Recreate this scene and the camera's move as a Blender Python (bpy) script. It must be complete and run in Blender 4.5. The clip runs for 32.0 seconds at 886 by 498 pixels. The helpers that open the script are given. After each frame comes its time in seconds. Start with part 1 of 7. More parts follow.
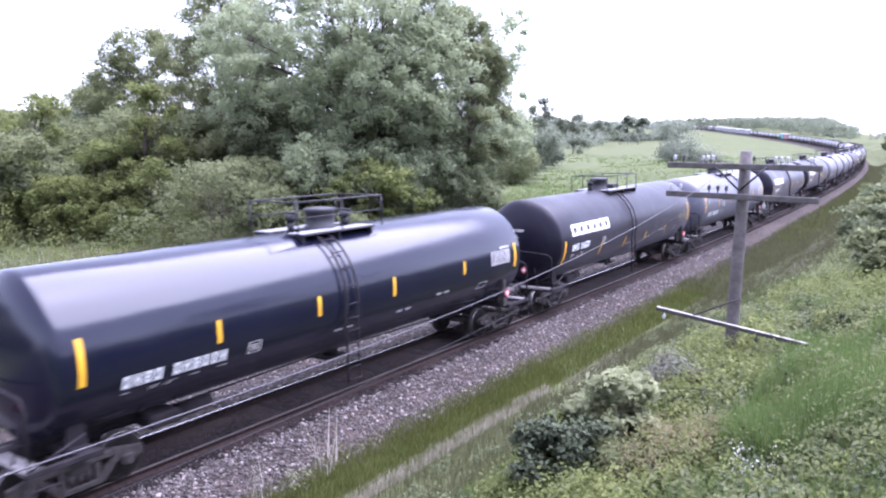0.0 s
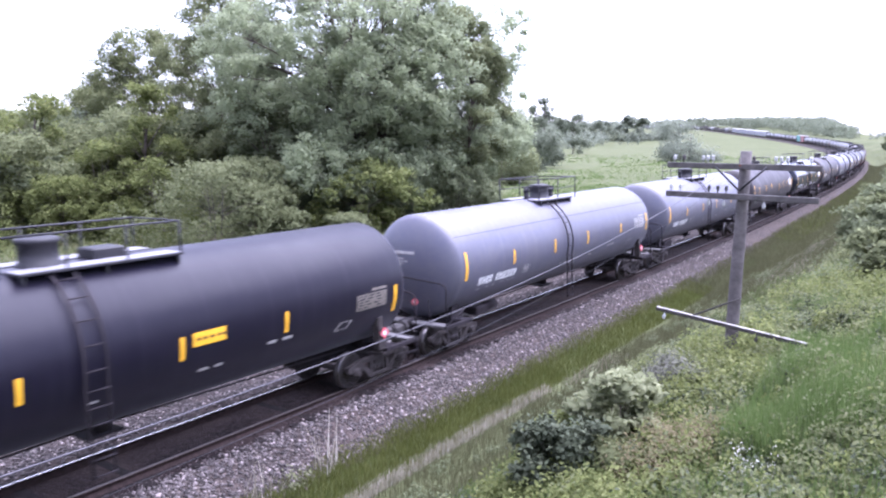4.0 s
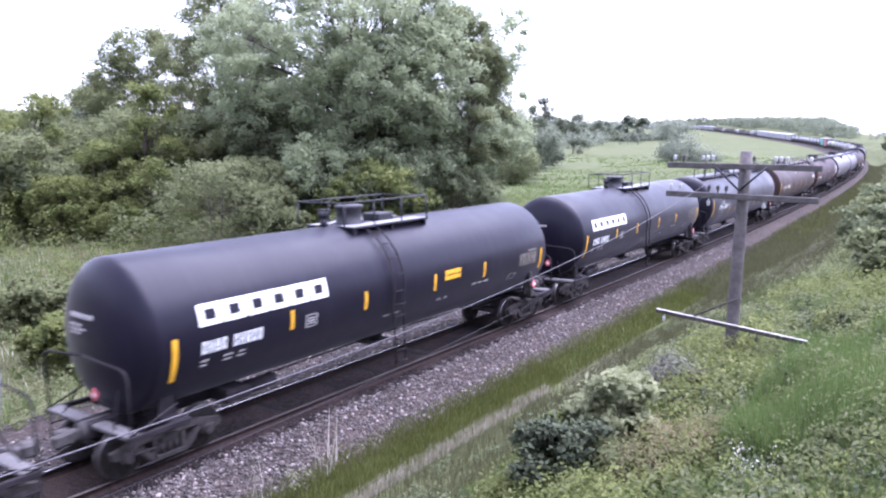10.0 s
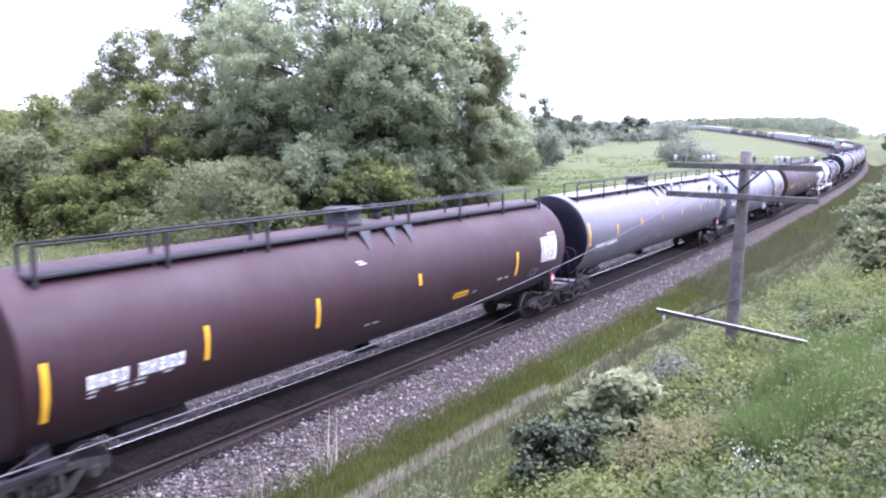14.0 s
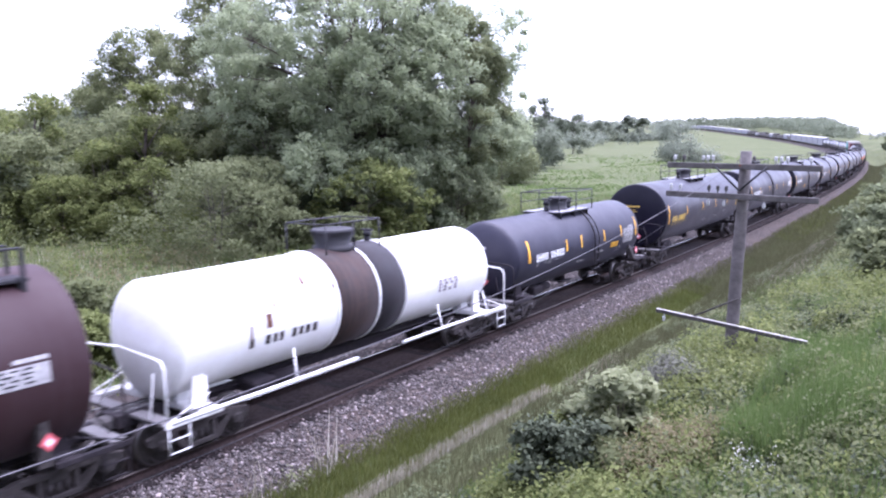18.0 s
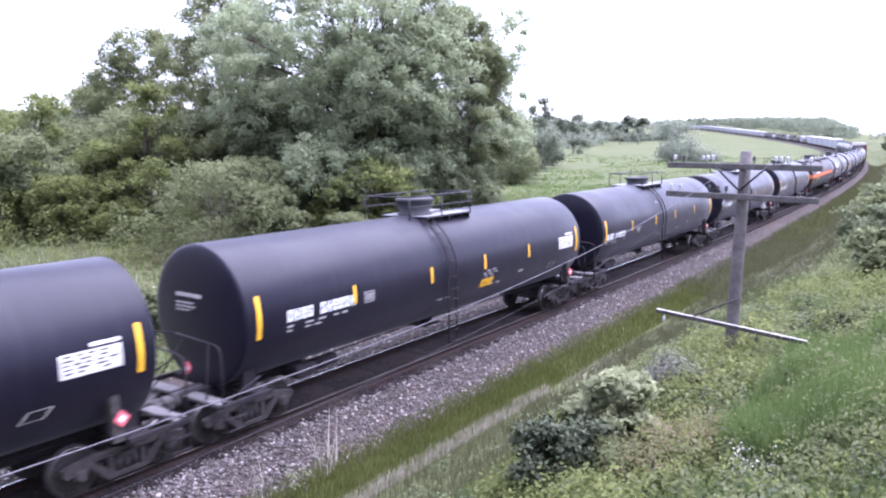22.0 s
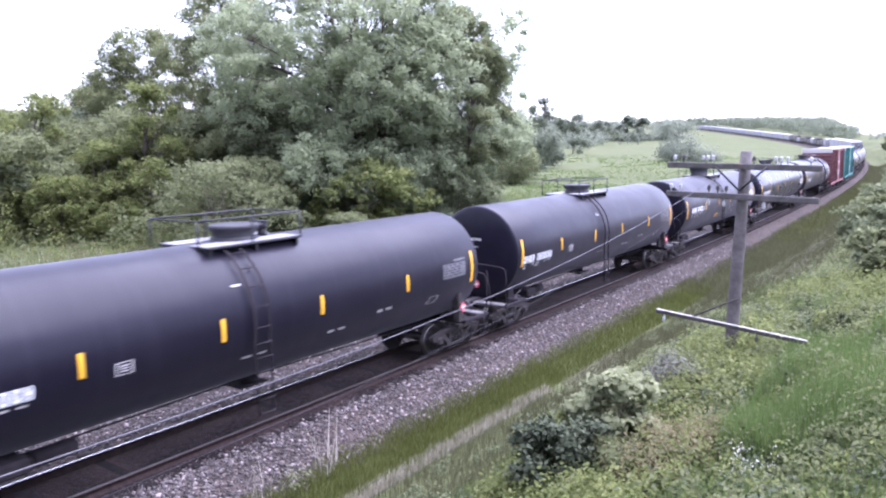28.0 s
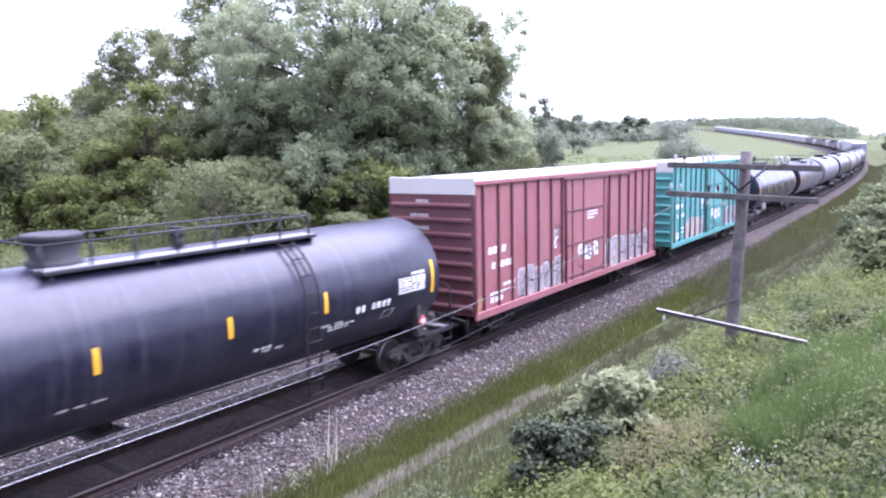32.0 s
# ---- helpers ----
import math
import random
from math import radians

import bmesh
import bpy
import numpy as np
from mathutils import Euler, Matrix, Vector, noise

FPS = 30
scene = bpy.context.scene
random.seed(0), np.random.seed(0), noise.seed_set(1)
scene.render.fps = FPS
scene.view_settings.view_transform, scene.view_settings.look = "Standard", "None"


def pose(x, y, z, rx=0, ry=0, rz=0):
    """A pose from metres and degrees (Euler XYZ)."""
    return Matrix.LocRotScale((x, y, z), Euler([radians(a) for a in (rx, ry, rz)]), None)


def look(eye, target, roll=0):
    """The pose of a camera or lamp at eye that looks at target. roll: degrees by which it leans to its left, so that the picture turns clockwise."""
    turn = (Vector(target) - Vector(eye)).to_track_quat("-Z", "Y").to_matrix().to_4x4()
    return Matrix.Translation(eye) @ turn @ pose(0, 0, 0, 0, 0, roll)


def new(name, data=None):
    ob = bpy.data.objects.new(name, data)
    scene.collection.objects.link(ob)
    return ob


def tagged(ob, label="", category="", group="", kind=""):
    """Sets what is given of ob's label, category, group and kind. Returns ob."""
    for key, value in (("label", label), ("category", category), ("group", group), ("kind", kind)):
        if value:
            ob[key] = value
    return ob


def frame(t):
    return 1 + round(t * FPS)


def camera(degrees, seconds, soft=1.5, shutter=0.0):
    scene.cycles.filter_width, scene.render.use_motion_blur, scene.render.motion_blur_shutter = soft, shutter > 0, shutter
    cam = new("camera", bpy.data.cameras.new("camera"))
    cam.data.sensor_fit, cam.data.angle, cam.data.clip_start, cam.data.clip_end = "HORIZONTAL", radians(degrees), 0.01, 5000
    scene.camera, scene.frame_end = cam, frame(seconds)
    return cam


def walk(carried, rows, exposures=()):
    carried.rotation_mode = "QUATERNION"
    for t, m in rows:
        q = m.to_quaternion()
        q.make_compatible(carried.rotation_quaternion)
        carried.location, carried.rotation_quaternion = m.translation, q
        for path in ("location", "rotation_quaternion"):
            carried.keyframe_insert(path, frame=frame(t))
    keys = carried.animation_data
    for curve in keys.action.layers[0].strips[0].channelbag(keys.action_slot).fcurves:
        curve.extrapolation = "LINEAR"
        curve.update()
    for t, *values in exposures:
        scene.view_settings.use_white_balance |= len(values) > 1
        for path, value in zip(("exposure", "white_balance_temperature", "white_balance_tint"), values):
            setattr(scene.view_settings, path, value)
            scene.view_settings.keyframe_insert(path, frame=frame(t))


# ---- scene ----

CLIP = 32.0
RADIUS = 1876.3      # the line bends to the left with this radius
ABEAM = 13.42        # from the eye to the centre of the line
LEAN = 1.48          # superelevation, degrees
SPEED = 19.882       # metres a second
EYE = (0.0, 0.0, 6.358)
YAW, PITCH = 36.0, 8.499

cam = camera(61.83, CLIP, soft=2.15, shutter=0.16)
AIM = (-math.sin(radians(YAW)) * math.cos(radians(PITCH)), math.cos(radians(YAW)) * math.cos(radians(PITCH)), -math.sin(radians(PITCH)))
STAND = look(EYE, (EYE[0] + AIM[0] * 10, EYE[1] + AIM[1] * 10, EYE[2] + AIM[2] * 10))
walk(cam, [(0.0, STAND), (CLIP, STAND)], [(t, e + 0.24, 5430, 33) for t, e in ((0.0, 2.5), (3.0, 2.5), (6.0, 2.4), (7.0, 2.5), (9.0, 2.48), (10.0, 2.42), (11.0, 2.52), (12.0, 2.56), (14.0, 2.62), (17.0, 2.52), (18.0, 2.25), (19.0, 2.4), (20.0, 2.5), (CLIP, 2.5))])

# ---- light: bright overcast ----
SUN_HIGH, SUN_TURN = 74.0, 30.0
world = bpy.data.worlds.new("overcast_sky")
world.use_nodes = True
scene.world = world
wn, wl = world.node_tree.nodes, world.node_tree.links
wn.clear()
sky = wn.new("ShaderNodeTexSky")
sky.sky_type = "NISHITA"
sky.sun_disc = False
sky.sun_elevation, sky.sun_rotation = radians(SUN_HIGH), radians(SUN_TURN)
sky.dust_density, sky.air_density, sky.ozone_density = 1.0, 1.0, 1.0
hsv = wn.new("ShaderNodeHueSaturation")
hsv.inputs["Saturation"].default_value = 0.3
hsv.inputs["Value"].default_value = 1.0
bg = wn.new("ShaderNodeBackground")
bg.inputs["Strength"].default_value = 0.085
out = wn.new("ShaderNodeOutputWorld")
wl.new(sky.outputs[0], hsv.inputs["Color"])
wl.new(hsv.outputs[0], bg.inputs["Color"])
wl.new(bg.outputs[0], out.inputs["Surface"])
sun_data = bpy.data.lights.new("sun", "SUN")
sun_data.energy, sun_data.angle, sun_data.color = 1.9, radians(85), (1.0, 0.98, 0.95)
sun = new("sun", sun_data)
SUN_FROM = (math.sin(radians(SUN_TURN)) * math.cos(radians(SUN_HIGH)), math.cos(radians(SUN_TURN)) * math.cos(radians(SUN_HIGH)), math.sin(radians(SUN_HIGH)))
sun.matrix_basis = look(tuple(60 * c for c in SUN_FROM), (0, 0, 0))


# ---- the line in plan and profile ----
def smooth(a, b, x):
    t = np.clip((np.asarray(x, float) - a) / (b - a), 0, 1)
    return t * t * (3 - 2 * t)


def rise(s):
    s = np.asarray(s, float)
    up = np.clip(s - 250, 0, 800)
    return 2.8e-5 * up * up + np.clip(s - 1050, 0, 900) * 0.02


def spot(s, u=0.0, w=0.0):
    """World place at s metres along the line, u to its right, w above the level of the rails."""
    th = s / RADIUS
    r = RADIUS + u
    return Vector((-ABEAM - RADIUS + r * math.cos(th), r * math.sin(th), float(rise(s)) + w))


def on_line(s, u=0.0, w=0.0):
    grade = math.degrees(math.atan2(float(rise(s + 5) - rise(s - 5)), 10.0))
    p = spot(s)
    return pose(p.x, p.y, p.z, grade, -LEAN, math.degrees(s / RADIUS)) @ pose(u, 0, w)


def plan(x, y):
    """s, u of a place in plan."""
    dx = x + ABEAM + RADIUS
    return np.arctan2(y, dx) * RADIUS, np.hypot(dx, y) - RADIUS


PROFILE_U = [-80, -30, -9, -7, -6.0, -2.9, -1.75, 1.75, 2.5, 3.2, 3.9, 4.6, 5.5, 7.0, 9.2, 11.5, 14, 18, 40, 90]
PROFILE_Z = [-1.2, -1.3, -1.25, -1.1, -0.95, -0.85, -0.5, -0.5, -0.62, -0.8, -0.93, -0.9, -0.55, 0.3, 1.30, 1.85, 2.9, 3.8, 4.4, 4.0]


def ground_z(s, u):
    s, u = np.asarray(s, float), np.asarray(u, float)
    # the hill lies inside and behind the bend; outside it the land stays flat
    edge = u - np.clip(s - 170, 0, 3000) ** 2 / (2 * RADIUS)
    level = smooth(10, 40, u) * smooth(-60, -8, edge)
    z = np.interp(u, PROFILE_U, PROFILE_Z) + rise(s) * (1 - level)
    far = np.clip(-u - 90, 0, 1200)
    z = z + 0.026 * far * smooth(0, 500, far)
    bump = 0.12 * np.sin(s * 1.7 + u * 0.8) * np.sin(u * 1.9 - s * 0.5) + 0.22 * np.sin(s * 0.21 + 1.3 * np.sin(u * 0.17)) * np.cos(u * 0.33 + 0.4) + 0.09 * np.sin(s * 0.9 + u * 0.7)
    return z + bump * (smooth(5.0, 8.0, u) + smooth(5.0, 14.0, -u))


def place(s, u, dz=0.0):
    p = spot(s, u)
    p.z = float(ground_z(s, u)) + dz
    return p


# ---- mesh building ----
class Shape:
    def __init__(self):
        self.v, self.f, self.smooth, self.slots, self.slot = [], [], [], [], 0

    def add(self, verts, faces, smooth_faces=False):
        n = len(self.v)
        self.v.extend([tuple(p) for p in verts])
        self.f.extend([tuple(i + n for i in f) for f in faces])
        self.smooth.extend([smooth_faces] * len(faces))
        self.slots.extend([self.slot] * len(faces))
        return self

    def box(self, x0, x1, y0, y1, z0, z1, c=0.0, m=None):
        if c <= 0:
            vs = [(x, y, z) for x in (x0, x1) for y in (y0, y1) for z in (z0, z1)]
            fs = [(0, 1, 3, 2), (4, 6, 7, 5), (0, 4, 5, 1), (2, 3, 7, 6), (0, 2, 6, 4), (1, 5, 7, 3)]
        else:
            lo, hi = (x0, y0, z0), (x1, y1, z1)
            vs, index = [], {}
            for sx in (0, 1):
                for sy in (0, 1):
                    for sz in (0, 1):
                        sg = (sx, sy, sz)
                        for axis in range(3):
                            p = []
                            for k in range(3):
                                e = hi[k] if sg[k] else lo[k]
                                p.append(e if k == axis else (e - c if sg[k] else e + c))
                            index[(sg, axis)] = len(vs)
                            vs.append(tuple(p))
            fs = []
            for axis in range(3):
                a, b = (axis + 1) % 3, (axis + 2) % 3
                for side in (0, 1):
                    ring = []
                    for i, j in ((0, 0), (1, 0), (1, 1), (0, 1)):
                        sg = [0, 0, 0]
                        sg[axis], sg[a], sg[b] = side, i, j
                        ring.append(index[(tuple(sg), axis)])
                    fs.append(tuple(ring if side else ring[::-1]))
                for i in (0, 1):
                    for j in (0, 1):
                        s0, s1 = [0, 0, 0], [0, 0, 0]
                        s0[axis], s1[axis] = 0, 1
                        s0[a] = s1[a] = i
                        s0[b] = s1[b] = j
                        s0, s1 = tuple(s0), tuple(s1)
                        q = [index[(s0, a)], index[(s1, a)], index[(s1, b)], index[(s0, b)]]
                        fs.append(tuple(q if (i == j) else q[::-1]))
            for sg in [(i, j, k) for i in (0, 1) for j in (0, 1) for k in (0, 1)]:
                tri = [index[(sg, 0)], index[(sg, 1)], index[(sg, 2)]]
                fs.append(tuple(tri if sum(sg) % 2 else tri[::-1]))
        if m is not None:
            vs = [m @ Vector(p) for p in vs]
        return self.add(vs, fs)

    def tube(self, p0, p1, r0, r1=None, seg=8, caps=True):
        r1 = r0 if r1 is None else r1
        p0, p1 = Vector(p0), Vector(p1)
        axis = (p1 - p0).normalized()
        a = axis.orthogonal().normalized()
        b = axis.cross(a)
        ring = [(math.cos(2 * math.pi * i / seg), math.sin(2 * math.pi * i / seg)) for i in range(seg)]
        vs = [p0 + (a * x + b * y) * r0 for x, y in ring] + [p1 + (a * x + b * y) * r1 for x, y in ring]
        self.add(vs, [(i, (i + 1) % seg, seg + (i + 1) % seg, seg + i) for i in range(seg)], True)
        if caps:
            n = len(self.v) - 2 * seg
            self.f.extend([tuple(n + i for i in reversed(range(seg))), tuple(n + seg + i for i in range(seg))])
            self.smooth.extend([False, False])
            self.slots.extend([self.slot] * 2)
        return self

    def path(self, pts, r, seg=6):
        pts = [Vector(p) for p in pts]
        rad = list(r) if isinstance(r, (list, tuple)) else [r] * len(pts)
        vs, fs = [], []
        side = None
        for i, p in enumerate(pts):
            ahead = (pts[min(i + 1, len(pts) - 1)] - pts[max(i - 1, 0)]).normalized()
            side = ahead.orthogonal() if side is None else side - ahead * side.dot(ahead)
            side.normalize()
            up = ahead.cross(side)
            vs += [p + (side * math.cos(2 * math.pi * k / seg) + up * math.sin(2 * math.pi * k / seg)) * rad[i] for k in range(seg)]
        for i in range(len(pts) - 1):
            for k in range(seg):
                j = (k + 1) % seg
                fs.append((i * seg + k, i * seg + j, (i + 1) * seg + j, (i + 1) * seg + k))
        self.add(vs, fs, True)
        n = len(self.v) - len(vs)
        last = n + (len(pts) - 1) * seg
        self.f.extend([tuple(n + k for k in reversed(range(seg))), tuple(last + k for k in range(seg))])
        self.smooth.extend([False, False])
        self.slots.extend([self.slot] * 2)
        return self

    def lathe(self, rows, seg=40, origin=(0, 0, 0), axis="Y", smooth_faces=True):
        """rows of (along, radius)."""
        vs, fs = [], []
        for y, r in rows:
            for i in range(seg):
                t = 2 * math.pi * i / seg
                c, d = r * math.cos(t), r * math.sin(t)
                p = (c, y, d) if axis == "Y" else ((y, c, d) if axis == "X" else (c, d, y))
                vs.append((p[0] + origin[0], p[1] + origin[1], p[2] + origin[2]))
        for k in range(len(rows) - 1):
            for i in range(seg):
                j = (i + 1) % seg
                q = (k * seg + i, (k + 1) * seg + i, (k + 1) * seg + j, k * seg + j)
                fs.append(q if axis != "Y" else q)
        self.add(vs, fs, smooth_faces)
        n = len(self.v) - len(vs)
        self.f.extend([tuple(n + i for i in range(seg)), tuple(n + (len(rows) - 1) * seg + i for i in reversed(range(seg)))])
        self.smooth.extend([False, False])
        self.slots.extend([self.slot] * 2)
        return self

    def prism(self, outline, x0, x1, holes=()):
        """Outline in (y, z) pushed from x0 to x1."""
        n = len(outline)
        vs = [(x0, y, z) for y, z in outline] + [(x1, y, z) for y, z in outline]
        fs = [tuple(range(n)), tuple(reversed(range(n, 2 * n)))]
        fs += [(i, n + i, n + (i + 1) % n, (i + 1) % n) for i in range(n)]
        return self.add(vs, fs)

    def patch(self, y0, y1, a0, a1, r, cz, n=5, lift=0.006):
        """A sheet wrapped on a tank's near side, between two angles above the level of its axis."""
        vs = []
        for i in range(n + 1):
            t = radians(a0 + (a1 - a0) * i / n)
            for y in (y0, y1):
                vs.append(((r + lift) * math.cos(t), y, cz + (r + lift) * math.sin(t)))
        return self.add(vs, [(2 * i, 2 * i + 1, 2 * i + 3, 2 * i + 2) for i in range(n)], True)

    def mesh(self, name, material):
        me = bpy.data.meshes.new(name)
        me.from_pydata(self.v, [], self.f)
        me.polygons.foreach_set("use_smooth", self.smooth)
        for m in material if isinstance(material, (list, tuple)) else [material]:
            me.materials.append(m)
        if max(self.slots) > 0:
            me.polygons.foreach_set("material_index", self.slots)
        me.validate()
        me.update()
        return me


def thing(name, label, category, group="", kind="", m=None, data=None):
    ob = new(name, data)
    if m is not None:
        ob.matrix_basis = m
    return tagged(ob, label, category, group, kind)


def part(name, data, parent, label="", at=None):
    ob = new(name, data)
    ob.parent = parent
    if at is not None:
        ob.matrix_basis = at
    return tagged(ob, label, kind="stuff" if name in SMALL_PRINT else "")


SMALL_PRINT = ("car_marking", "data_panel", "small_marking", "end_lettering", "sprayed_tag", "sprayed_fill", "sprayed_scrawl", "rust_stain", "rust_patch", "chalk_scrawl")
STORE = {}


def stored(key, maker):
    if key not in STORE:
        STORE[key] = maker()
    return STORE[key]


# ---- materials ----
def nodes_of(name):
    mat = bpy.data.materials.new(name)
    mat.use_nodes = True
    nt = mat.node_tree
    return mat, nt.nodes, nt.links, nt.nodes["Principled BSDF"]


def noise_node(n, l, scale, detail=4.0, rough=0.6, coords=None, stretch=None):
    tex = n.new("ShaderNodeTexNoise")
    tex.inputs["Scale"].default_value = scale
    tex.inputs["Detail"].default_value = detail
    tex.inputs["Roughness"].default_value = rough
    if coords is not None:
        src = coords
        if stretch:
            mp = n.new("ShaderNodeMapping")
            mp.inputs["Scale"].default_value = stretch
            l.new(coords, mp.inputs["Vector"])
            src = mp.outputs[0]
        l.new(src, tex.inputs["Vector"])
    return tex.outputs["Fac"]


def ramp_node(n, l, fac, stops):
    r = n.new("ShaderNodeValToRGB")
    els = r.color_ramp.elements
    while len(els) < len(stops):
        els.new(0.5)
    for e, (p, c) in zip(els, stops):
        e.position, e.color = p, (*c, 1)
    l.new(fac, r.inputs[0])
    return r.outputs[0]


def mix_node(n, l, fac, a, b, mode="MIX"):
    m = n.new("ShaderNodeMix")
    m.data_type, m.blend_type = "RGBA", mode
    for sock, val in ((m.inputs[0], fac), (m.inputs[6], a), (m.inputs[7], b)):
        if isinstance(val, (int, float)):
            sock.default_value = val
        elif isinstance(val, tuple):
            sock.default_value = (*val, 1)
        else:
            l.new(val, sock)
    return m.outputs[2]


def bump_node(n, l, bsdf, height, strength, distance):
    b = n.new("ShaderNodeBump")
    b.inputs["Strength"].default_value = strength
    b.inputs["Distance"].default_value = distance
    l.new(height, b.inputs["Height"])
    l.new(b.outputs[0], bsdf.inputs["Normal"])


def painted(name, color, rough=0.42, dirt=(0.16, 0.14, 0.12), dirty=0.35, streaks=0.5, metal=0.0, spec=0.5, dust=0.05):
    """Car paint with road film, run-down streaks and patches of dullness."""
    mat, n, l, b = nodes_of(name)
    tc = n.new("ShaderNodeTexCoord").outputs["Object"]
    big = noise_node(n, l, 0.7, 5, 0.6, tc)
    run = noise_node(n, l, 1.0, 5, 0.65, tc, (0.5, 5.0, 0.35))
    fine = noise_node(n, l, 26, 3, 0.6, tc)
    film = ramp_node(n, l, big, [(0.35, (0, 0, 0)), (0.8, (dirty, dirty, dirty))])
    strk = ramp_node(n, l, run, [(0.5, (0, 0, 0)), (0.78, (dirty * streaks, dirty * streaks, dirty * streaks))])
    c1 = mix_node(n, l, film, color, dirt)
    c2 = mix_node(n, l, strk, c1, tuple(min(1, d * 1.5 + 0.02) for d in dirt))
    mott = noise_node(n, l, 5.0, 6, 0.7, tc, (1.0, 0.6, 1.0))
    c3 = mix_node(n, l, ramp_node(n, l, mott, [(0.42, (0, 0, 0)), (0.75, (dirty * 0.8,) * 3)]), c2, dirt)
    l.new(c3, b.inputs["Base Color"])
    rr = ramp_node(n, l, big, [(0.2, (rough * 0.8,) * 3), (0.8, (min(1, rough * 1.35),) * 3)])
    l.new(rr, b.inputs["Roughness"])
    b.inputs["Metallic"].default_value = metal
    b.inputs["Specular IOR Level"].default_value = spec
    b.inputs["Sheen Weight"].default_value = dust
    b.inputs["Sheen Roughness"].default_value = 0.4
    b.inputs["Sheen Tint"].default_value = (0.9, 0.86, 0.93, 1)
    dent = n.new("ShaderNodeBump")
    dent.inputs["Strength"].default_value = 0.35
    dent.inputs["Distance"].default_value = 0.03
    l.new(noise_node(n, l, 1.1, 2, 0.5, tc, (1.0, 0.7, 1.0)), dent.inputs["Height"])
    bump_node(n, l, b, fine, 0.12, 0.004)
    l.new(dent.outputs[0], b.inputs["Normal"].links[0].from_node.inputs["Normal"])
    return mat


def plain(name, color, rough=0.6, metal=0.0, scale=9.0, vary=0.3, bump=0.15):
    mat, n, l, b = nodes_of(name)
    tc = n.new("ShaderNodeTexCoord").outputs["Object"]
    big = noise_node(n, l, scale, 5, 0.65, tc)
    lo = tuple(c * (1 - vary) for c in color)
    hi = tuple(min(1, c * (1 + vary)) for c in color)
    l.new(ramp_node(n, l, big, [(0.3, lo), (0.7, hi)]), b.inputs["Base Color"])
    b.inputs["Roughness"].default_value, b.inputs["Metallic"].default_value = rough, metal
    bump_node(n, l, b, noise_node(n, l, scale * 5, 3, 0.6, tc), bump, 0.01)
    return mat


def leafy(name, dark, light, tip=None, rough=0.6, through_light=0.6):
    """Foliage: a colour for each leaf, with slow drift across the plant."""
    mat, n, l, b = nodes_of(name)
    geo = n.new("ShaderNodeNewGeometry")
    tc = n.new("ShaderNodeTexCoord").outputs["Object"]
    drift = noise_node(n, l, 0.45, 3, 0.6, tc)
    c = ramp_node(n, l, geo.outputs["Random Per Island"], [(0.0, dark), (0.75, light), (1.0, tip or light)])
    lo = mix_node(n, l, 0.55, c, dark)
    c2 = mix_node(n, l, ramp_node(n, l, drift, [(0.35, (0, 0, 0)), (0.65, (1, 1, 1))]), lo, c)
    l.new(c2, b.inputs["Base Color"])
    b.inputs["Roughness"].default_value = rough
    b.inputs["Specular IOR Level"].default_value = 0.12
    tr = n.new("ShaderNodeBsdfTranslucent")
    l.new(c2, tr.inputs["Color"])
    mx = n.new("ShaderNodeMixShader")
    mx.inputs[0].default_value = through_light
    l.new(b.outputs[0], mx.inputs[1])
    l.new(tr.outputs[0], mx.inputs[2])
    l.new(mx.outputs[0], n["Material Output"].inputs["Surface"])
    return mat


def ground_material():
    mat, n, l, b = nodes_of("meadow_ground")
    tc = n.new("ShaderNodeTexCoord").outputs["Object"]
    big = noise_node(n, l, 0.035, 5, 0.6, tc)
    mid = noise_node(n, l, 0.5, 6, 0.7, tc)
    fine = noise_node(n, l, 7, 4, 0.7, tc)
    c1 = ramp_node(n, l, big, [(0.35, (0.084, 0.1, 0.043)), (0.55, (0.114, 0.133, 0.057)), (0.7, (0.165, 0.163, 0.092))])
    c2 = ramp_node(n, l, mid, [(0.3, (0.04, 0.044, 0.024)), (0.7, (0.11, 0.118, 0.06))])
    c3 = mix_node(n, l, 0.45, c1, c2)
    l.new(mix_node(n, l, 0.35, c3, ramp_node(n, l, fine, [(0.3, (0.028, 0.034, 0.014)), (0.7, (0.115, 0.126, 0.058))])), b.inputs["Base Color"])
    b.inputs["Roughness"].default_value = 0.95
    b.inputs["Specular IOR Level"].default_value = 0.1
    bump_node(n, l, b, fine, 0.7, 0.12)
    return mat


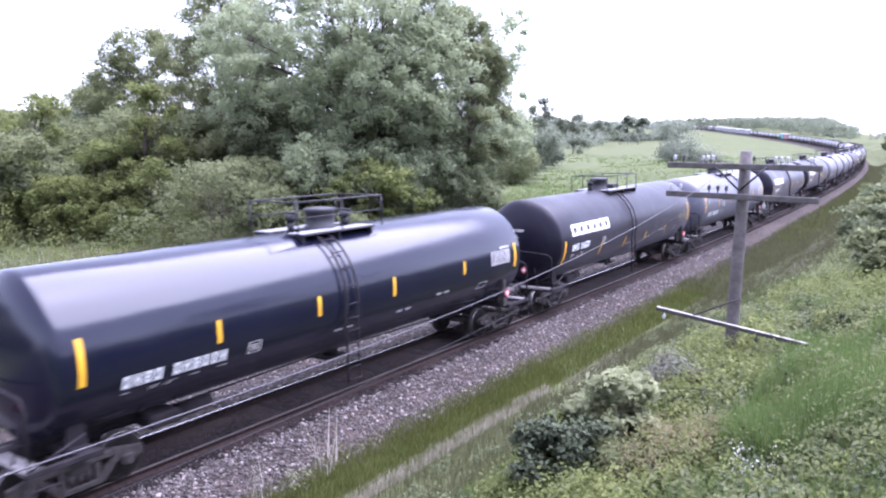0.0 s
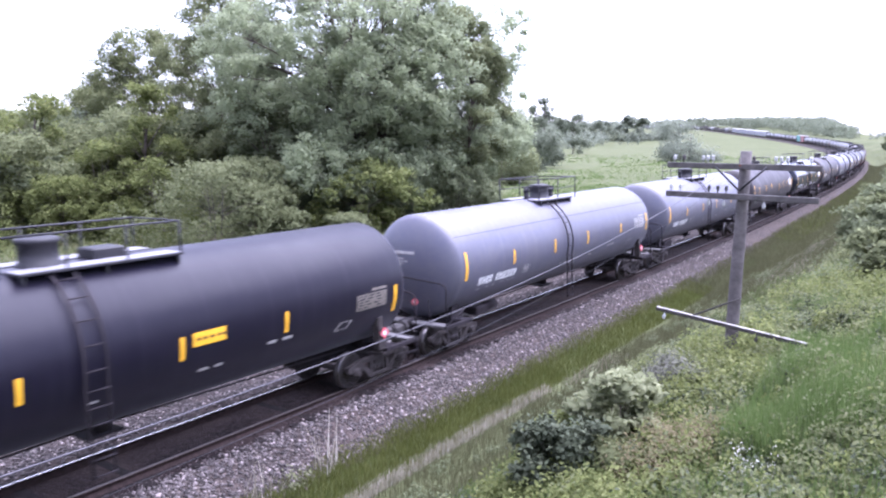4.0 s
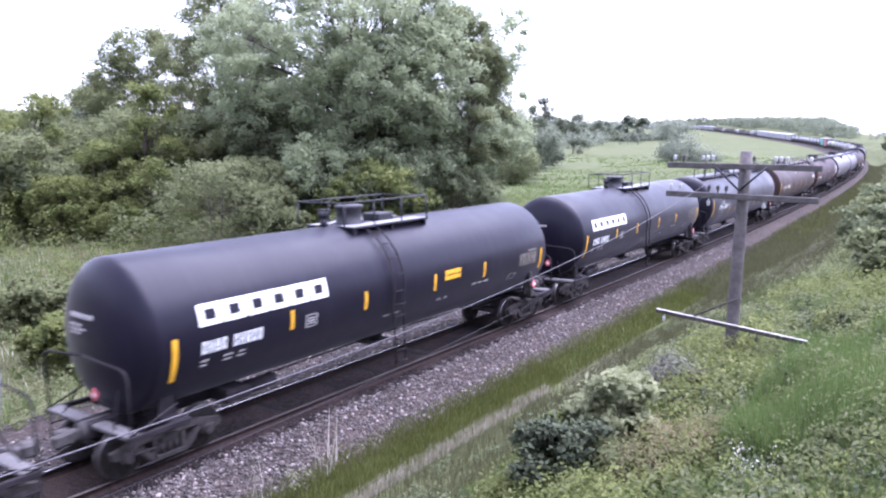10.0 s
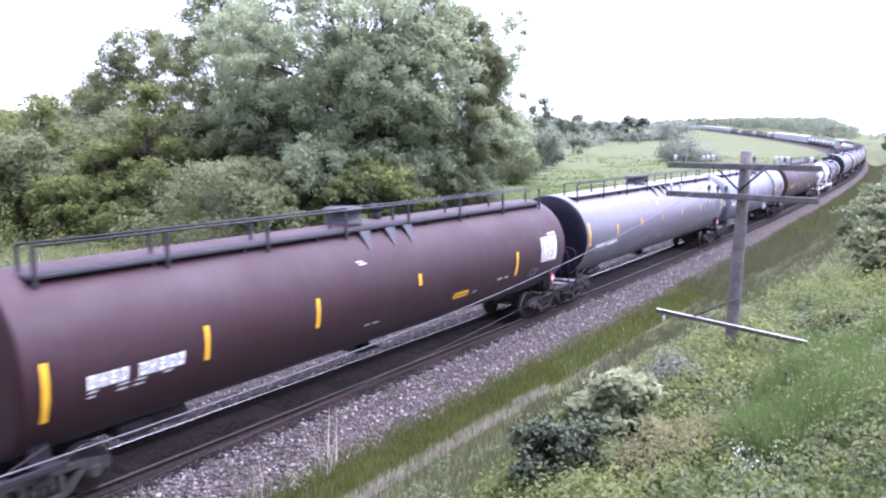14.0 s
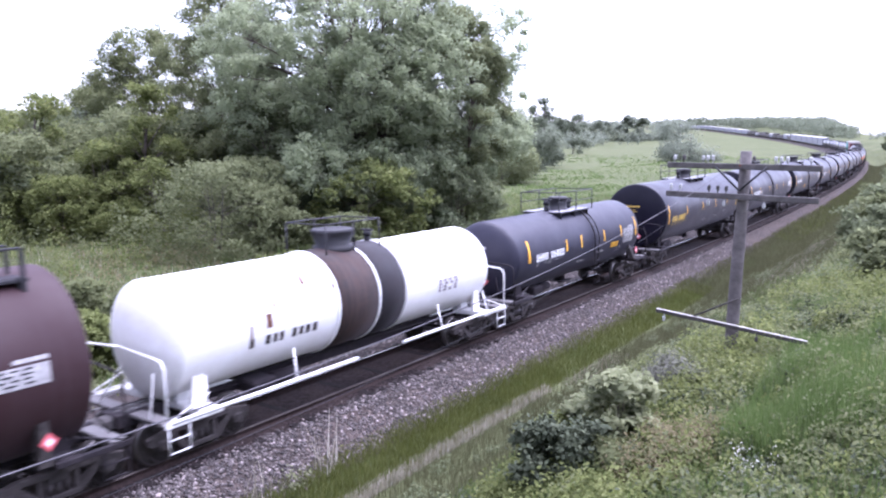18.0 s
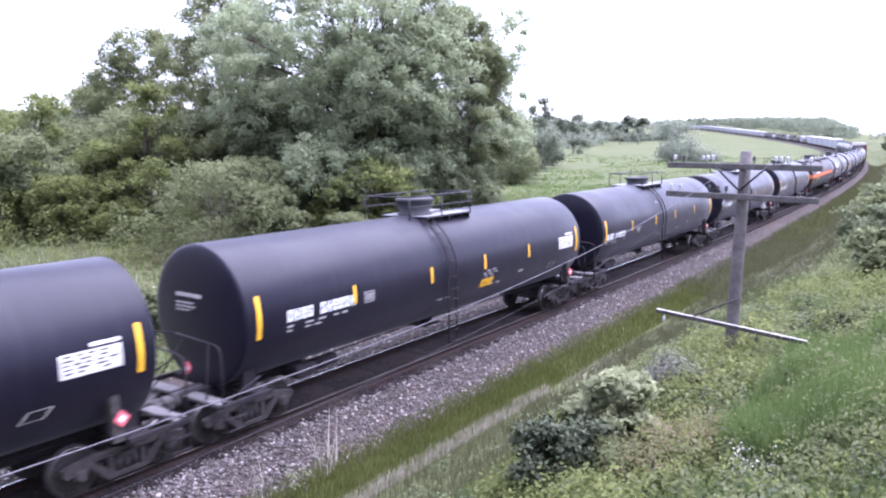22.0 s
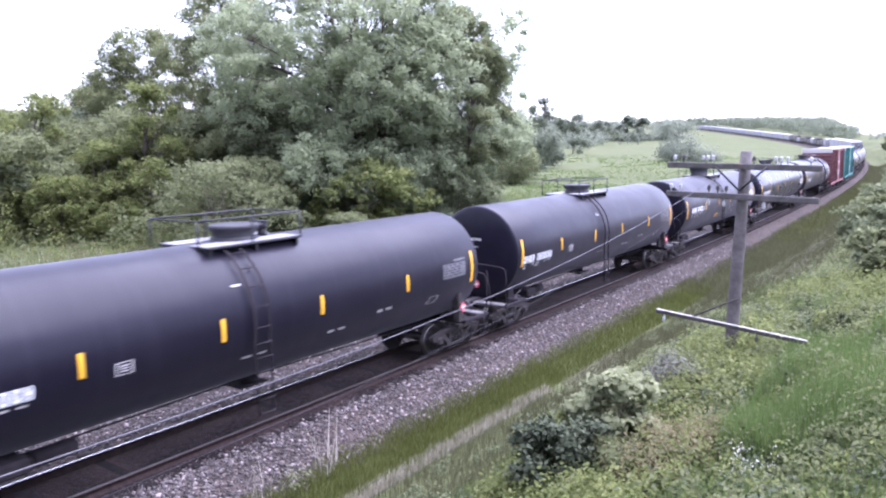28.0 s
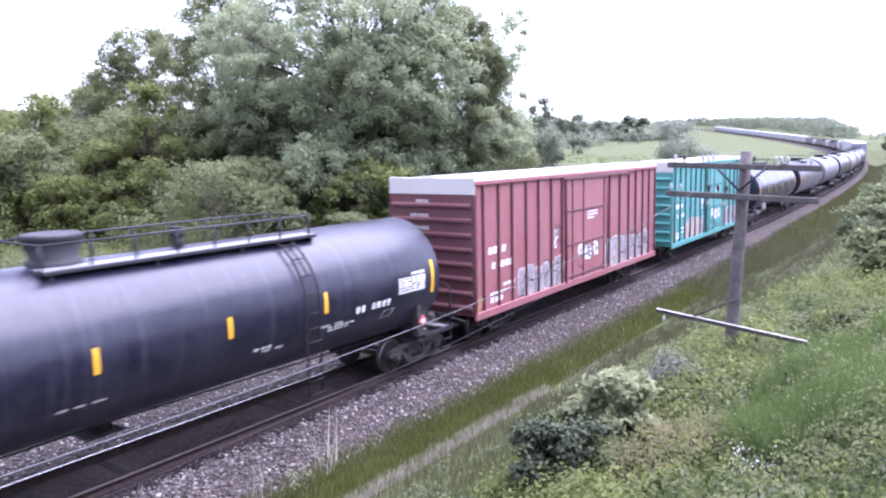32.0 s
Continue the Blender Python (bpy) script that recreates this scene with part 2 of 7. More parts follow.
def ballast_material(name, tone, cell=16.0):
    mat, n, l, b = nodes_of(name)
    tc = n.new("ShaderNodeTexCoord").outputs["Object"]
    vor = n.new("ShaderNodeTexVoronoi")
    vor.inputs["Scale"].default_value = cell
    l.new(tc, vor.inputs["Vector"])
    edge = n.new("ShaderNodeTexVoronoi")
    edge.feature = "DISTANCE_TO_EDGE"
    edge.inputs["Scale"].default_value = cell
    l.new(tc, edge.inputs["Vector"])
    sep = n.new("ShaderNodeSeparateColor")
    l.new(vor.outputs["Color"], sep.inputs[0])
    c = ramp_node(n, l, sep.outputs[0], [(0.0, tuple(t * 0.45 for t in tone)), (0.6, tone), (1.0, tuple(min(1, t * 1.9) for t in tone))])
    gap = ramp_node(n, l, edge.outputs["Distance"], [(0.0, (0.25,) * 3), (0.12, (1,) * 3)])
    c2 = mix_node(n, l, 1.0, c, gap, "MULTIPLY")
    stain = noise_node(n, l, 0.6, 4, 0.6, tc)
    l.new(mix_node(n, l, ramp_node(n, l, stain, [(0.4, (0,) * 3), (0.75, (0.5,) * 3)]), c2, (0.09, 0.065, 0.055)), b.inputs["Base Color"])
    b.inputs["Roughness"].default_value = 0.9
    b.inputs["Specular IOR Level"].default_value = 0.1
    bump_node(n, l, b, edge.outputs["Distance"], 1.0, 0.05)
    return mat


def stone_material(name, tone):
    mat, n, l, b = nodes_of(name)
    geo = n.new("ShaderNodeNewGeometry")
    l.new(ramp_node(n, l, geo.outputs["Random Per Island"], [(0.0, tuple(t * 0.3 for t in tone)), (0.7, tone), (0.88, tuple(t * 1.3 for t in tone)), (1.0, tuple(min(1, t * 3.2) for t in tone))]), b.inputs["Base Color"])
    b.inputs["Roughness"].default_value = 0.85
    return mat


BLACK = painted("black_tank_paint", (0.0058, 0.0048, 0.0118), 0.36, (0.011, 0.009, 0.018), 0.42, spec=0.22, dust=0.14)
GLOSS = painted("glossy_black_tank_paint", (0.0045, 0.0042, 0.0155), 0.27, (0.018, 0.018, 0.032), 0.2, spec=0.5)
GRAY = painted("gray_tank_paint", (0.075, 0.076, 0.112), 0.42, (0.145, 0.135, 0.13), 0.35, spec=0.6)
PALE = painted("pale_gray_tank_paint", (0.09, 0.085, 0.11), 0.42, (0.165, 0.138, 0.13), 0.4, spec=0.6)
BLUEGRAY = painted("blue_gray_tank_paint", (0.102, 0.109, 0.163), 0.42, (0.13, 0.12, 0.125), 0.35, spec=0.6)
NAVY = painted("glossy_navy_tank_paint", (0.0048, 0.0053, 0.0155), 0.17, (0.017, 0.018, 0.042), 0.12, spec=0.55)
SLATE = painted("matte_navy_tank_paint", (0.0125, 0.0118, 0.025), 0.5, (0.033, 0.03, 0.047), 0.35, spec=0.42)
BROWN = painted("brown_tank_paint", (0.038, 0.0215, 0.018), 0.55, (0.06, 0.04, 0.036), 0.4, spec=0.3)
TAUPE = painted("dull_brown_black_tank_paint", (0.0185, 0.0145, 0.0175), 0.52, (0.043, 0.034, 0.038), 0.4, spec=0.38)
MAROON = painted("maroon_tank_paint", (0.026, 0.0075, 0.0095), 0.6, (0.036, 0.021, 0.025), 0.4, spec=0.36)
BANDED = painted("worn_brown_black_tank_paint", (0.0145, 0.0105, 0.0135), 0.5, (0.052, 0.04, 0.04), 0.5, 0.9, spec=0.42)
STREAKED = painted("streaked_glossy_tank_paint", (0.0045, 0.0042, 0.0155), 0.3, (0.06, 0.058, 0.076), 0.3, 0.95, spec=0.5)
WHITE = painted("white_tank_paint", (0.78, 0.78, 0.78), 0.45, (0.4, 0.33, 0.27), 0.22)
RUSTBAND = painted("rust_stained_dark_band", (0.01, 0.007, 0.008), 0.7, (0.055, 0.026, 0.018), 0.75)
DARKBAND = painted("blackened_band_paint", (0.006, 0.005, 0.009), 0.7, (0.03, 0.018, 0.018), 0.3)
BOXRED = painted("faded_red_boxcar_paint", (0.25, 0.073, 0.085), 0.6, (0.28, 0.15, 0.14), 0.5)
# red and teal taken down for shaded end walls and shadow lines at posts
BOXREDSHADE = painted("shaded_red_boxcar_paint", (0.09, 0.022, 0.027), 0.6, (0.16, 0.08, 0.08), 0.4)
BOXGREENSHADE = painted("shaded_teal_post_paint", (0.02, 0.11, 0.105), 0.6, (0.06, 0.11, 0.1), 0.4)
BOXGREEN = painted("teal_boxcar_paint", (0.045, 0.25, 0.235), 0.6, (0.12, 0.24, 0.22), 0.45)
BOXWHITE = painted("white_roof_paint", (0.5, 0.475, 0.46), 0.6, (0.42, 0.38, 0.34), 0.3)
SILVER = painted("silver_freight_paint", (0.21, 0.22, 0.26), 0.5, (0.2, 0.19, 0.19), 0.3)
DARKCAR = painted("dark_freight_paint", (0.05, 0.045, 0.045), 0.6, (0.12, 0.1, 0.09), 0.4)
UNDER = painted("dusty_undergear_steel", (0.014, 0.012, 0.015), 0.75, (0.042, 0.034, 0.036), 0.55)
DUSTY = plain("dusty_gray_coupler_iron", (0.07, 0.063, 0.062), 0.8, 0.0, 7, 0.4)
IRON = plain("weathered_truck_iron", (0.046, 0.04, 0.039), 0.75, 0.0, 7, 0.5)
TREAD = plain("polished_wheel_tread", (0.15, 0.14, 0.14), 0.35, 0.9, 12, 0.2)
RUSTY = plain("rusty_brown_iron", (0.12, 0.053, 0.034), 0.85, 0.0, 7, 0.5)
RAILHEAD = plain("polished_rail_head", (0.4, 0.39, 0.4), 0.26, 0.95, 6, 0.15, 0.05)
# near head: the dark tanks it would mirror are put into its colour
SHADEHEAD = plain("tank_mirroring_rail_head", (0.10, 0.085, 0.08), 0.5, 0.7, 6, 0.25, 0.05)
RAILWEB = plain("rusty_rail_web", (0.03, 0.02, 0.018), 0.8, 0.0, 9, 0.4)
# creosote taken darker still, to hold the shade beneath the train
TIE = plain("shaded_creosoted_tie_wood", (0.017, 0.0135, 0.013), 0.9, 0.0, 6, 0.5, 0.4)
for dull in (TIE, IRON, RAILWEB, UNDER):
    dull.node_tree.nodes["Principled BSDF"].inputs["Specular IOR Level"].default_value = 0.15
BLACKIRON = plain("black_fitting_paint", (0.013, 0.012, 0.016), 0.6, 0.0, 8, 0.4)
GRATE = plain("worn_pale_walkway_grating", (0.22, 0.215, 0.23), 0.6, 0.3, 20, 0.3)
STEP = plain("worn_gray_step_grating", (0.14, 0.132, 0.132), 0.65, 0.2, 14, 0.4)
YELLOW = plain("yellow_reflective_tape", (0.80, 0.42, 0.02), 0.4, 0.0, 4, 0.15, 0.0)
PALEYELLOW = plain("faded_yellow_lettering", (0.62, 0.42, 0.08), 0.6, 0.0, 14, 0.3, 0.0)
MARK = plain("white_lettering_paint", (0.75, 0.75, 0.75), 0.6, 0.0, 14, 0.25, 0.0)
CREAM = plain("cream_lettering_paint", (0.6, 0.54, 0.46), 0.6, 0.0, 12, 0.3, 0.0)
DULLMARK = plain("grimy_white_lettering_paint", (0.42, 0.40, 0.39), 0.6, 0.0, 9, 0.35, 0.0)
TANPANEL = plain("grimy_tan_data_panel", (0.16, 0.14, 0.12), 0.6, 0.0, 9, 0.35, 0.0)
PALEPANEL = plain("pale_gray_data_panel", (0.34, 0.33, 0.33), 0.6, 0.0, 9, 0.35, 0.0)
WHITEPANEL = plain("white_data_panel", (0.62, 0.6, 0.58), 0.6, 0.0, 5, 0.3, 0.0)
DULLPANEL = plain("dull_gray_data_panel", (0.12, 0.115, 0.125), 0.6, 0.0, 9, 0.35, 0.0)
GOLDPANEL = plain("worn_yellow_data_panel", (0.36, 0.23, 0.06), 0.6, 0.0, 9, 0.4, 0.0)
ORANGE = plain("orange_band_paint", (0.62, 0.13, 0.04), 0.55, 0.0, 3, 0.25, 0.0)
PINK = plain("red_placard_diamond", (0.62, 0.12, 0.14), 0.5, 0.0, 9, 0.2, 0.0)
SCRAWL = plain("black_sprayed_paint", (0.03, 0.025, 0.028), 0.6, 0.0, 4, 0.3, 0.0)
RUSTSPOT = plain("yellow_brown_rust_stain", (0.32, 0.17, 0.08), 0.8, 0.0, 5, 0.5, 0.0)
ROSY = plain("faded_pink_sprayed_paint", (0.42, 0.3, 0.28), 0.6, 0.0, 4, 0.35, 0.0)
GRAFF = plain("gray_graffiti_paint", (0.27, 0.235, 0.25), 0.6, 0.0, 4, 0.35, 0.0)
WOODPOLE = plain("weathered_gray_pole_wood", (0.10, 0.088, 0.085), 0.9, 0.0, 5, 0.45, 0.5)
PALETOP = plain("pale_beam_top_wood", (0.3, 0.285, 0.26), 0.9, 0.0, 6, 0.3, 0.3)
ARMWOOD = plain("weathered_crossarm_wood", (0.045, 0.04, 0.037), 0.9, 0.0, 6, 0.4, 0.4)
DARKARM = plain("dark_crossarm_wood", (0.075, 0.068, 0.065), 0.9, 0.0, 6, 0.4, 0.4)
GLASSY = plain("milky_insulator_glass", (0.42, 0.42, 0.41), 0.25, 0.0, 10, 0.1, 0.0)
WIRE = plain("gray_line_wire", (0.075, 0.07, 0.078), 0.5, 0.5, 8, 0.2, 0.0)
BARK = plain("gray_brown_bark", (0.11, 0.09, 0.075), 0.95, 0.0, 4, 0.5, 0.6)
STRAW = leafy("dry_straw", (0.26, 0.235, 0.17), (0.46, 0.43, 0.34), (0.58, 0.55, 0.47), 0.9, 0.1)
# far lighter than such leaves: the lens veil over the tree is included
LEAF_DEEP = leafy("veiled_deep_green_leaves", (0.316, 0.359, 0.217), (0.348, 0.397, 0.241), (0.361, 0.411, 0.253))
LEAF_MID = leafy("mid_green_leaves", (0.1367, 0.1566, 0.07209), (0.2088, 0.2312, 0.1094), (0.2796, 0.2934, 0.1541))
LEAF_LIGHT = leafy("light_yellow_green_leaves", (0.1281, 0.1522, 0.0525), (0.21, 0.2394, 0.0819), (0.2888, 0.3119, 0.1281))
LEAF_GREY = leafy("grey_green_leaves", (0.165, 0.188, 0.092), (0.228, 0.252, 0.128), (0.275, 0.296, 0.16))
GRASS = leafy("fresh_grass_blades", (0.095, 0.145, 0.042), (0.145, 0.205, 0.064), (0.19, 0.24, 0.095), 0.6, 0.4)
GRASS_OLIVE = leafy("olive_grass_blades", (0.078, 0.093, 0.023), (0.128, 0.146, 0.038), (0.185, 0.192, 0.068), 0.6, 0.3)
GRASS_DULL = leafy("dull_ditch_grass_blades", (0.082, 0.086, 0.041), (0.126, 0.13, 0.065), (0.18, 0.176, 0.1), 0.6, 0.3)
LEAF_PALE = leafy("pale_green_bush_leaves", (0.204, 0.228, 0.12), (0.348, 0.372, 0.21), (0.48, 0.498, 0.312))
LEAF_DUSK = leafy("dark_blue_green_leaves", (0.1455, 0.1708, 0.09365), (0.2126, 0.2405, 0.1328), (0.272, 0.2961, 0.1708))
# leaf tone lowered to stand for shade under bushes and in hollows
LEAF_DARK = leafy("dark_shaded_bush_leaves", (0.05, 0.062, 0.036), (0.08, 0.095, 0.056), (0.12, 0.135, 0.08), 0.6, 0.25)
LEAF_TWIG = leafy("gray_dead_twigs", (0.115, 0.118, 0.09), (0.165, 0.165, 0.13), (0.21, 0.208, 0.17), 0.9, 0.15)
LEAF_DRY = leafy("faded_brown_leaves", (0.17, 0.15, 0.08), (0.26, 0.225, 0.125), (0.33, 0.29, 0.17))
FLOWER = leafy("pale_flower_heads", (0.4, 0.4, 0.34), (0.6, 0.6, 0.52), (0.75, 0.75, 0.7), 0.8, 0.2)
# distance haze is mixed into this leaf colour; no mist is modelled
FAR_LEAF = leafy("haze_tinted_far_leaves", (0.19, 0.215, 0.155), (0.24, 0.27, 0.2), (0.27, 0.3, 0.23))
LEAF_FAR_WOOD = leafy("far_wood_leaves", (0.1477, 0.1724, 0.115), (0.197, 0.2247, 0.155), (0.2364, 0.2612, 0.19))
SOIL = ground_material()
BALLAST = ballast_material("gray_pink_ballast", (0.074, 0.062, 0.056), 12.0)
# same stone, darkened for the shade the train throws on the far side
SHADED_BALLAST = ballast_material("shaded_gray_ballast", (0.045, 0.039, 0.038), 12.0)
# oil stain and the train's shade are both in this tone
CRIB = ballast_material("oily_shaded_ballast", (0.027, 0.02, 0.02))
STONE = stone_material("loose_ballast_stone", (0.106, 0.09, 0.085))
DIRT = plain("pale_dirt_track", (0.13, 0.12, 0.1), 0.95, 0.0, 3, 0.35, 0.5)


# ---- ground, ballast bed, ties and rails ----
def strip(name, s_list, section, material, kind="structure", label="", category="", lift=0.0, from_ground=False):
    """A band along the line; section: list of (u, w)."""
    vs, fs = [], []
    k = len(section)
    for s in s_list:
        for u, w in section:
            if from_ground:
                p = place(s, u, w)
            else:
                p = on_line(s) @ Vector((u, 0, w + lift))
            vs.append(p)
    for i in range(len(s_list) - 1):
        for j in range(k - 1):
            a = i * k + j
            fs.append((a, a + 1, a + k + 1, a + k))
    sh = Shape().add(vs, fs, True)
    return thing(name, label, category, kind=kind, data=sh.mesh(name, material))


def build_ground():
    s_list = sorted(set(list(np.arange(-24, 90, 1.0)) + list(np.arange(90, 300, 5.0)) + list(np.arange(300, 1300, 25.0)) + list(np.arange(1300, 5800, 250.0))
                        + list(-np.arange(24, 130, 6.0)) + list(-np.arange(130, 900, 40.0)) + list(-np.arange(900, 5800, 250.0))))
    u_list = sorted(set(list(np.arange(-12, 16, 0.5)) + list(-np.arange(12, 60, 3.0)) + list(-np.arange(60, 300, 15.0)) + list(-np.arange(300, 1850, 90.0))
                        + list(np.arange(16, 40, 3.0)) + list(np.arange(40, 200, 20.0)) + list(np.arange(200, 1000, 100.0)) + [1500, 2200, 3200]))
    S, U = np.meshgrid(np.array(s_list), np.array(u_list), indexing="ij")
    Z = ground_z(S, U)
    th, r = S / RADIUS, RADIUS + U
    V = np.stack([-ABEAM - RADIUS + r * np.cos(th), r * np.sin(th), Z], -1).reshape(-1, 3)
    k = len(u_list)
    fs = []
    ns = len(s_list)
    for i in range(ns):
        a0, b0 = i * k, ((i + 1) % ns) * k
        for j in range(k - 1):
            fs.append((a0 + j, a0 + j + 1, b0 + j + 1, b0 + j))
    sh = Shape().add(V.tolist(), fs, True)
    return thing("ground", "green meadow and grassy bank beside the railway", "ground", kind="structure", data=sh.mesh("ground", SOIL))


LINE_S = sorted(set(list(np.arange(-60, 140, 2.0)) + list(np.arange(140, 420, 8.0)) + list(np.arange(420, 1700, 20.0)) + list(-np.arange(60, 760, 20.0))))
build_ground()
strip("far_ballast", LINE_S, [(-7.5, -1.3), (-6.2, -0.72), (-2.9, -0.5), (-1.7, -0.20), (-1.4, -0.20)], SHADED_BALLAST, label="crushed-stone shoulder on the far side, toned for the train's shade", category="ballast")
strip("ballast_bed", LINE_S, [(-1.4, -0.20), (1.7, -0.20), (2.35, -0.52), (3.0, -0.86)], BALLAST, label="gray crushed-stone ballast bed under the railway line", category="ballast")
strip("crib_ballast", LINE_S, [(-1.22, -0.196), (-1.05, -0.157), (1.05, -0.157), (1.25, -0.196)], CRIB, label="oil-darkened, shade-toned ballast between the rails", category="ballast")

strip("ditch_track", list(np.arange(-20, 18.6, 1.0)), [(3.72, 0.0), (3.77, 0.015), (3.87, 0.02), (3.93, 0.0)], DIRT, label="pale bare dirt line along the ditch", category="path", from_ground=True)


def rail_section():
    return [(-0.07, -0.17), (0.07, -0.17), (0.07, -0.155), (0.012, -0.135), (0.012, -0.045), (0.036, -0.035), (0.036, -0.006), (0.028, 0.0), (-0.028, 0.0), (-0.036, -0.006), (-0.036, -0.035), (-0.012, -0.045), (-0.012, -0.135), (-0.07, -0.155), (-0.07, -0.17)]


for name_side, off in (("near", 0.755), ("far", -0.755)):
    rail = strip("rail", LINE_S, [(u + off, w) for u, w in rail_section()], RAILWEB, label="steel rail with a worn bright head", category="rail")
    head_ob = strip("rail_head", LINE_S, [(off - 0.037, -0.008), (off - 0.028, 0.002), (off + 0.028, 0.002), (off + 0.037, -0.008)], SHADEHEAD if name_side == "near" else RAILHEAD)
    head_ob.parent = rail


def build_ties():
    me = Shape().box(-1.3, 1.3, -0.115, 0.115, -0.33, -0.16, 0.012).mesh("tie", TIE)
    rng = random.Random(4)
    row = thing("tie_row", "dark creosoted wooden ties under the rails", "ties", kind="structure")
    rest = Shape()
    s = -30.0
    count = 0
    while s < 330:
        skew = rng.uniform(-1.2, 1.2)
        if 0 < s < 150 and count < 290:
            part("tie", me, row, at=on_line(s, rng.uniform(-0.05, 0.05), rng.uniform(-0.01, 0.006)) @ pose(0, 0, 0, 0, 0, skew))
            count += 1
        else:
            rest.box(-1.3, 1.3, -0.115, 0.115, -0.33, -0.165, m=on_line(s))
        s += 0.52
    tagged(part("distant_ties", rest.mesh("distant_ties", TIE), row), kind="stuff")


build_ties()


# ---- rolling stock ----
WHEEL_R, AXLE = 0.457, 0.889
WHEELSETS = []


def wheelset_mesh():
    sh = Shape()
    sh.tube((-0.98, 0, 0), (0.98, 0, 0), 0.075, seg=10)
    for side in (-1, 1):
        rows = [(0.66, 0.10), (0.665, 0.16), (0.70, 0.20), (0.70, 0.36), (0.675, 0.40), (0.675, 0.482), (0.70, 0.485), (0.712, 0.46)]
        sh.lathe([(side * x, r) for x, r in rows], 22, axis="X")
        sh.slot = 1
        sh.lathe([(side * 0.712, 0.46), (side * 0.81, 0.455), (side * 0.812, 0.44), (side * 0.812, 0.43)], 22, axis="X")
        sh.slot = 0
        rows = [(0.812, 0.432), (0.80, 0.385), (0.755, 0.36), (0.745, 0.22), (0.79, 0.16), (0.83, 0.13), (0.84, 0.09)]
        sh.lathe([(side * x, r) for x, r in rows], 22, axis="X")
        for i in range(3):
            a = 2 * math.pi * i / 3
            sh.box(side * 0.745 - 0.012, side * 0.745 + 0.012, math.cos(a) * 0.29 - 0.035, math.cos(a) * 0.29 + 0.035, math.sin(a) * 0.29 - 0.035, math.sin(a) * 0.29 + 0.035)
    return sh.mesh("wheelset", [IRON, TREAD])


def side_frame_mesh(material):
    sh = Shape()
    x0, x1 = -0.07, 0.07
    sh.box(x0, x1, -0.62, 0.62, 0.60, 0.73, 0.02)
    sh.prism([(-0.62, 0.73), (-0.62, 0.58), (-1.12, 0.45), (-1.2, 0.50), (-1.2, 0.62)], x0, x1)
    sh.prism([(0.62, 0.73), (1.2, 0.62), (1.2, 0.50), (1.12, 0.45), (0.62, 0.58)], x0, x1)
    sh.box(x0, x1, -0.38, 0.38, 0.17, 0.28, 0.02)
    for d in (-1, 1):
        q = [(d * 0.78, 0.58), (d * 0.62, 0.60), (d * 0.28, 0.28), (d * 0.38, 0.17)]
        sh.prism(q if d < 0 else q[::-1], x0, x1)
        q = [(d * 0.36, 0.62), (d * 0.26, 0.62), (d * 0.26, 0.26), (d * 0.36, 0.26)]
        sh.prism(q if d < 0 else q[::-1], x0 * 0.8, x1 * 0.8)
        sh.box(-0.09, 0.11, d * AXLE - 0.13, d * AXLE + 0.13, 0.36, 0.56, 0.03)
        sh.tube((0.09, d * AXLE, 0.457), (0.15, d * AXLE, 0.457), 0.09, seg=12)
    for y in (-0.15, 0.0, 0.15):
        sh.tube((0, y, 0.27), (0, y, 0.50), 0.06, seg=8)
    return sh.mesh("side_frame", material)


def truck_mesh():
    sh = Shape()
    sh.box(-1.05, 1.05, -0.2, 0.2, 0.48, 0.68, 0.03)
    sh.tube((0, 0, 0.66), (0, 0, 0.8), 0.2, seg=12)
    for d in (-1, 1):
        sh.box(-0.72, 0.72, d * 0.36 - 0.05, d * 0.36 + 0.05, 0.38, 0.48, 0.01)
        sh.tube((-0.3, d * 0.36, 0.43), (0, 0, 0.43), 0.03, seg=6)
        sh.tube((0.3, d * 0.36, 0.43), (0, 0, 0.43), 0.03, seg=6)
    return sh.mesh("truck", IRON)


def add_truck(car, y, material=None):
    material = material or IRON
    truck = part("truck", stored("truck", truck_mesh), car, at=pose(0, y, 0))
    sf = stored(("sf", material.name), lambda: side_frame_mesh(material))
    part("side_frame", sf, truck, at=pose(0.98, 0, 0))
    part("side_frame", sf, truck, at=pose(-0.98, 0, 0, 0, 0, 180))
    for d in (-1, 1):
        w = part("wheelset", stored("wheelset", wheelset_mesh), truck, at=pose(0, d * AXLE, WHEEL_R))
        WHEELSETS.append((w, d))
    return truck


def coupler_mesh():
    sh = Shape()
    sh.box(-0.09, 0.09, -0.2, 0.78, 0.74, 0.94, 0.03)
    sh.box(-0.17, 0.15, 0.72, 1.02, 0.70, 0.99, 0.06)
    sh.box(-0.2, -0.08, 0.9, 1.16, 0.72, 0.97, 0.04)
    sh.path([(0.2, 0.3, 0.8), (0.25, 0.65, 0.55), (0.2, 1.1, 0.45)], 0.025)
    sh.path([(-0.25, 0.25, 1.0), (-0.6, 0.3, 0.98), (-1.3, 0.3, 0.85)], 0.018)
    sh.tube((0.0, -0.2, 0.86), (0.0, 0.62, 0.86), 0.17, seg=14)
    return sh.mesh("coupler", DUSTY)


def head_out(rho, r, flat=False):
    """How far a tank end stands out at that share of its radius: a deep dish, or a nearly flat shielded end."""
    rho = min(1.0, rho)
    if flat:
        return 0.07 * r * (1 - rho * rho) + 0.045 * r * math.sqrt(max(0.0, 1 - rho ** 26))
    return 0.25 * r * (1 - rho * rho) + 0.11 * r * math.sqrt(max(0.0, 1 - rho ** 9))


